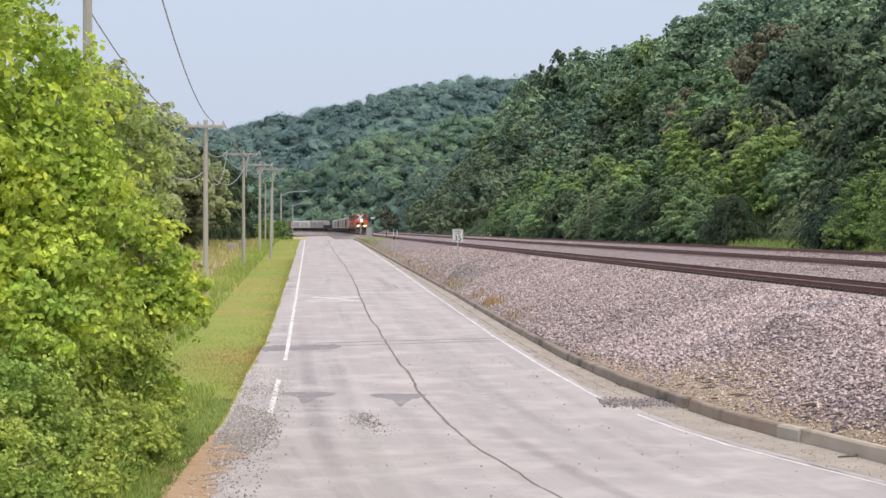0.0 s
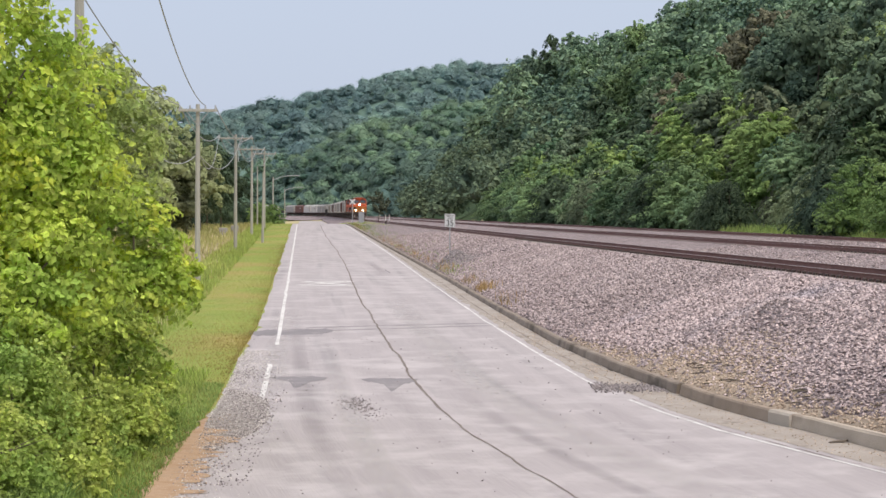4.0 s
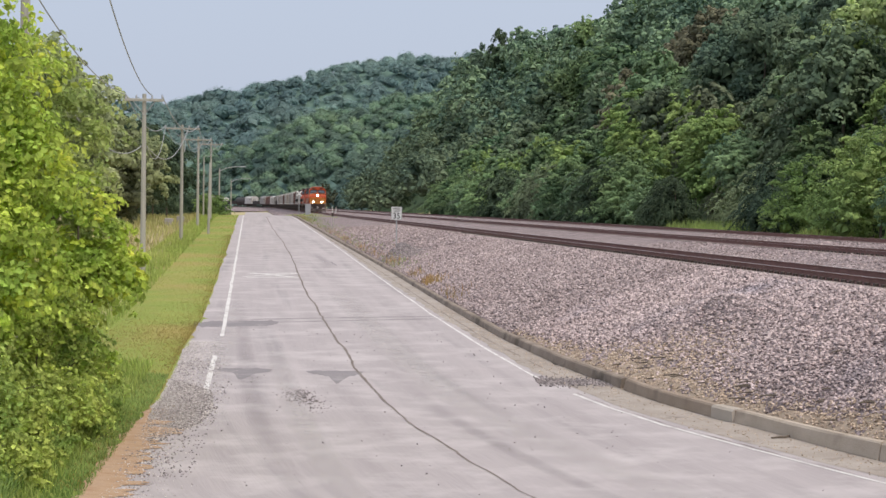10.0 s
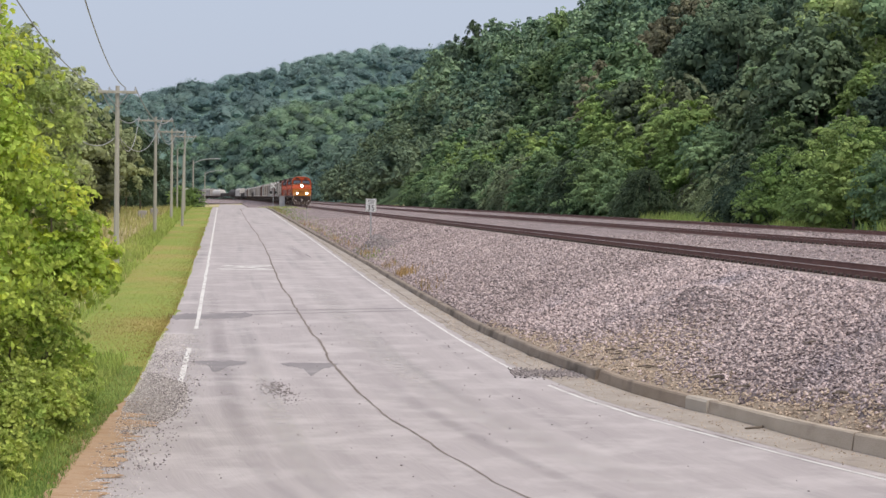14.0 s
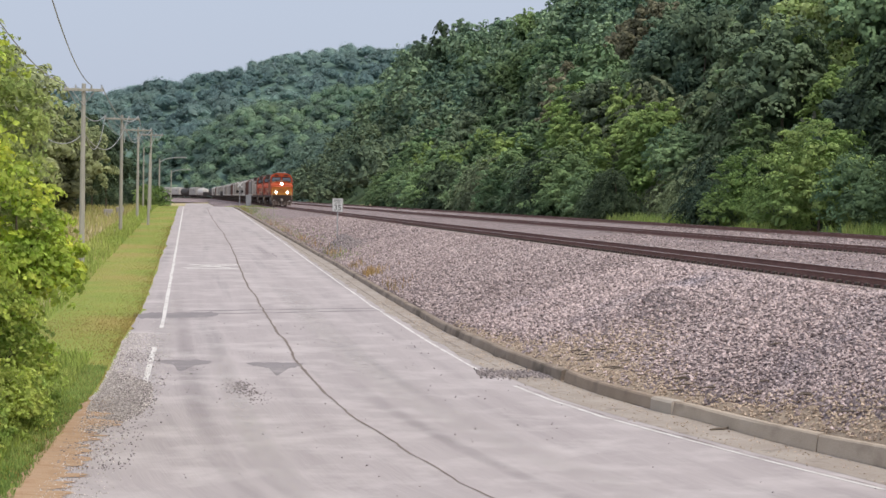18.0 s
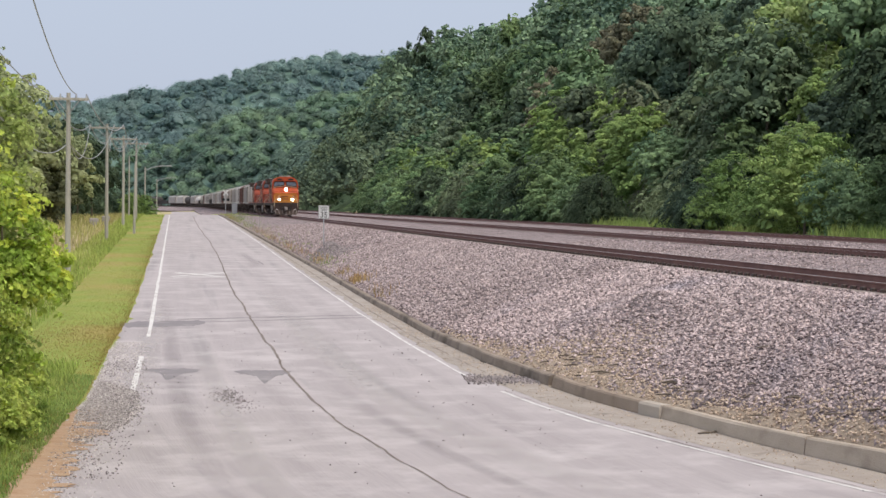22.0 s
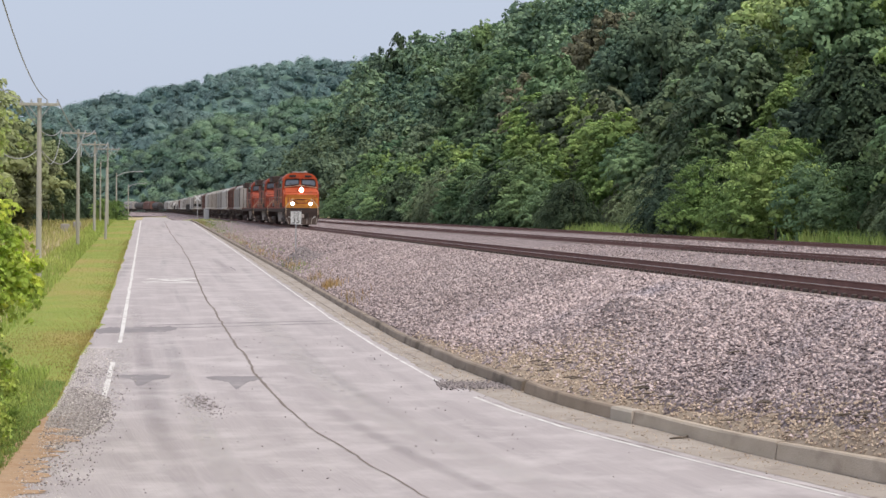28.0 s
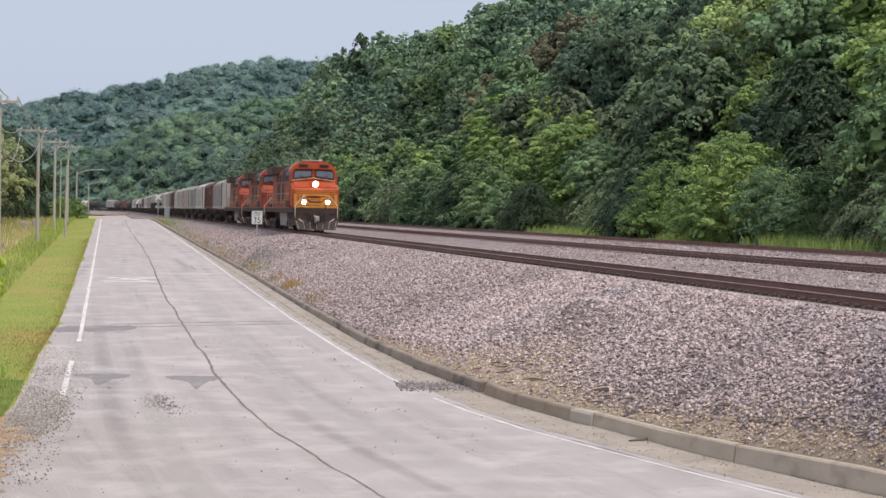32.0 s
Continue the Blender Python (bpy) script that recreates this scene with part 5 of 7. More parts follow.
def hopper(mat, colour):
    """A covered hopper car with ribbed, sloping sides."""
    e = new("hopper_car")
    h = 7.75
    bm = bmesh.new()
    prism(bm, ((-1.25, 1.35), (1.25, 1.35), (1.58, 1.75), (1.58, 4.0), (1.2, 4.45), (0.6, 4.62), (-0.6, 4.62), (-1.2, 4.45), (-1.58, 4.0), (-1.58, 1.75)), -h + 0.9, h - 0.9)
    part("body", bm, mat, e)
    for sx in (-1, 1):
        for i in range(9):
            yy = -h + 1.2 + i * (2 * h - 2.4) / 8
            bm = bmesh.new()
            box(bm, sx * 1.61, yy, 2.85, 0.08, 0.14, 2.3)
            part("side_rib", bm, mat, e)
        bm = bmesh.new()
        box(bm, sx * 1.6, 0, 1.62, 0.14, 2 * h - 0.4, 0.24)
        part("side_sill", bm, mat, e)
        bm = bmesh.new()
        box(bm, sx * 1.5, 0, 4.12, 0.1, 2 * h - 1.2, 0.12)
        part("top_rail", bm, mat, e)
    for sx in (-1, 1):
        part("car_marking", box(bmesh.new(), sx * 1.585, -3.2, 3.3, 0.02, 1.5, 0.35), M["car_dark"] if mat is not M["car_brown"] else M["car_white"], e, "plain bar of faded lettering")
        part("ladder", rod(rod(bmesh.new(), (sx * 1.63, -h + 1.0, 1.5), (sx * 1.63, -h + 1.0, 4.2), 0.03, None, 5), (sx * 1.63, -h + 0.62, 1.5), (sx * 1.63, -h + 0.62, 4.2), 0.03, None, 5), M["truck"], e)
    for i in range(3):
        yy = (i - 1) * 4.3
        bm = bmesh.new()
        v = [bm.verts.new(p) for p in ((-1.3, yy - 2.0, 1.4), (1.3, yy - 2.0, 1.4), (1.3, yy + 2.0, 1.4), (-1.3, yy + 2.0, 1.4), (-0.5, yy - 0.5, 0.45), (0.5, yy - 0.5, 0.45), (0.5, yy + 0.5, 0.45), (-0.5, yy + 0.5, 0.45))]
        for q in ((0, 1, 5, 4), (1, 2, 6, 5), (2, 3, 7, 6), (3, 0, 4, 7), (4, 5, 6, 7)):
            bm.faces.new([v[j] for j in q])
        part("outlet_hopper", bm, M["truck"], e)
        bm = bmesh.new()
        box(bm, 0, yy, 4.68, 0.9, 3.4, 0.12, bevel=0.03)
        part("roof_hatch", bm, mat, e)
    for sy in (-1, 1):
        bm = bmesh.new()
        box(bm, 0, sy * (h - 0.2), 1.3, 2.6, 0.3, 0.35)
        box(bm, 0, sy * (h - 0.55), 2.3, 0.16, 0.16, 2.0)
        rod(bm, (-1.2, sy * (h - 0.1), 1.4), (-1.2, sy * (h - 0.1), 4.0), 0.03, None, 5)
        rod(bm, (-0.8, sy * (h - 0.1), 1.4), (-0.8, sy * (h - 0.1), 4.0), 0.03, None, 5)
        rod(bm, (0, sy * (h - 0.2), 0.9), (0, sy * (h + 0.85), 0.9), 0.12, None, 6)
        part("end_frame", bm, M["truck"], e)
        bogie(e, sy * (h - 1.7), 2, 0.46, 2.0)
    return tagged(e, colour + " covered hopper freight car with ribbed sides", "freight car", group="cars of the freight train")


def gondola(mat):
    """A low open gondola car."""
    e = new("gondola_car")
    h = 7.9
    bm = bmesh.new()
    box(bm, 0, 0, 1.2, 2.9, 2 * h, 0.25)
    for sx in (-1, 1):
        box(bm, sx * 1.5, 0, 1.95, 0.1, 2 * h, 1.5)
    for sy in (-1, 1):
        box(bm, 0, sy * (h - 0.05), 1.95, 2.9, 0.1, 1.5)
    part("body", bm, mat, e)
    for sx in (-1, 1):
        for i in range(10):
            bm = bmesh.new()
            box(bm, sx * 1.58, -h + 0.5 + i * (2 * h - 1) / 9, 1.9, 0.1, 0.16, 1.45)
            part("side_post", bm, mat, e)
    for sy in (-1, 1):
        bm = bmesh.new()
        rod(bm, (0, sy * (h - 0.2), 0.9), (0, sy * (h + 0.75), 0.9), 0.12, None, 6)
        part("coupler", bm, M["truck"], e)
        bogie(e, sy * (h - 1.9), 2, 0.46, 2.0)
    return tagged(e, "low dark open gondola freight car", "freight car", group="cars of the freight train")


def tank(mat, colour):
    """A tank car with domed ends."""
    e = new("tank_car")
    h = 7.6
    bm = bmesh.new()
    rod(bm, (0, -h + 0.7, 2.75), (0, h - 0.7, 2.75), 1.5, None, 20)
    rod(bm, (0, -h + 0.7, 2.75), (0, -h + 0.25, 2.75), 1.5, 0.8, 20)
    rod(bm, (0, h - 0.7, 2.75), (0, h - 0.25, 2.75), 1.5, 0.8, 20)
    part("tank", bm, mat, e, smooth=False)
    bm = bmesh.new()
    rod(bm, (0, 0, 4.1), (0, 0, 4.65), 0.5, None, 12)
    part("dome", bm, mat, e)
    bm = bmesh.new()
    box(bm, 0, 0, 1.15, 0.6, 2 * h, 0.3)
    for sx in (-1, 1):
        box(bm, sx * 1.3, 0, 1.3, 0.25, 3.0, 0.1)
    rod(bm, (0, -h - 0.8, 0.9), (0, h + 0.8, 0.9), 0.12, None, 6)
    part("frame", bm, M["truck"], e)
    for sy in (-1, 1):
        bogie(e, sy * (h - 1.6), 2, 0.46, 2.0)
    return tagged(e, colour + " cylindrical tank car", "freight car", group="cars of the freight train")


first = locomotive(True)
second = locomotive(False)
glint = part("marker_lens", rod(bmesh.new(), (0.2, -LOCO_LONG / 2 + 2.2, 4.0), (0.2, -LOCO_LONG / 2 + 2.26, 4.0), 0.09, None, 10), M["glow"], None, "small lit marker lens")
MODELS = {"g": hopper(M["car_grey"], "grey"), "w": hopper(M["car_white"], "off-white"), "c": hopper(M["car_cream"], "cream"),
          "b": hopper(M["car_brown"], "brown"), "o": gondola(M["car_dark"]), "t": tank(M["car_dark"], "black"), "p": tank(M["car_white"], "pale grey")}
used = set()
train = []
back = 0.0
for i in range(3):
    ob = first if i == 0 else second
    if i == 1:
        third = copy_thing(second, Matrix())
        glint.parent = second
    train.append((third if i == 2 else ob, back + LOCO_LONG / 2))
    back += LOCO_PITCH
for k_ in "gbwgccwbgwcgwooggwwbgowtopgtwgotbtgotptogboogo":
    ob = MODELS[k_] if k_ not in used else copy_thing(MODELS[k_], Matrix())
    used.add(k_)
    train.append((ob, back + CAR_PITCH / 2))
    back += CAR_PITCH
FRONT_AT_END, SPEED = 118.7, 9.78


def vehicle_pose(behind, t):
    x, yy, a = track(FRONT_AT_END + SPEED * (32 - t) + behind)
    return pose(x, yy, RAIL_Z, 0, 0, math.degrees(a))

# ---- poles, lamps, signs ----
def utility_pole(name, x, yy, high, arm, thick=0.135, label="weathered wooden utility pole with a crossarm", lean=0.0):
    e = new(name)
    z = float(land_z(x, yy))
    e.matrix_basis = pose(x, yy, z, 0, lean, 4.2)
    bm = bmesh.new()
    rod(bm, (0, 0, -0.5), (0, 0, high), thick, thick * 0.68, 10)
    part("pole", bm, M["pole"], e)
    if arm:
        bm = bmesh.new()
        box(bm, 0, -0.14, high - 0.28, arm, 0.1, 0.12, bevel=0.01)
        part("crossarm", bm, M["pole"], e)
        bm = bmesh.new()
        rod(bm, (-arm * 0.3, -0.14, high - 0.3), (0, -0.1, high - 0.95), 0.02, None, 5)
        rod(bm, (arm * 0.3, -0.14, high - 0.3), (0, -0.1, high - 0.95), 0.02, None, 5)
        part("brace", bm, M["galv"], e)
        for k in (-0.46, -0.2, 0.2, 0.46):
            bm = bmesh.new()
            rod(bm, (arm * k, -0.14, high - 0.24), (arm * k, -0.14, high - 0.06), 0.05, 0.03, 8)
            part("insulator", bm, M["galv"], e)
    return tagged(e, label, "utility pole", group="poles along the road")


POLES = [(-7.6, 38.0, 10.6, 2.4), (-10.55, 79.0, 8.05, 1.7), (-13.7, 122.0, 8.0, 2.4), (-16.2, 157.0, 8.0, 2.4), (-17.3, 180.0, 8.0, 2.4)]
for px_, py_, ph, arm in POLES:
    utility_pole("utility_pole", px_, py_, ph, arm)
utility_pole("utility_pole", -13.2, 136.0, 5.5, 0, 0.11, "bare pale utility pole without a crossarm", 0.8)
utility_pole("utility_pole", -20.5, 205.0, 7.0, 0, 0.11, "thin dark utility pole without a crossarm")


def cable(a, b, sag, r=0.012):
    verts, faces = [], []
    a, b = Vector(a), Vector(b)
    side = (b - a).cross(Vector((0, 0, 1))).normalized()
    for i, u in enumerate(np.linspace(0, 1, 17)):
        p = a.lerp(b, u)
        p.z -= sag * 4 * u * (1 - u)
        for k in range(6):
            w = k * math.pi / 3
            verts.append(p + side * (r * math.cos(w)) + Vector((0, 0, r * math.sin(w))))
            if i:
                faces.append((6 * i - 6 + k, 6 * i - 6 + (k + 1) % 6, 6 * i + (k + 1) % 6, 6 * i + k))
    ob = new("overhead_cable", quick_mesh("overhead_cable", [tuple(v) for v in verts], faces, M["wire"], True))
    return tagged(ob, "grey sagging overhead cable between the poles", "cable", group="overhead cables")


def arm_end(i, k):
    px_, py_, ph, arm = POLES[i]
    c = math.cos(radians(4.2))
    return (px_ + arm * k * c, py_ + arm * k * math.sin(radians(4.2)) - 0.14, float(land_z(px_, py_)) + ph - 0.06)


for i in range(len(POLES) - 1):
    for k in (-0.46, 0.46):
        cable(arm_end(i, k), arm_end(i + 1, 0.2 if i == 0 and k > 0 else k), 0.9, 0.02 if i == 0 else 0.026)
# slack service wires from below one crossarm to the next pole's arm
for i in range(1, len(POLES) - 1):
    px_, py_, ph, arm = POLES[i]
    low_at = (px_ + 0.12, py_, float(land_z(px_, py_)) + ph - (2.3 if i == 1 else 0.6))
    for k in (-0.46, 0.2):
        cable(low_at, arm_end(i + 1, k), 1.3, 0.022)
px_, py_, ph, arm = POLES[1]
cable((POLES[0][0], POLES[0][1], float(land_z(*POLES[0][:2])) + 7.4), (px_ - 0.12, py_, float(land_z(px_, py_)) + ph - 2.3), 1.2, 0.02)
a0 = arm_end(0, 0.46)
cable((a0[0] + 2.6, a0[1] - 32, a0[2] + 0.6), a0, 1.0, 0.022)


def street_lamp(x, yy, top, reach):
    e = new("street_lamp")
    z = float(land_z(x, yy))
    e.matrix_basis = pose(x, yy, z, 0, 0, 0)
    h = top - z
    bm = bmesh.new()
    rod(bm, (0, 0, -0.3), (0, 0, h), 0.13, 0.1, 10)
    part("pole", bm, M["pole"], e)
    bm = bmesh.new()
    pts = [(0, 0, h - 0.5), (reach * 0.3, 0, h - 0.02), (reach * 0.65, 0, h + 0.2), (reach, 0, h + 0.25)]
    for p, q in zip(pts[:-1], pts[1:]):
        rod(bm, p, q, 0.06, None, 8)
    part("arm", bm, M["galv"], e)
    bm = bmesh.new()
    box(bm, reach + 0.3, 0, h + 0.24, 0.8, 0.3, 0.16, bevel=0.05)
    part("lamp_head", bm, M["galv"], e)
    return tagged(e, "grey street lamp with a curved arm on a pole", "street lamp", group="street lamps by the crossing")


street_lamp(-23.9, 262.0, 9.1, 3.2)
street_lamp(-32.0, 378.0, 9.0, 3.2)


def plate_text(words, size, x, z, mat, parent):
    cu = bpy.data.curves.new("text", "FONT")
    cu.body, cu.size, cu.align_x, cu.align_y, cu.extrude = words, size, "CENTER", "CENTER", 0.002
    tmp = bpy.data.objects.new("text", cu)
    scene.collection.objects.link(tmp)
    dg = bpy.context.evaluated_depsgraph_get()
    me = bpy.data.meshes.new_from_object(tmp.evaluated_get(dg))
    bpy.data.objects.remove(tmp)
    me.materials.clear()
    me.materials.append(mat)
    ob = under(new("lettering", me), parent)
    ob.matrix_basis = Matrix.Translation((x, -0.006, z)) @ Matrix.Rotation(radians(90), 4, "X")
    return ob


def speed_sign(x, yy):
    e = new("speed_limit_sign")
    z = float(bed_z(x, yy))
    e.matrix_basis = pose(x, yy, z, 0, 0, 0)
    top = EYE - 0.03 - z
    bm = bmesh.new()
    box(bm, 0, 0.05, top / 2 - 0.15, 0.06, 0.04, top + 0.3)
    part("post", bm, M["galv"], e)
    bm = bmesh.new()
    box(bm, 0, 0.012, top - 0.36, 0.57, 0.01, 0.71, bevel=0.002)
    plate = part("sign_plate", bm, M["white"], e, "white plate with a black border")
    bm = bmesh.new()
    for cx, cz, sx, sz in ((0, 0.335, 0.53, 0.01), (0, -0.335, 0.53, 0.01), (-0.262, 0, 0.01, 0.67), (0.262, 0, 0.01, 0.67)):
        box(bm, cx, 0.004, top - 0.36 + cz, sx, 0.006, sz)
    part("border", bm, M["black"], plate)
    plate_text("SPEED", 0.14, 0, top - 0.13, M["black"], plate)
    plate_text("LIMIT", 0.14, 0, top - 0.26, M["black"], plate)
    plate_text("35", 0.42, 0, top - 0.51, M["black"], plate)
    return tagged(e, "white speed limit 35 sign on a steel post in the ballast", "road sign")


speed_sign(0.79, 95.0)


def crossbuck(x, yy):
    e = new("crossing_signal")
    z = float(land_z(x, yy))
    e.matrix_basis = pose(x, yy, z)
    top = 5.85 - z
    bm = bmesh.new()
    rod(bm, (0, 0, -0.3), (0, 0, top + 0.4), 0.07, None, 8)
    part("mast", bm, M["galv"], e)
    for a_ in (45, -45):
        bm = bmesh.new()
        box(bm, 0, -0.1 - (0.03 if a_ > 0 else 0), top, 1.3, 0.02, 0.22, Matrix.Rotation(radians(a_), 4, "Y"))
        part("blade", bm, M["white"], e, "white crossbuck blade")
    for sx in (-1, 1):
        bm = bmesh.new()
        rod(bm, (sx * 0.4, -0.05, top - 1.2), (sx * 0.4, -0.12, top - 1.2), 0.26, None, 14)
        part("signal_disc", bm, M["black"], e)
    bm = bmesh.new()
    box(bm, 0, -0.02, top - 1.2, 0.9, 0.06, 0.08)
    part("signal_arm", bm, M["galv"], e)
    return tagged(e, "white crossbuck with signal lamps at the level crossing", "railway signal")


crossbuck(-14.6, 314.0)


def cabinet(x, yy, w, h):
    e = new("signal_cabinet")
    z = float(land_z(x, yy))
    e.matrix_basis = pose(x, yy, z)
    bm = bmesh.new()
    box(bm, 0, 0, h / 2 - 0.1, w, w, h + 0.2, bevel=0.03)
    part("body", bm, M["galv"], e)
    bm = bmesh.new()
    box(bm, 0, -w / 2 - 0.02, h * 0.5, w * 0.84, 0.03, h * 0.8)
    part("door", bm, M["galv"], e)
    bm = bmesh.new()
    box(bm, 0, 0, h + 0.03, w + 0.14, w + 0.14, 0.08, bevel=0.02)
    part("roof", bm, M["galv"], e)
    return tagged(e, "grey steel signal cabinet beside the crossing", "signal cabinet")


cabinet(-12.45, 300.0, 0.9, 2.0)


def marker_post(x, yy, h):
    e = new("marker_post")
    z = float(bed_z(x, yy))
    e.matrix_basis = pose(x, yy, z)
    bm = bmesh.new()
    box(bm, 0, 0, h / 2 - 0.1, 0.06, 0.05, h + 0.2)
    part("post", bm, M["pole"], e)
    bm = bmesh.new()
    box(bm, 0, -0.04, h - 0.15, 0.16, 0.01, 0.3)
    part("plate", bm, M["truck"], e, "small dark plate")
    return tagged(e, "low dark post with a small plate by the track", "marker post")


marker_post(-4.2, 152.0, 1.25)


def white_block(x, yy, w, h):
    """A low block by the meadow's far edge."""
    z = float(land_z(x, yy))
    bm = box(bmesh.new(), 0, 0, h / 2 - 0.05, w, 0.5, h + 0.1, bevel=0.06)
    ob = part("concrete_block", bm, M["car_grey"], None)
    ob.matrix_basis = pose(x, yy, z, 0, 0, 6)
    return tagged(ob, "low pale concrete block at the meadow's far edge", "concrete block", group="blocks by the meadow")


white_block(-20.5, 172.0, 0.85, 0.75)
white_block(-19.5, 173.0, 0.75, 0.85)


def far_signal(s, d):
    """The signal on the far side of the crossing: a mast, a white plate and a dark lamp board."""
    e = new("crossing_signal")
    x, yy, a = track(s, d)
    z = float(bed_z(x, yy))
    e.matrix_basis = pose(x, yy, z, 0, 0, math.degrees(a))
    part("mast", rod(bmesh.new(), (0, 0, -0.2), (0, 0, 4.5), 0.08, None, 8), M["galv"], e)
    part("sign_plate", box(bmesh.new(), 0, -0.1, 4.3, 1.0, 0.03, 0.5, bevel=0.01), M["white"], e, "white plate")
    part("lamp_board", box(bmesh.new(), 0, -0.1, 3.2, 0.7, 0.06, 1.1, bevel=0.02), M["black"], e, "black lamp board")
    return tagged(e, "signal mast with a white plate beyond the tracks", "railway signal")


def post_frame(s, d):
    """Two short pale posts joined by a bar."""
    e = new("bond_frame")
    x, yy, a = track(s, d)
    e.matrix_basis = pose(x, yy, float(bed_z(x, yy)), 0, 0, math.degrees(a))
    for sx in (-1, 1):
        part("post", box(bmesh.new(), sx * 0.42, 0, 0.65, 0.2, 0.12, 1.5, bevel=0.02), M["white"], e)
    part("bar", box(bmesh.new(), 0, 0, 0.35, 0.64, 0.1, 0.2, bevel=0.02), M["galv"], e)
    return tagged(e, "two short pale posts joined by a bar beside the track", "track marker")


far_signal(440, 3.0)
post_frame(398, 6.4)


# ---- woods ----
def leafy(name, seed, height, radius, low, masses, count, leaves, size, leaf, label, group, category="tree", solid=0.84, trunk="bark", wild=0.15, fold=0.07, **form):
    """A tree or shrub whose crown is made of sprays."""
    rng = np.random.default_rng(seed)
    e = new(name)
    bm = bmesh.new()
    thick = 0.012 * height + 0.02
    trunk_of(bm, height, thick)
    part("trunk", bm, M[trunk], e)
    at, out, sz, c, lr = sprays(rng, height, radius, low, masses, count, leaves, size, **form)
    under(new("crown", crown_mesh("crown", rng, at, out, sz, c, lr, leaf, solid, 0.85, wild, fold)), e)
    return tagged(e, label, category, group)


HILL_TREES = "trees of the wooded hillside"
EDGE = "bushes at the foot of the hill"
VINE = dict(droop=1.0, up=0.1, long=0.36, slim=0.26)
ROUND = dict(droop=0.15, up=0.3, long=0.26, slim=0.4)
PLUME = dict(droop=0.0, up=1.0, long=0.36, slim=0.24)
FAN = dict(droop=0.5, up=0.45, long=0.42, slim=0.24)
forms = {
    "mid": (M["leaf_hill"], dict(droop=0.35, up=0.35), "tall broadleaf tree with a dense green crown"),
    "fresh": (M["leaf_edge"], FAN, "broad tree with a fresh green feathery crown"),
    "bright": (M["leaf_bright"], FAN, "bright yellow-green broadleaf tree with arching sprays"),
    "dark": (M["leaf_dark"], VINE, "vine-covered tree with a dark crown"),
    "deep": (M["leaf_deep"], ROUND, "tall tree with a deep green rounded crown"),
    "brown": (M["leaf_brown"], ROUND, "grey-brown withering broadleaf tree among green ones"),
    "vine": (M["leaf_vine"], VINE, "grey-green tree hung with vines"),
    "pale": (M["leaf_soft"], PLUME, "tall pale green tree with a light open crown"),
}
NEAR, AWAY = {}, {}
for n_, (what, (leaf, form, label)) in enumerate(forms.items()):
    pale = what == "pale"
    NEAR[what] = [leafy("hill_tree", 101 + n_ + 20 * v, 12.5 + v, 4.7 - 0.5 * v - pale, 0.06, 10, 240, 12000, 0.33, leaf, label, HILL_TREES, solid=0.3 if pale else 0.48, trunk="pale_bark" if pale else "bark", **form) for v in (range(2) if what in ("mid", "fresh", "bright", "vine") else range(1))]
    AWAY[what] = [leafy("hill_tree", 151 + n_ + 20 * v, 12.5 + v, 4.7 - 0.5 * v, 0.06, 10, 190, 6800, 0.43, leaf, label, HILL_TREES, solid=0.52, **form) for v in range(2 if what in ("mid", "fresh") else 1)]
SHRUBS, CLOSE = {}, {}
for n_, what in enumerate(("mid", "fresh", "bright", "dark", "vine")):
    leaf, form, label = forms[what]
    tone = {"mid": "green", "fresh": "fresh green", "bright": "bright yellow-green", "dark": "dark vine-draped", "vine": "grey-green vine-grown"}[what]
    CLOSE[what] = leafy("edge_bush", 221 + n_, 6.5, 3.6, 0.0, 15, 320, 17600, 0.165, leaf, tone + " bushy shrub reaching to the ground", EDGE, "shrub", solid=0.3, **form)
    SHRUBS[what] = [leafy("edge_bush", 201 + n_, 6.5, 3.6, 0.0, 15, 220, 9500, 0.235, leaf, tone + " bushy shrub reaching to the ground", EDGE, "shrub", solid=0.4, **form)]
seen = set()


def plant(ob, x, yy, k, turn, z=None):
    z = float(land_z(x, yy)) if z is None else z
    m = pose(x, yy, z, 0, 0, turn)
    if ob.name not in seen:
        seen.add(ob.name)
        o = ob
        o.matrix_basis = m
    else:
        o = copy_thing(ob, m)
    o.scale = (k, k, k * (0.9 + 0.2 * ((turn * 7.3) % 1)))
    return o


def grassy(a):
    return any(lo < a < hi for lo, hi in OPEN_GRASS)


OPEN_GRASS = ((84, 101), (111, 118), (131, 156))


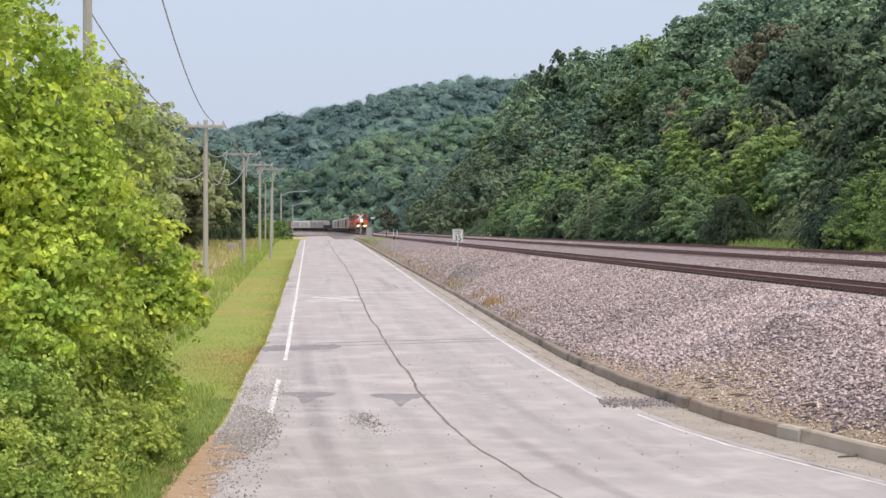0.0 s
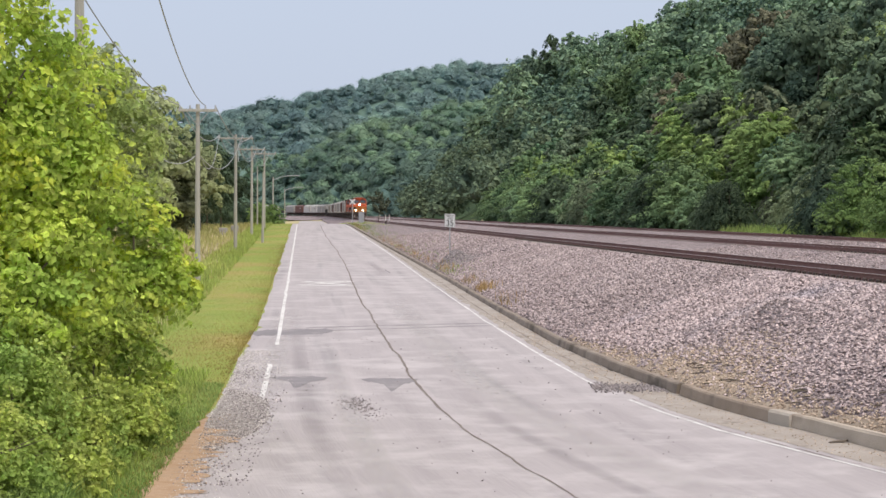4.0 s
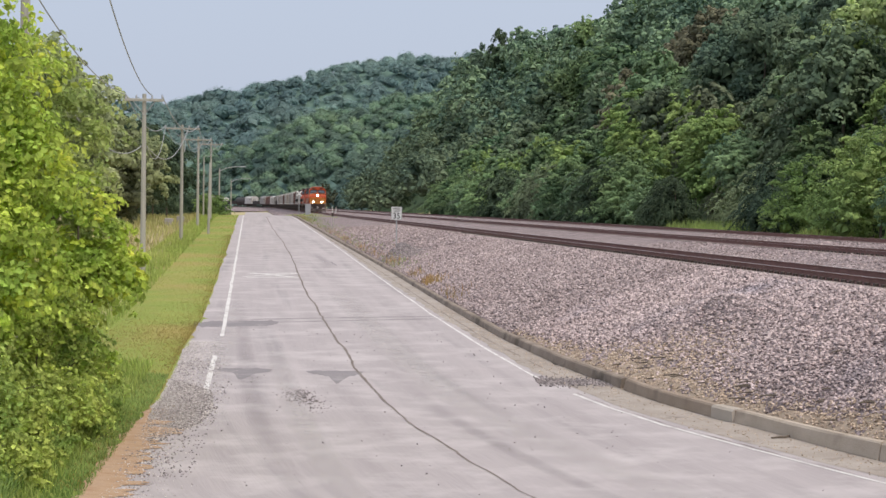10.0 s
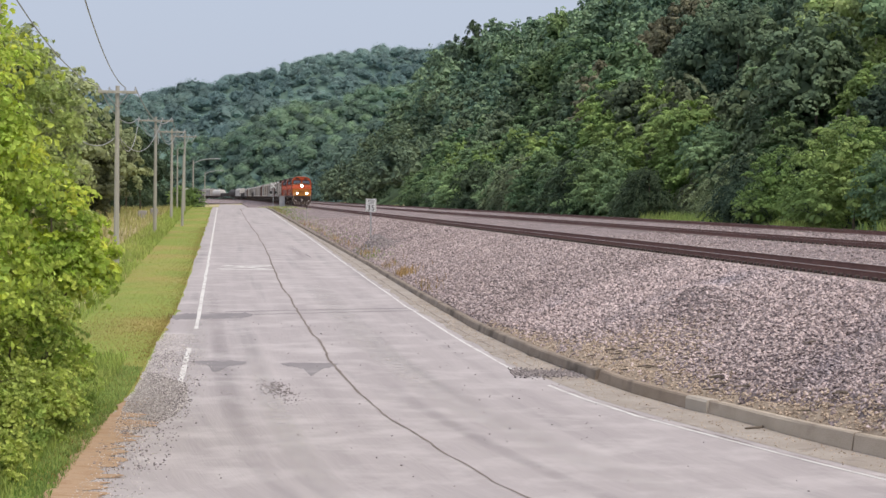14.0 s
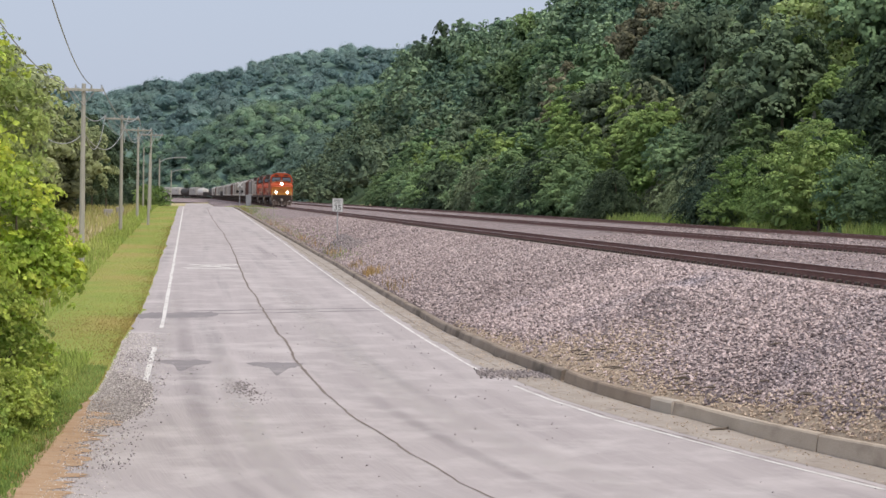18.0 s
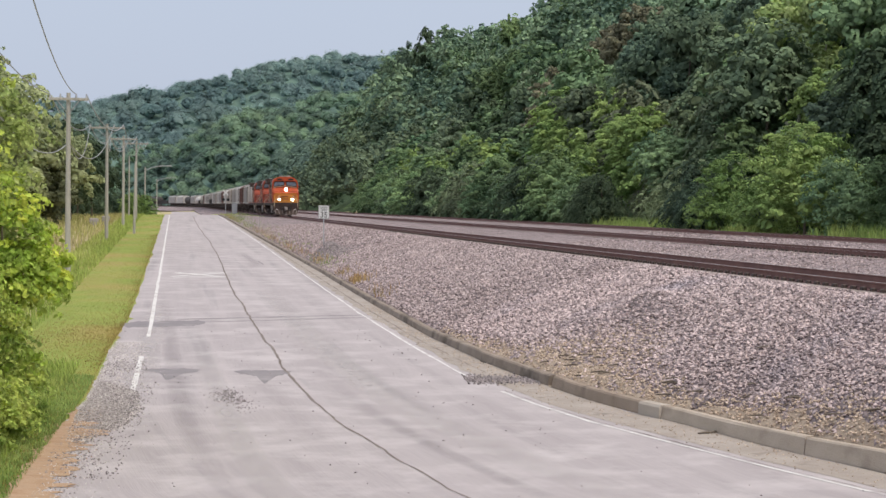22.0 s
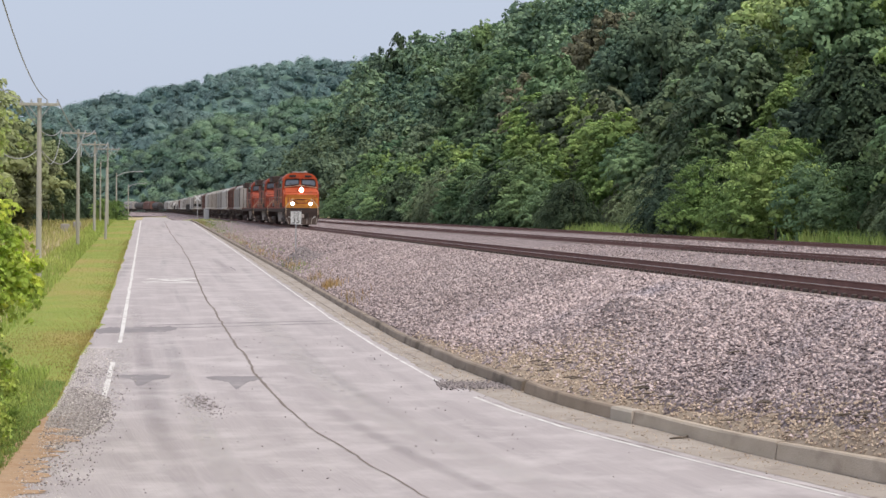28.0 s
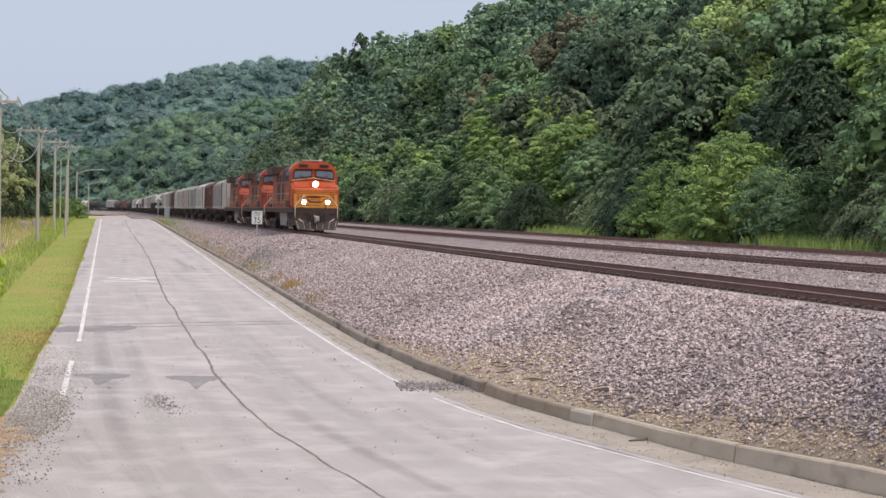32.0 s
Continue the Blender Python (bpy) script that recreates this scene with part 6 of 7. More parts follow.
# which kind grows where: along the tracks from, to, and out from them from, to
# dark front kinds, 154 to 262, put shade under bright crowns into leaf colour
ZONES = ((84, 101, 0, 28, "vine"), (101, 105, 0, 28, "mid"), (105, 124, 0, 28, "bright"), (124, 134, 0, 28, "dark"), (134, 154, 0, 28, "vine"), (154, 170, 0, 28, "dark"), (170, 178, 0, 28, "fresh"), (178, 205, 0, 28, "dark"), (205, 216, 0, 28, "fresh"), (216, 236, 0, 28, "vine"), (236, 262, 0, 28, "dark"), (262, 285, 0, 28, "fresh"), (285, 300, 0, 28, "mid"), (300, 346, 0, 28, "fresh"),
         (96, 104, 28, 34, "fresh"), (104, 117, 28, 34, "dark"), (117, 124, 28, 34, "deep"), (124, 136, 28, 34, "fresh"), (136, 148, 28, 34, "vine"), (148, 162, 28, 34, "mid"), (162, 246, 28, 34, "bright"), (246, 262, 28, 34, "fresh"), (262, 330, 28, 34, "bright"), (330, 370, 28, 34, "fresh"),
         (96, 118, 34, 40, "bright"), (118, 127, 34, 40, "dark"), (127, 138, 34, 40, "bright"), (138, 160, 34, 40, "mid"), (160, 192, 34, 40, "vine"), (192, 234, 34, 40, "bright"), (234, 262, 34, 40, "mid"), (262, 290, 34, 40, "dark"), (290, 360, 34, 40, "mid"),
         (100, 140, 40, 48, "bright"), (140, 150, 40, 48, "fresh"), (150, 163, 40, 48, "pale"), (163, 214, 40, 48, "deep"), (214, 228, 40, 48, "dark"), (228, 242, 40, 48, "mid"), (242, 262, 40, 48, "brown"), (262, 284, 40, 48, "deep"), (284, 330, 40, 48, "dark"), (330, 370, 40, 48, "deep"),
         (120, 160, 48, 60, "mid"), (160, 238, 48, 60, "deep"), (238, 272, 48, 60, "brown"), (272, 306, 48, 60, "mid"), (306, 370, 48, 60, "fresh"))


def kind_at(rng, s, d):
    for s0, s1, d0, d1, what in ZONES:
        if s0 <= s < s1 and d0 <= d < d1:
            return what if rng.uniform() < 0.88 else "mid"
    return ("mid", "deep", "fresh", "dark")[rng.choice(4, p=(0.4, 0.25, 0.2, 0.15))]


rng = np.random.default_rng(77)
s = 62.0
while s < 345:
    d = 24.4 + rng.uniform(-0.5, 1.2) + (2.8 if grassy(s) else 0.0)
    x, yy, _ = track(s, d)
    what = kind_at(rng, s, d)
    if what not in SHRUBS:
        what = "mid"
    plant(CLOSE[what] if s < 165 else SHRUBS[what][0], x, yy, rng.uniform(0.6, 0.85) + (0.3 if s > 170 else 0.15 if 105 < s < 124 else 0.0), rng.uniform(0, 360))
    s += rng.uniform(3.0, 4.8)
for d, lo, hi in ((30.0, 0.5, 0.88), (36.0, 0.62, 1.1), (43.0, 0.8, 1.24), (51.0, 0.95, 1.24)):
    for s in np.arange(64, 352, 6.6):
        a, b = s + rng.uniform(-2.6, 2.6), d + rng.uniform(-2.0, 2.0)
        x, yy, _ = track(a, b)
        what = kind_at(rng, a, b)
        stock = (NEAR if s < 235 else AWAY)[what]
        plant(stock[int(rng.integers(len(stock)))], x, yy, rng.uniform(lo, hi) + (0.12 if s > 230 and d < 33 else 0.0), rng.uniform(0, 360))


# a tall pale tree and its neighbour stand out of the slope
for a, b, k in ((156, 41.5, 1.3), (163, 45.0, 1.25)):
    x, yy, _ = track(a, b)
    plant(NEAR["pale"][0], x, yy, k, 40 * a)


# tall trees that break the skyline
for n_, (what, x, yy, h) in enumerate((("deep", 24.0, 510, 18.5), ("deep", 27.0, 505, 18.0), ("dark", 31.6, 486, 16.5), ("deep", 35.0, 482, 12.0), ("mid", 35.6, 430, 15.0), ("fresh", 44.0, 390, 15.5), ("mid", 46.5, 390, 12.5), ("fresh", 51.5, 360, 13.5))):
    o = plant(AWAY[what][0], x, yy, h / 12.5, 61.0 * n_)
    o.scale = (0.62 * h / 12.5, 0.62 * h / 12.5, h / 12.5)


def drop_unplanted(stocks):
    """Kinds that no place took."""
    for stock in stocks:
        for ob in [o for group in stock.values() for o in group]:
            if ob.name not in seen:
                for o in (*ob.children_recursive, ob):
                    bpy.data.objects.remove(o)


def woods(name, seed, places, heights, radii, leaves, size, leaf, label, lobes=9, solid=0.55, wild=0.16, count=40):
    """Trees too far off to count: crowns of small leaf clumps, joined."""
    rng = np.random.default_rng(seed)
    vs, fs, base = [], [], 0
    for (x, yy, z), h, r in zip(places, heights, radii):
        at, out, sz, c, lr = sprays(rng, h, r, 0.06, lobes, count, leaves, size, rng.uniform(0, 0.6), 0.35, rng.uniform(0.28, 0.4), 0.32)
        v, f = leaf_cloud(rng, at + np.array([x, yy, z]), out, sz, 0.8, 0.08, wild)
        v2, f2 = cores(rng, c, lr, solid, 0.12)
        v2 = v2 + np.array([x, yy, z])
        f = np.concatenate([f[:, [0, 1, 2]], f[:, [0, 2, 3]], f2 + len(v)])
        v = np.concatenate([v, v2])
        vs.append(v)
        fs.append(f + base)
        base += len(v)
    ob = new(name, quick_mesh(name, np.concatenate(vs), np.concatenate(fs), leaf, True))
    return tagged(ob, label, "woods", kind="stuff")


def canopy(name, seed, places, lo, hi, leaves, size, leaf, label):
    """Closed woods far off: crowns of very unequal size and lean, set close in drifts, ruffled with leaf clumps."""
    rng = np.random.default_rng(seed)
    p = np.array(places)
    k, n_ = len(p), len(BALL_V)
    drift = 0.5 + 0.5 * np.sin(p[:, 0] * 0.085 + 2.1 * np.sin(p[:, 1] * 0.043)) * np.sin(p[:, 1] * 0.061 + 1.7 * np.sin(p[:, 0] * 0.037))
    r = lo + (hi - lo) * rng.uniform(0, 1, k) ** 2.2 * (0.45 + 0.75 * drift)
    wide = r * rng.uniform(0.85, 1.25, k)
    tall = r * rng.uniform(0.6, 1.2, k)
    mid = p + np.stack([0 * r, 0 * r, 0.3 * r + 1.2 + 2.6 * drift + rng.normal(0, 0.8, k)], -1)
    shape = np.stack([wide, r, tall], -1)
    v = mid[:, None] + BALL_V[None] * shape[:, None] * rng.uniform(0.6, 0.76, (k, n_, 1))
    f = (BALL_F[None] + n_ * np.arange(k)[:, None, None]).reshape(-1, 3)
    w = rng.normal(0, 1, (k, leaves, 3))
    w[..., 2] = np.abs(w[..., 2]) - 0.35
    w[..., 1] -= 0.35
    w = unit(w)
    at = (mid[:, None] + w * shape[:, None] * rng.uniform(0.7, 1.04, (k, leaves, 1))).reshape(-1, 3)
    lv, lf = leaf_cloud(rng, at, w.reshape(-1, 3) * 0.6 + np.array([0, 0, 0.6]), np.repeat(size * (r / r.mean()) ** 0.7, leaves) * rng.uniform(0.5, 1.5, len(at)), 0.8, 0.05, 0.15)
    lf = np.concatenate([lf[:, [0, 1, 2]], lf[:, [0, 2, 3]]])
    ob = new(name, quick_mesh(name, np.concatenate([v.reshape(-1, 3), lv]), np.concatenate([f, lf + k * n_]), leaf, True))
    return tagged(ob, label, "woods", kind="stuff")


def scatter(rng, s0, s1, d0, d1, step):
    out = []
    for s in np.arange(s0, s1, step):
        for d in np.arange(d0, d1, step):
            x, yy, _ = track(s + rng.uniform(-0.8, 0.8) * step, d + rng.uniform(-0.8, 0.8) * step)
            out.append((x, yy, float(land_z(x, yy))))
    return out


rng = np.random.default_rng(78)
p = scatter(rng, 100, 356, 60, 94, 7.6)
woods("ridge_woods", 201, p, rng.uniform(10, 16, len(p)), rng.uniform(4.0, 5.6, len(p)), 780, 0.6, M["leaf_ridge"], "dense green broadleaf woods on the ridge", 9, count=52)
p = scatter(rng, 352, 600, 25, 47, 7.6)
woods("slope_woods", 202, p, rng.uniform(9, 14, len(p)), rng.uniform(3.8, 5.4, len(p)), 600, 0.7, M["leaf_slope"], "dark grey-green broadleaf woods at the foot of the slope", 9, count=44)
p = scatter(rng, 352, 600, 47, 92, 7.8)
woods("slope_woods", 205, p, rng.uniform(9, 15, len(p)), rng.uniform(4.0, 5.8, len(p)), 520, 0.75, M["leaf_ridge"], "dense green broadleaf woods on the slope", 9, count=40)
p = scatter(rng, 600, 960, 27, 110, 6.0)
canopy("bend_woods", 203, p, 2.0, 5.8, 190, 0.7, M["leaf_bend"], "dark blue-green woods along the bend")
p = []
for yy in np.arange(835, 985, 6.5):
    for x in np.arange(-110, 110, 6):
        a, b = x + rng.uniform(-6, 6), yy + rng.uniform(-6, 6)
        if float(track_sd(a, b)[1]) > 24:
            p.append((a, b, float(land_z(a, b))))
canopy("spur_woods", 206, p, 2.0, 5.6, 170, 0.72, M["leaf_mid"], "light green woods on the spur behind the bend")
p = []
for yy in np.arange(1050, 1265, 7):
    for x in np.arange(-330, 150, 6.5):
        if abs(x) < yy * 0.26:
            a, b = x + rng.uniform(-7, 7), yy + rng.uniform(-7, 7)
            if float(track_sd(a, b)[1]) > 24:
                p.append((a, b, float(land_z(a, b))))
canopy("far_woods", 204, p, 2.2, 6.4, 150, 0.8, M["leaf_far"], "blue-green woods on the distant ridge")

# trees behind the poles
LEFT = "trees beyond the meadow"
lt = [leafy("meadow_tree", 121, 15.0, 5.0, 0.05, 11, 240, 11000, 0.33, M["leaf_dark"], "tall dark green tree at the meadow's edge", LEFT, solid=0.5, **VINE),
      leafy("meadow_tree", 122, 12.0, 4.2, 0.05, 11, 240, 12000, 0.28, M["leaf_olive"], "tall grey-green tree at the meadow's edge", LEFT, solid=0.5, **ROUND)]
rng = np.random.default_rng(79)
for x, yy, k in ((-27.5, 163, 1.08), (-25.2, 180, 0.85), (-25.8, 195, 0.78), (-25, 208, 0.64), (-31, 160, 1.15), (-36, 168, 1.2), (-42, 160, 1.1), (-29.5, 172, 0.95), (-34, 180, 1.0), (-28.5, 184, 0.8), (-32, 196, 0.9), (-27.5, 200, 0.72), (-31, 214, 0.8), (-29, 226, 0.66),
                 (-40, 190, 1.0), (-38, 215, 1.0), (-46, 205, 1.0), (-35, 240, 0.85), (-33, 262, 0.75), (-37, 285, 0.8), (-40, 310, 0.8), (-46, 260, 0.9), (-44, 340, 0.8), (-48, 380, 0.8), (-54, 420, 0.9), (-60, 330, 1), (-66, 400, 1), (-18.8, 110, 0.92), (-21.4, 116, 1.12), (-24.4, 114, 1.15), (-17.4, 119, 0.66)):
    plant(lt[1] if yy < 125 else lt[0] if rng.uniform() < 0.75 else lt[1], x, yy, k, rng.uniform(0, 360))
for x, yy, k in ((-25.5, 232, 0.55), (-26.5, 246, 0.6), (-28, 270, 0.6), (-31, 300, 0.6), (-24.4, 222, 0.4), (-23.5, 246, 0.5), (-25.6, 262, 0.6), (-28.5, 284, 0.65), (-31.5, 312, 0.7), (-34.5, 335, 0.75), (-37, 360, 0.8), (-31.5, 238, 0.75), (-29.2, 243, 0.8), (-27, 236, 0.72), (-25, 240, 0.7), (-23.2, 238, 0.55), (-33.5, 232, 0.8), (-22.6, 252, 0.6), (-23.6, 268, 0.66), (-22.0, 243, 0.45), (-25.6, 282, 0.6)):
    plant(SHRUBS["dark"][0], x - 1.2, yy, k * (0.72 if x > -26 else 0.95), rng.uniform(0, 360))
for x, yy, k in ((-19.4, 215, 0.34), (-21.5, 221, 0.42), (-20.3, 209, 0.26)):
    plant(SHRUBS["bright"][0], x, yy, k, 97 * k)
drop_unplanted((NEAR, AWAY, SHRUBS, {k_: [o] for k_, o in CLOSE.items()}))
# slim young tree near the crossing
plant(leafy("young_tree", 131, 5.6, 2.0, 0.03, 9, 60, 2400, 0.3, M["leaf_vine"], "small grey-green young tree between the tracks", "", solid=0.4, **PLUME), -12.6, 395.5, 1.3, 0, 2.1)


# ---- saplings and undergrowth by the camera ----
def sapling(name, seed, x, yy, height, radius, low, lobes, leaves, size, leaf, label, category="tree", lean=0.0, lime=0.0):
    """A young tree or shrub near by: leaves in sprays along thin limbs, some sprays of fresh lime leaves."""
    rng = np.random.default_rng(seed)
    e = new(name)
    thick = 0.012 * height + 0.02
    part("trunk", trunk_of(bmesh.new(), height, thick), M["bark"], e)
    for _ in range(6):
        part("limb", limb(rng, height, radius, thick, max(low, 0.15)), M["bark"], e)
    count = max(20, leaves // 34)
    at, out, sz, c, lr = sprays(rng, height, radius, low, max(9, lobes // 3), count, leaves, size, 0.45, 0.35, 0.44, 0.4)
    m = int(count * lime) * (leaves // count)
    for what, lo, hi, mat in (("crown", m, len(at), leaf), ("young_leaves", 0, m, M["leaf_lime"])):
        if hi > lo:
            v, f = leaf_cloud(rng, at[lo:hi], out[lo:hi], sz[lo:hi], 0.72, 0.14, 0.55)
            tagged(under(new(what, quick_mesh(what, v, f, mat)), e), "lime-yellow young leaves" if lo == 0 and m else "")
    tagged(e, label, category, "greenery beside the road")
    e.matrix_basis = pose(x, yy, float(land_z(x, yy)), 0, lean, 0)
    return e


sapling("sapling", 141, -7.05, 27.5, 9.0, 1.7, 0.12, 84, 19000, 0.132, M["leaf_near"], "young broadleaf tree with large yellow-green leaves", lime=0.16)
sapling("sapling", 142, -6.5, 28.5, 7.0, 1.55, 0.10, 84, 18000, 0.122, M["leaf_near"], "young broadleaf tree with large yellow-green leaves", lime=0.12)
sapling("sapling", 143, -5.3, 30.0, 4.6, 1.05, 0.02, 40, 9000, 0.118, M["leaf_near"], "slim young tree leaning over the verge", lean=3, lime=0.06)
sapling("sapling", 144, -8.0, 29.0, 9.6, 2.0, 0.1, 70, 16000, 0.135, M["leaf_near"], "young broadleaf tree with large yellow-green leaves", lime=0.08)
sapling("sapling", 150, -5.9, 31.0, 7.2, 1.2, 0.15, 44, 11500, 0.105, M["leaf_pale"], "slim young tree with small pale green leaves")
sapling("shrub", 145, -5.7, 30.5, 2.3, 1.0, 0.0, 26, 7500, 0.080, M["leaf_low"], "dark green leafy shrub at the verge", "shrub")
sapling("shrub", 151, -5.5, 31.8, 1.9, 0.9, 0.0, 22, 6750, 0.080, M["leaf_low"], "dark green leafy shrub at the verge", "shrub")
sapling("shrub", 152, -5.5, 28.4, 2.4, 1.0, 0.0, 26, 8250, 0.080, M["leaf_low"], "green tangled undergrowth beside the verge", "shrub")
sapling("shrub", 153, -5.6, 26.0, 1.5, 0.85, 0.0, 22, 6750, 0.080, M["leaf_low"], "green tangled undergrowth beside the verge", "shrub")
sapling("shrub", 155, -5.05, 29.0, 1.6, 0.75, 0.0, 22, 6300, 0.072, M["leaf_low"], "low green shrub at the verge", "shrub")
sapling("shrub", 154, -6.1, 26.6, 4.2, 1.3, 0.05, 40, 10000, 0.122, M["leaf_near"], "bushy young tree with large yellow-green leaves", "tree", lime=0.14)
sapling("shrub", 146, -6.4, 25.6, 2.6, 1.5, 0.0, 36, 13500, 0.080, M["leaf_low"], "green tangled undergrowth beside the verge", "shrub")
sapling("shrub", 147, -5.85, 24.5, 1.8, 1.2, 0.0, 26, 10500, 0.076, M["leaf_low"], "green tangled undergrowth beside the verge", "shrub")
sapling("shrub", 148, -6.9, 24.0, 2.2, 1.3, 0.0, 26, 10500, 0.076, M["leaf_low"], "green tangled undergrowth beside the verge", "shrub")
sapling("shrub", 149, -6.5, 22.0, 1.5, 1.1, 0.0, 24, 5400, 0.064, M["leaf_low"], "green tangled undergrowth beside the verge", "shrub")

for n_, (x, yy, h, r) in enumerate(((-5.1, 27.2, 1.0, 0.65), (-5.05, 25.5, 0.9, 0.6), (-4.95, 24.1, 0.8, 0.55), (-5.6, 22.9, 1.2, 0.9), (-6.4, 22.4, 1.6, 1.0), (-5.15, 30.4, 0.85, 0.6), (-7.2, 23.0, 2.0, 1.1))):
    sapling("shrub", 170 + n_, x, yy, h, r, 0.0, 24, int(5200 * r), 0.075, M["leaf_low"], "low tangled green undergrowth at the verge", "shrub")


# ---- grass ----
def blades(name, seed, places, high, wide, mat, label, lean=0.35, category="grass"):
    rng = np.random.default_rng(seed)
    p = np.asarray(places, float)
    k = len(p)
    a = rng.uniform(0, 2 * math.pi, k)
    h = high * rng.uniform(0.5, 1.3, k)
    side = np.stack([np.cos(a), np.sin(a), np.zeros(k)], -1) * (wide * rng.uniform(0.6, 1.3, k))[:, None]
    b = a + rng.uniform(0.6, 2.4, k)
    tip = np.stack([np.cos(b) * h * lean, np.sin(b) * h * lean, h], -1)
    mid = tip * np.array([0.35, 0.35, 0.6])
    v = np.stack([p - side, p + side, p + mid + side * 0.7, p + mid - side * 0.7, p + tip + side * 0.12, p + tip - side * 0.12], 1).reshape(-1, 3)
    i = 6 * np.arange(k)[:, None]
    f = np.concatenate([i + np.array([0, 1, 2, 3]), i + np.array([3, 2, 4, 5])])
    return tagged(new(name, quick_mesh(name, v, f, mat)), label, category, kind="stuff")


def on_left(rng, count, y0, y1, a, b, power=1.0):
    yy = y0 + (y1 - y0) * rng.uniform(0, 1, count) ** power
    x = LEFT_EDGE(yy) - a - (b - a) * rng.uniform(0, 1, count)
    return np.stack([x, yy, land_z(x, yy) + 0.03], -1)


rng = np.random.default_rng(90)
blades("verge_grass", 301, on_left(rng, 30000, 24, 75, 0.05, 2.7, 1.4), 0.04, 0.009, M["verge_blade"], "short mown grass of the verge")
yy = rng.normal(47, 4.0, 9000)
x = LEFT_EDGE(yy) - 0.05 - 2.3 * rng.uniform(0, 1, 9000) ** 1.4
blades("dry_grass", 312, np.stack([x, yy, land_z(x, yy) + 0.03], -1), 0.045, 0.011, M["dry_verge"], "dry brownish mown grass of the verge")
yy = 24 + 110 * rng.uniform(0, 1, 14000) ** 1.5
x = LEFT_EDGE(yy) - 0.02 - 1.2 * np.abs(rng.normal(0, 0.42, 14000))
blades("dry_grass", 313, np.stack([x, yy, land_z(x, yy) + 0.03], -1), 0.045, 0.012, M["dry_verge"], "dry brownish mown grass along the road's edge")
blades("verge_grass", 302, on_left(rng, 9000, 75, 210, 0.05, 3.0, 1.2), 0.05, 0.02, M["verge_blade"], "short mown grass of the verge")
blades("tall_grass", 303, on_left(rng, 12000, 34, 220, 2.4, 4.6, 1.3), 0.3, 0.02, M["grass"], "tall green grass along the ditch")
blades("meadow_grass", 304, on_left(rng, 13000, 45, 230, 4.4, 18.0, 1.1), 0.5, 0.025, M["dry_grass"], "tall straw-coloured meadow grass")
blades("tall_grass", 310, on_left(rng, 5000, 21.5, 28.5, 0.9, 2.8), 0.38, 0.011, M["soft_grass"], "long arching grass among the undergrowth", 0.8)
blades("verge_grass", 311, on_left(rng, 24000, 21, 38, 0.05, 2.0), 0.09, 0.008, M["soft_grass"], "short green grass of the verge")
blades("tall_grass", 305, on_left(rng, 9000, 22, 40, 0.5, 3.2), 0.22, 0.012, M["grass"], "tall green grass under the saplings")
yy = 60 + 270 * rng.uniform(0, 1, 12000) ** 1.4
ss, dd_ = yy, 22.6 + 3.4 * rng.uniform(0, 1, 12000)
pl = np.array([(*track(a, b)[:2], 0) for a, b in zip(ss, dd_)])
pl[:, 2] = land_z(pl[:, 0], pl[:, 1]) - 0.05
pl = pl[[grassy(a) for a in ss]]
blades("trackside_grass", 306, pl, 0.75, 0.035, M["soft_grass"], "bright green grass at the foot of the hill")
yy = 215 + 120 * rng.uniform(0, 1, 2500)
x = KERB(yy) + rng.uniform(0.3, 6, 2500)
blades("crossing_grass", 307, np.stack([x, yy, land_z(x, yy)], -1), 0.35, 0.04, M["grass"], "patchy green grass by the crossing")
# weeds along the kerb
wy = np.concatenate([rng.normal(c, w, n_) for c, w, n_ in ((70, 0.8, 200), (76, 1.2, 60), (88, 2, 90), (62, 1.2, 50), (104, 5, 110), (130, 10, 160), (190, 12, 160))])
wx = KERB(wy) + 0.25 + np.abs(rng.normal(0, 0.35, len(wy)))
gy_ = np.concatenate([rng.normal(86, 3, 160), rng.normal(120, 16, 260), rng.normal(160, 16, 300), rng.normal(195, 12, 700)])
gx_ = KERB(gy_) + 0.25 + np.abs(rng.normal(0, 0.35 + 0.004 * gy_, len(gy_)))
blades("kerb_weeds", 309, np.stack([gx_, gy_, bed_z(gx_, gy_)], -1), 0.12, 0.022, M["soft_grass"], "sparse green weeds behind the kerb")
blades("kerb_weeds", 308, np.stack([wx, wy, bed_z(wx, wy)], -1), 0.28, 0.014, M["rust_grass"], "rusty dry weeds behind the kerb")

# ---- loose stones, last ----
def grey_zone(x, y):
    return np.exp(-(((x - 7.6 - 0.12 * (38 - y)) / 0.8) ** 2 + ((y - 38.3) / 2.6) ** 2))


def tan_zone(x, y):
    reach = 0.3 + 1.5 * np.exp(-((y - 37.0) / 3.5) ** 2) + 0.4 * np.exp(-((y - 27.0) / 2.5) ** 2)
    return np.clip(1.4 - (x - KERB(y) - 0.2) / reach, 0, 1)


# brown silt spread behind the kerb
rows = []
rng = np.random.default_rng(96)
for yy in np.arange(22.5, 47, 0.3):
    k0 = float(KERB(yy)) + 0.21
    reach = 0.22 + 0.8 * math.exp(-((yy - 37.0) / 3.2) ** 2) + 0.25 * math.exp(-((yy - 27.0) / 2.5) ** 2) + 0.1 * rng.normal()
    xs = k0 + max(reach, 0.05) * np.linspace(0, 1, 6)
    zs = bed_z(xs, np.full(6, yy)) + np.array([0.012, 0.014, 0.012, 0.008, -0.005, -0.05]) + rng.normal(0, 0.006, 6)
    rows.append(np.stack([xs, np.full(6, yy), zs], -1))
tagged(under(new("kerb_silt", grid_mesh("kerb_silt", rows, M["kerb_silt"])), ballast), "brown silt behind the kerb")
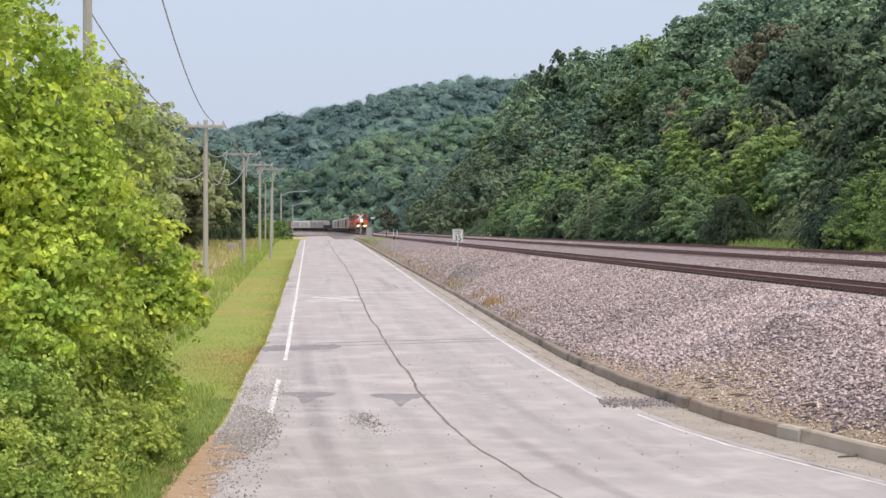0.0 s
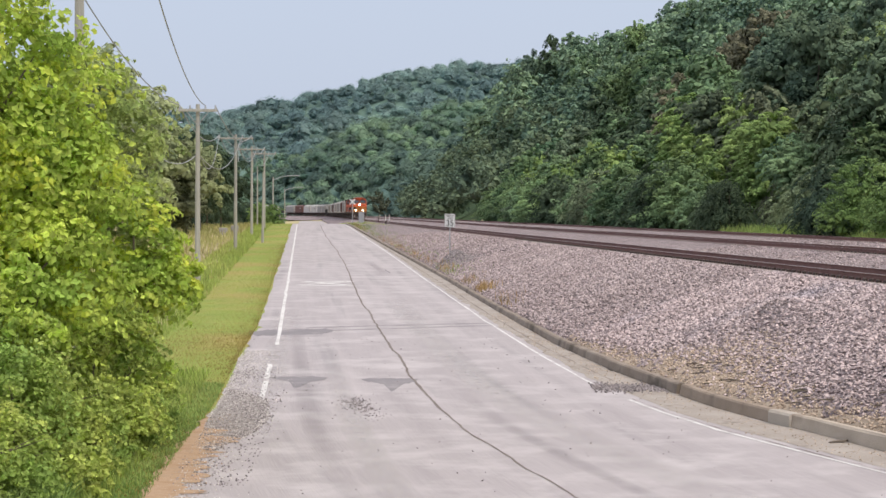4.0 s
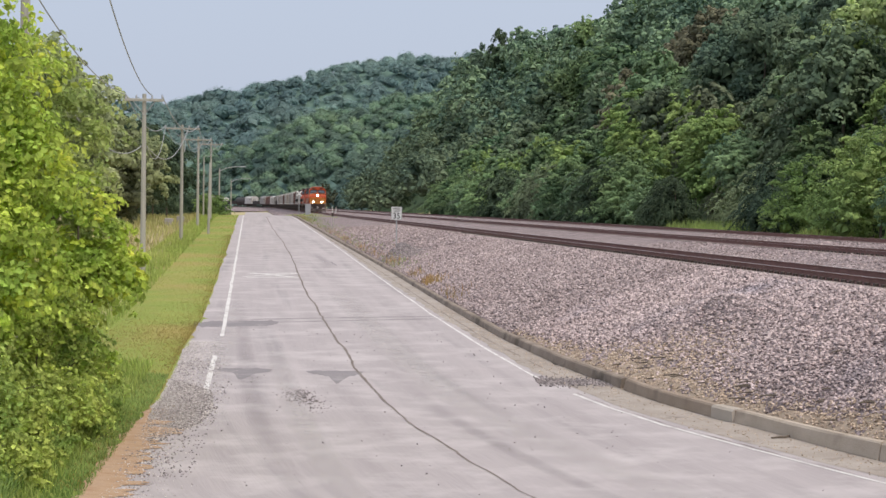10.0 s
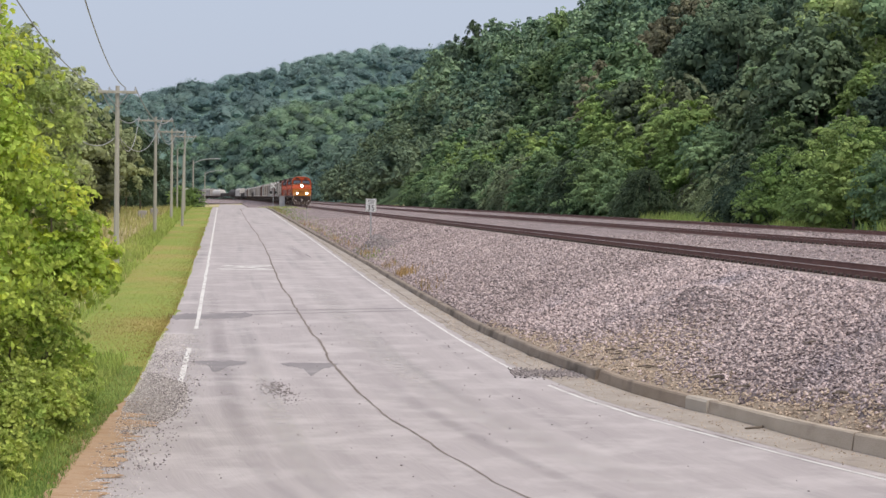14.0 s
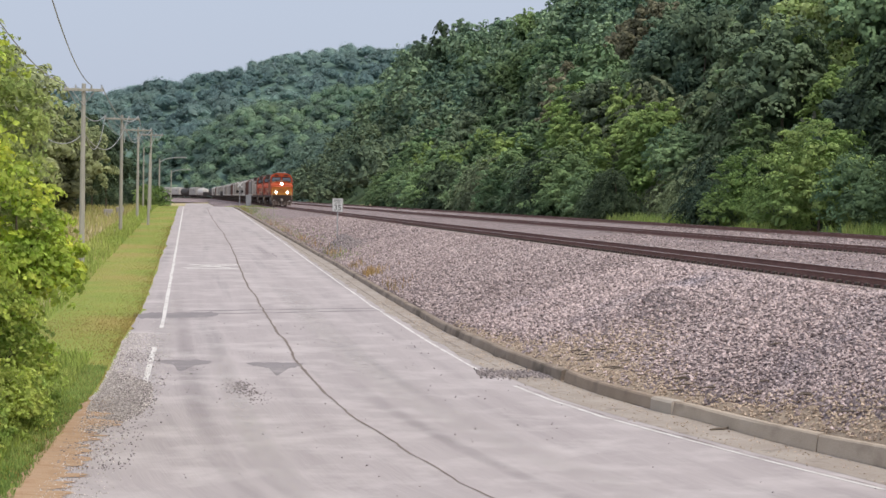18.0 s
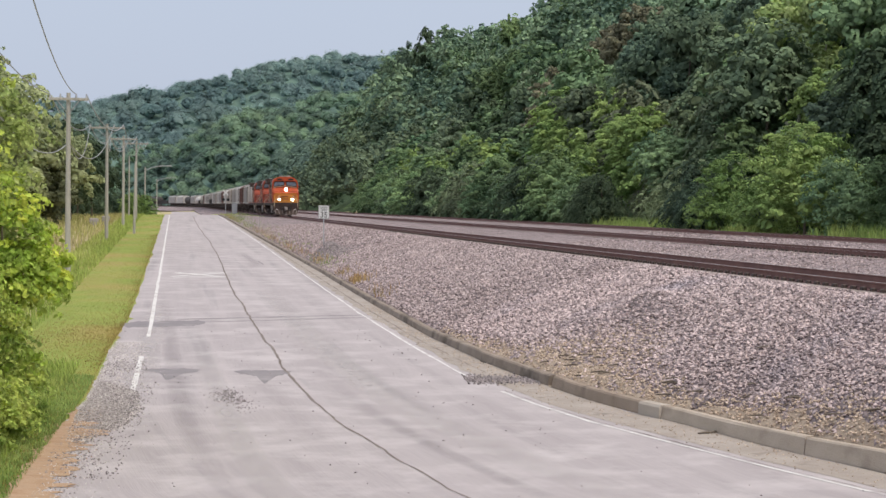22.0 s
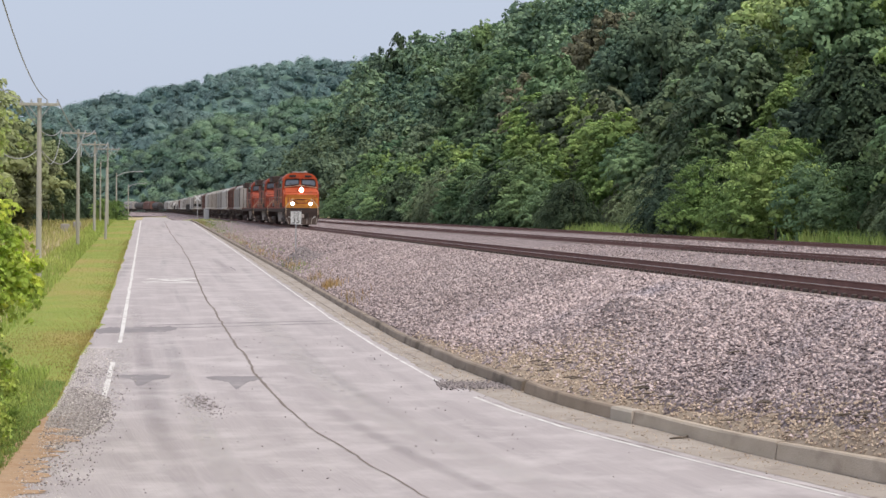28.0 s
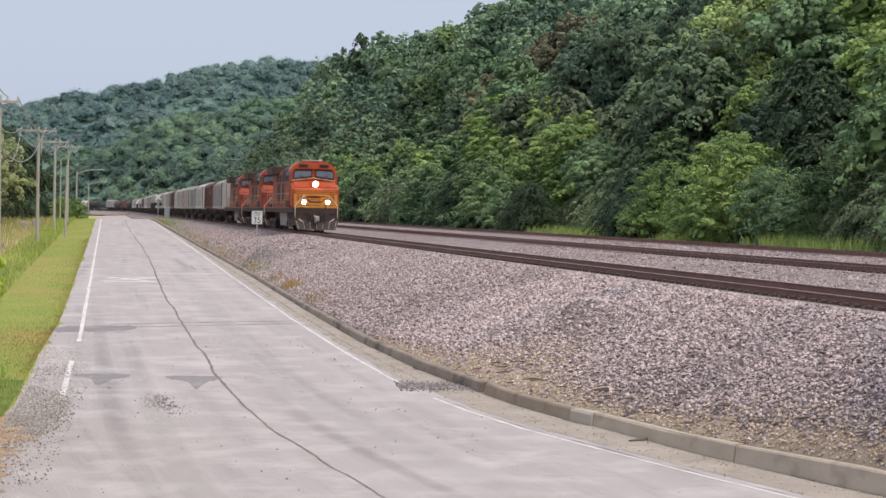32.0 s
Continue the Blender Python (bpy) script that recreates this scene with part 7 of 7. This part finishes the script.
bed_stones("ballast_stones", 401, 38000, 22, 48, 0.071, M["stone"], "loose pinkish ballast stones", 1.0, grow=1.35, keep=lambda x, y, r: (r.uniform(0, 1, len(x)) > 0.6 * grey_zone(x, y)) & (r.uniform(0, 1, len(x)) > 0.9 * tan_zone(x, y)))
bed_stones("ballast_stones", 402, 34000, 48, 90, 0.088, M["stone_off"], "loose pinkish ballast stones", 1.0)
bed_stones("ballast_stones", 405, 12000, 90, 150, 0.1, M["stone_off"], "loose pinkish ballast stones", 1.0)
bed_stones("ballast_stones", 403, 40000, 23, 48, 0.06, M["stone_tan"], "tan stones washed down to the kerb", 1.0,
           keep=lambda x, y, r: r.uniform(0, 1, len(x)) < 0.9 * tan_zone(x, y))
bed_stones("fine_gravel", 404, 40000, 28, 46, 0.04, M["stone_grey"], "heap of fine blue-grey gravel", 1.0, keep=lambda x, y, r: r.uniform(0, 1, len(x)) < 0.6 * grey_zone(x, y))

rng = np.random.default_rng(97)
hx, hy = rng.normal(1.0, 0.5, 5000), rng.normal(91.0, 1.5, 5000)
ok = hx > KERB(hy) + 0.3
hx, hy = hx[ok], hy[ok]
hv, hf = pebbles(rng, np.stack([hx, hy, bed_z(hx, hy) + 0.03], -1), 0.1 * rng.uniform(0.6, 1.4, len(hx)))
tagged(under(new("fine_gravel", quick_mesh("fine_gravel", hv, hf, M["stone_grey"])), ballast), "small grey gravel heap by the sign", kind="stuff")


def between_tracks(name, seed, count, s0, s1, d0, d1, size):
    rng = np.random.default_rng(seed)
    s, d = rng.uniform(s0, s1, count), rng.uniform(d0, d1, count)
    x, y = 14.3 - math.sin(HEAD) * s + d * math.cos(HEAD), math.cos(HEAD) * s + d * math.sin(HEAD)
    sz = size * rng.uniform(0.55, 1.4, count)
    v, f = pebbles(rng, np.stack([x, y, bed_z(x, y) + sz * 0.12], -1), sz)
    return tagged(under(new(name, quick_mesh(name, v, f, M["stone_off"])), ballast), "loose pinkish ballast stones", kind="stuff")


between_tracks("ballast_stones", 411, 8000, 34, 90, 1.5, 8.2, 0.095)
between_tracks("ballast_stones", 412, 5000, 55, 120, 11.0, 18.4, 0.12)


def twigs(seed, count):
    """Dead sticks and bark washed down among the stones by the kerb."""
    rng = np.random.default_rng(seed)
    bm = bmesh.new()
    for _ in range(count):
        yy = rng.uniform(25, 38)
        x = float(KERB(yy)) + 0.3 + abs(rng.normal(0, 0.5))
        z = float(bed_z(x, yy)) + 0.05
        a, half = rng.uniform(-0.5, 0.5), rng.uniform(0.08, 0.24)
        dx, dy = math.cos(a) * half, math.sin(a) * half
        bend = rng.uniform(-0.05, 0.05)
        rod(bm, (x - dx, yy - dy, z), (x, yy + bend, z + 0.02), 0.012, 0.016, 5)
        rod(bm, (x, yy + bend, z + 0.02), (x + dx, yy + dy, z), 0.016, 0.007, 5)
    return tagged(part("twigs", bm, M["bark"], ballast, "dark dead twigs among the stones"), kind="stuff")


twigs(430, 34)
bm = bmesh.new()
for a, b, r0, r1 in (((6.57, 29.47), (6.78, 29.54), 0.012, 0.02), ((6.78, 29.54), (6.92, 29.66), 0.02, 0.022), ((6.78, 29.54), (6.9, 29.5), 0.012, 0.006)):
    rod(bm, (*a, float(road_z(a[1])) + 0.02), (*b, float(road_z(b[1])) + 0.025), r0, r1, 6)
stick = new("fallen_stick")
part("stem", bm, M["bark"], stick)
tagged(stick, "dark fallen stick lying in the gutter", "stick")


def litter(name, seed, x, y, size, mat, label):
    """Small stones lying on the road."""
    rng = np.random.default_rng(seed)
    sz = size * rng.uniform(0.5, 1.5, len(x))
    v, f = pebbles(rng, np.stack([x, y, road_z(y) + sz * 0.2], -1), sz)
    return tagged(under(new(name, quick_mesh(name, v, f, mat)), road), label, kind="stuff")


rng = np.random.default_rng(95)
# washed out through the gap in the kerb
litter("washed_gravel", 421, rng.uniform(3.35, 4.9, 1500), rng.normal(37.6, 0.35, 1500), 0.05, M["stone_grey"], "grey gravel washed over the gutter")
y_ = rng.uniform(22, 60, 1600)
litter("gutter_gravel", 422, RIGHT_LINE(y_) + (KERB(y_) - RIGHT_LINE(y_)) * rng.uniform(0.05, 1, 1600) ** 0.6, y_, 0.03, M["stone_tan"], "loose grit in the gutter")
y_ = rng.uniform(22, 46, 7000)
litter("edge_gravel", 423, LEFT_EDGE(y_) + np.abs(rng.normal(0, 0.45, 7000)), y_, 0.024, M["stone_pale"], "pale loose gravel along the road's edge")
FILM = lane([(26, -3.7), (29, -3.55), (30.5, -3.25), (32.5, -3.2), (35.3, -3.48), (36.7, -4.1), (38, -4.5)])
film_rows = []
for yy in np.arange(29.2, 37.0, 0.15):
    a, b = float(LEFT_EDGE(yy)) + 0.06 + (0.32 if yy < 31 else 0.0), float(FILM(yy)) + 0.06 * rng.normal()
    film_rows.append([(a + (max(b, a + 0.05) - a) * u, yy, float(road_z(yy)) + 0.0075) for u in np.linspace(0, 1, 5)])
tagged(under(new("gravel_film", grid_mesh("gravel_film", film_rows, M["gravel_film"])), road), "fine grey-brown gravel spread at the road's edge")
y_ = rng.uniform(28.4, 37, 5200)
x_ = LEFT_EDGE(y_) + 0.05 + (FILM(y_) - LEFT_EDGE(y_)) * (1.15 - 0.9 * np.abs(rng.normal(0, 0.5, 5200)))
litter("edge_gravel", 426, x_[:1700], y_[:1700], 0.03, M["stone_grey"], "dark gravel at the road's edge")
litter("edge_gravel", 428, x_[1700:], y_[1700:], 0.022, M["stone_pale"], "pale gravel at the road's edge")
y_ = np.concatenate([rng.uniform(25, 37, 900), rng.normal(39.6, 1.0, 260)])
x_ = LEFT_EDGE(y_) + 0.1 + rng.uniform(0, 1, 1160) ** 1.5 * np.where(y_ > 37, 0.9, 1.15)
litter("edge_gravel", 429, x_, y_, 0.032, M["stone_grey"], "dark coarse gravel scattered at the road's edge")
# soil washed out over the road in thin tongues
for k in range(24):
    yy = 22.5 + 8.6 * (k + rng.uniform(-0.4, 0.4)) / 24
    flat_patch("soil_tongue", float(LEFT_EDGE(yy)) + rng.uniform(0.12, 0.34), yy, rng.uniform(0.22, 0.55), rng.uniform(0.1, 0.26), M["soil"], 0.0095 + 0.0004 * (k % 3), 500 + k, points=18).parent = soil
y_ = rng.uniform(22, 33, 1500)
litter("soil_crumbs", 427, LEFT_EDGE(y_) + rng.normal(0.22, 0.2, 1500), y_, 0.02, M["soil"], "crumbs of brown soil")
u_ = rng.beta(1.1, 2.2, 440)
litter("road_debris", 424, -1.68 + 0.7 * u_ + rng.normal(0, 0.13, 440), 35.3 - 2.9 * u_ + rng.normal(0, 0.45, 440), 0.026, M["stone_grey"], "dark scattered grit on the road")
y_ = rng.uniform(22, 50, 220)
litter("road_debris", 425, rng.uniform(0, 1, 220) * (RIGHT_LINE(y_) - LEFT_EDGE(y_)) + LEFT_EDGE(y_), y_, 0.03, M["stone_grey"], "dark scattered grit on the road")


# ---- what moves ----
def motions():
    times = [0, 0.25] + list(range(1, 32)) + [31.75, 32]
    for ob, behind in train:
        walk(ob, [(t, vehicle_pose(behind, t)) for t in times])


motions()
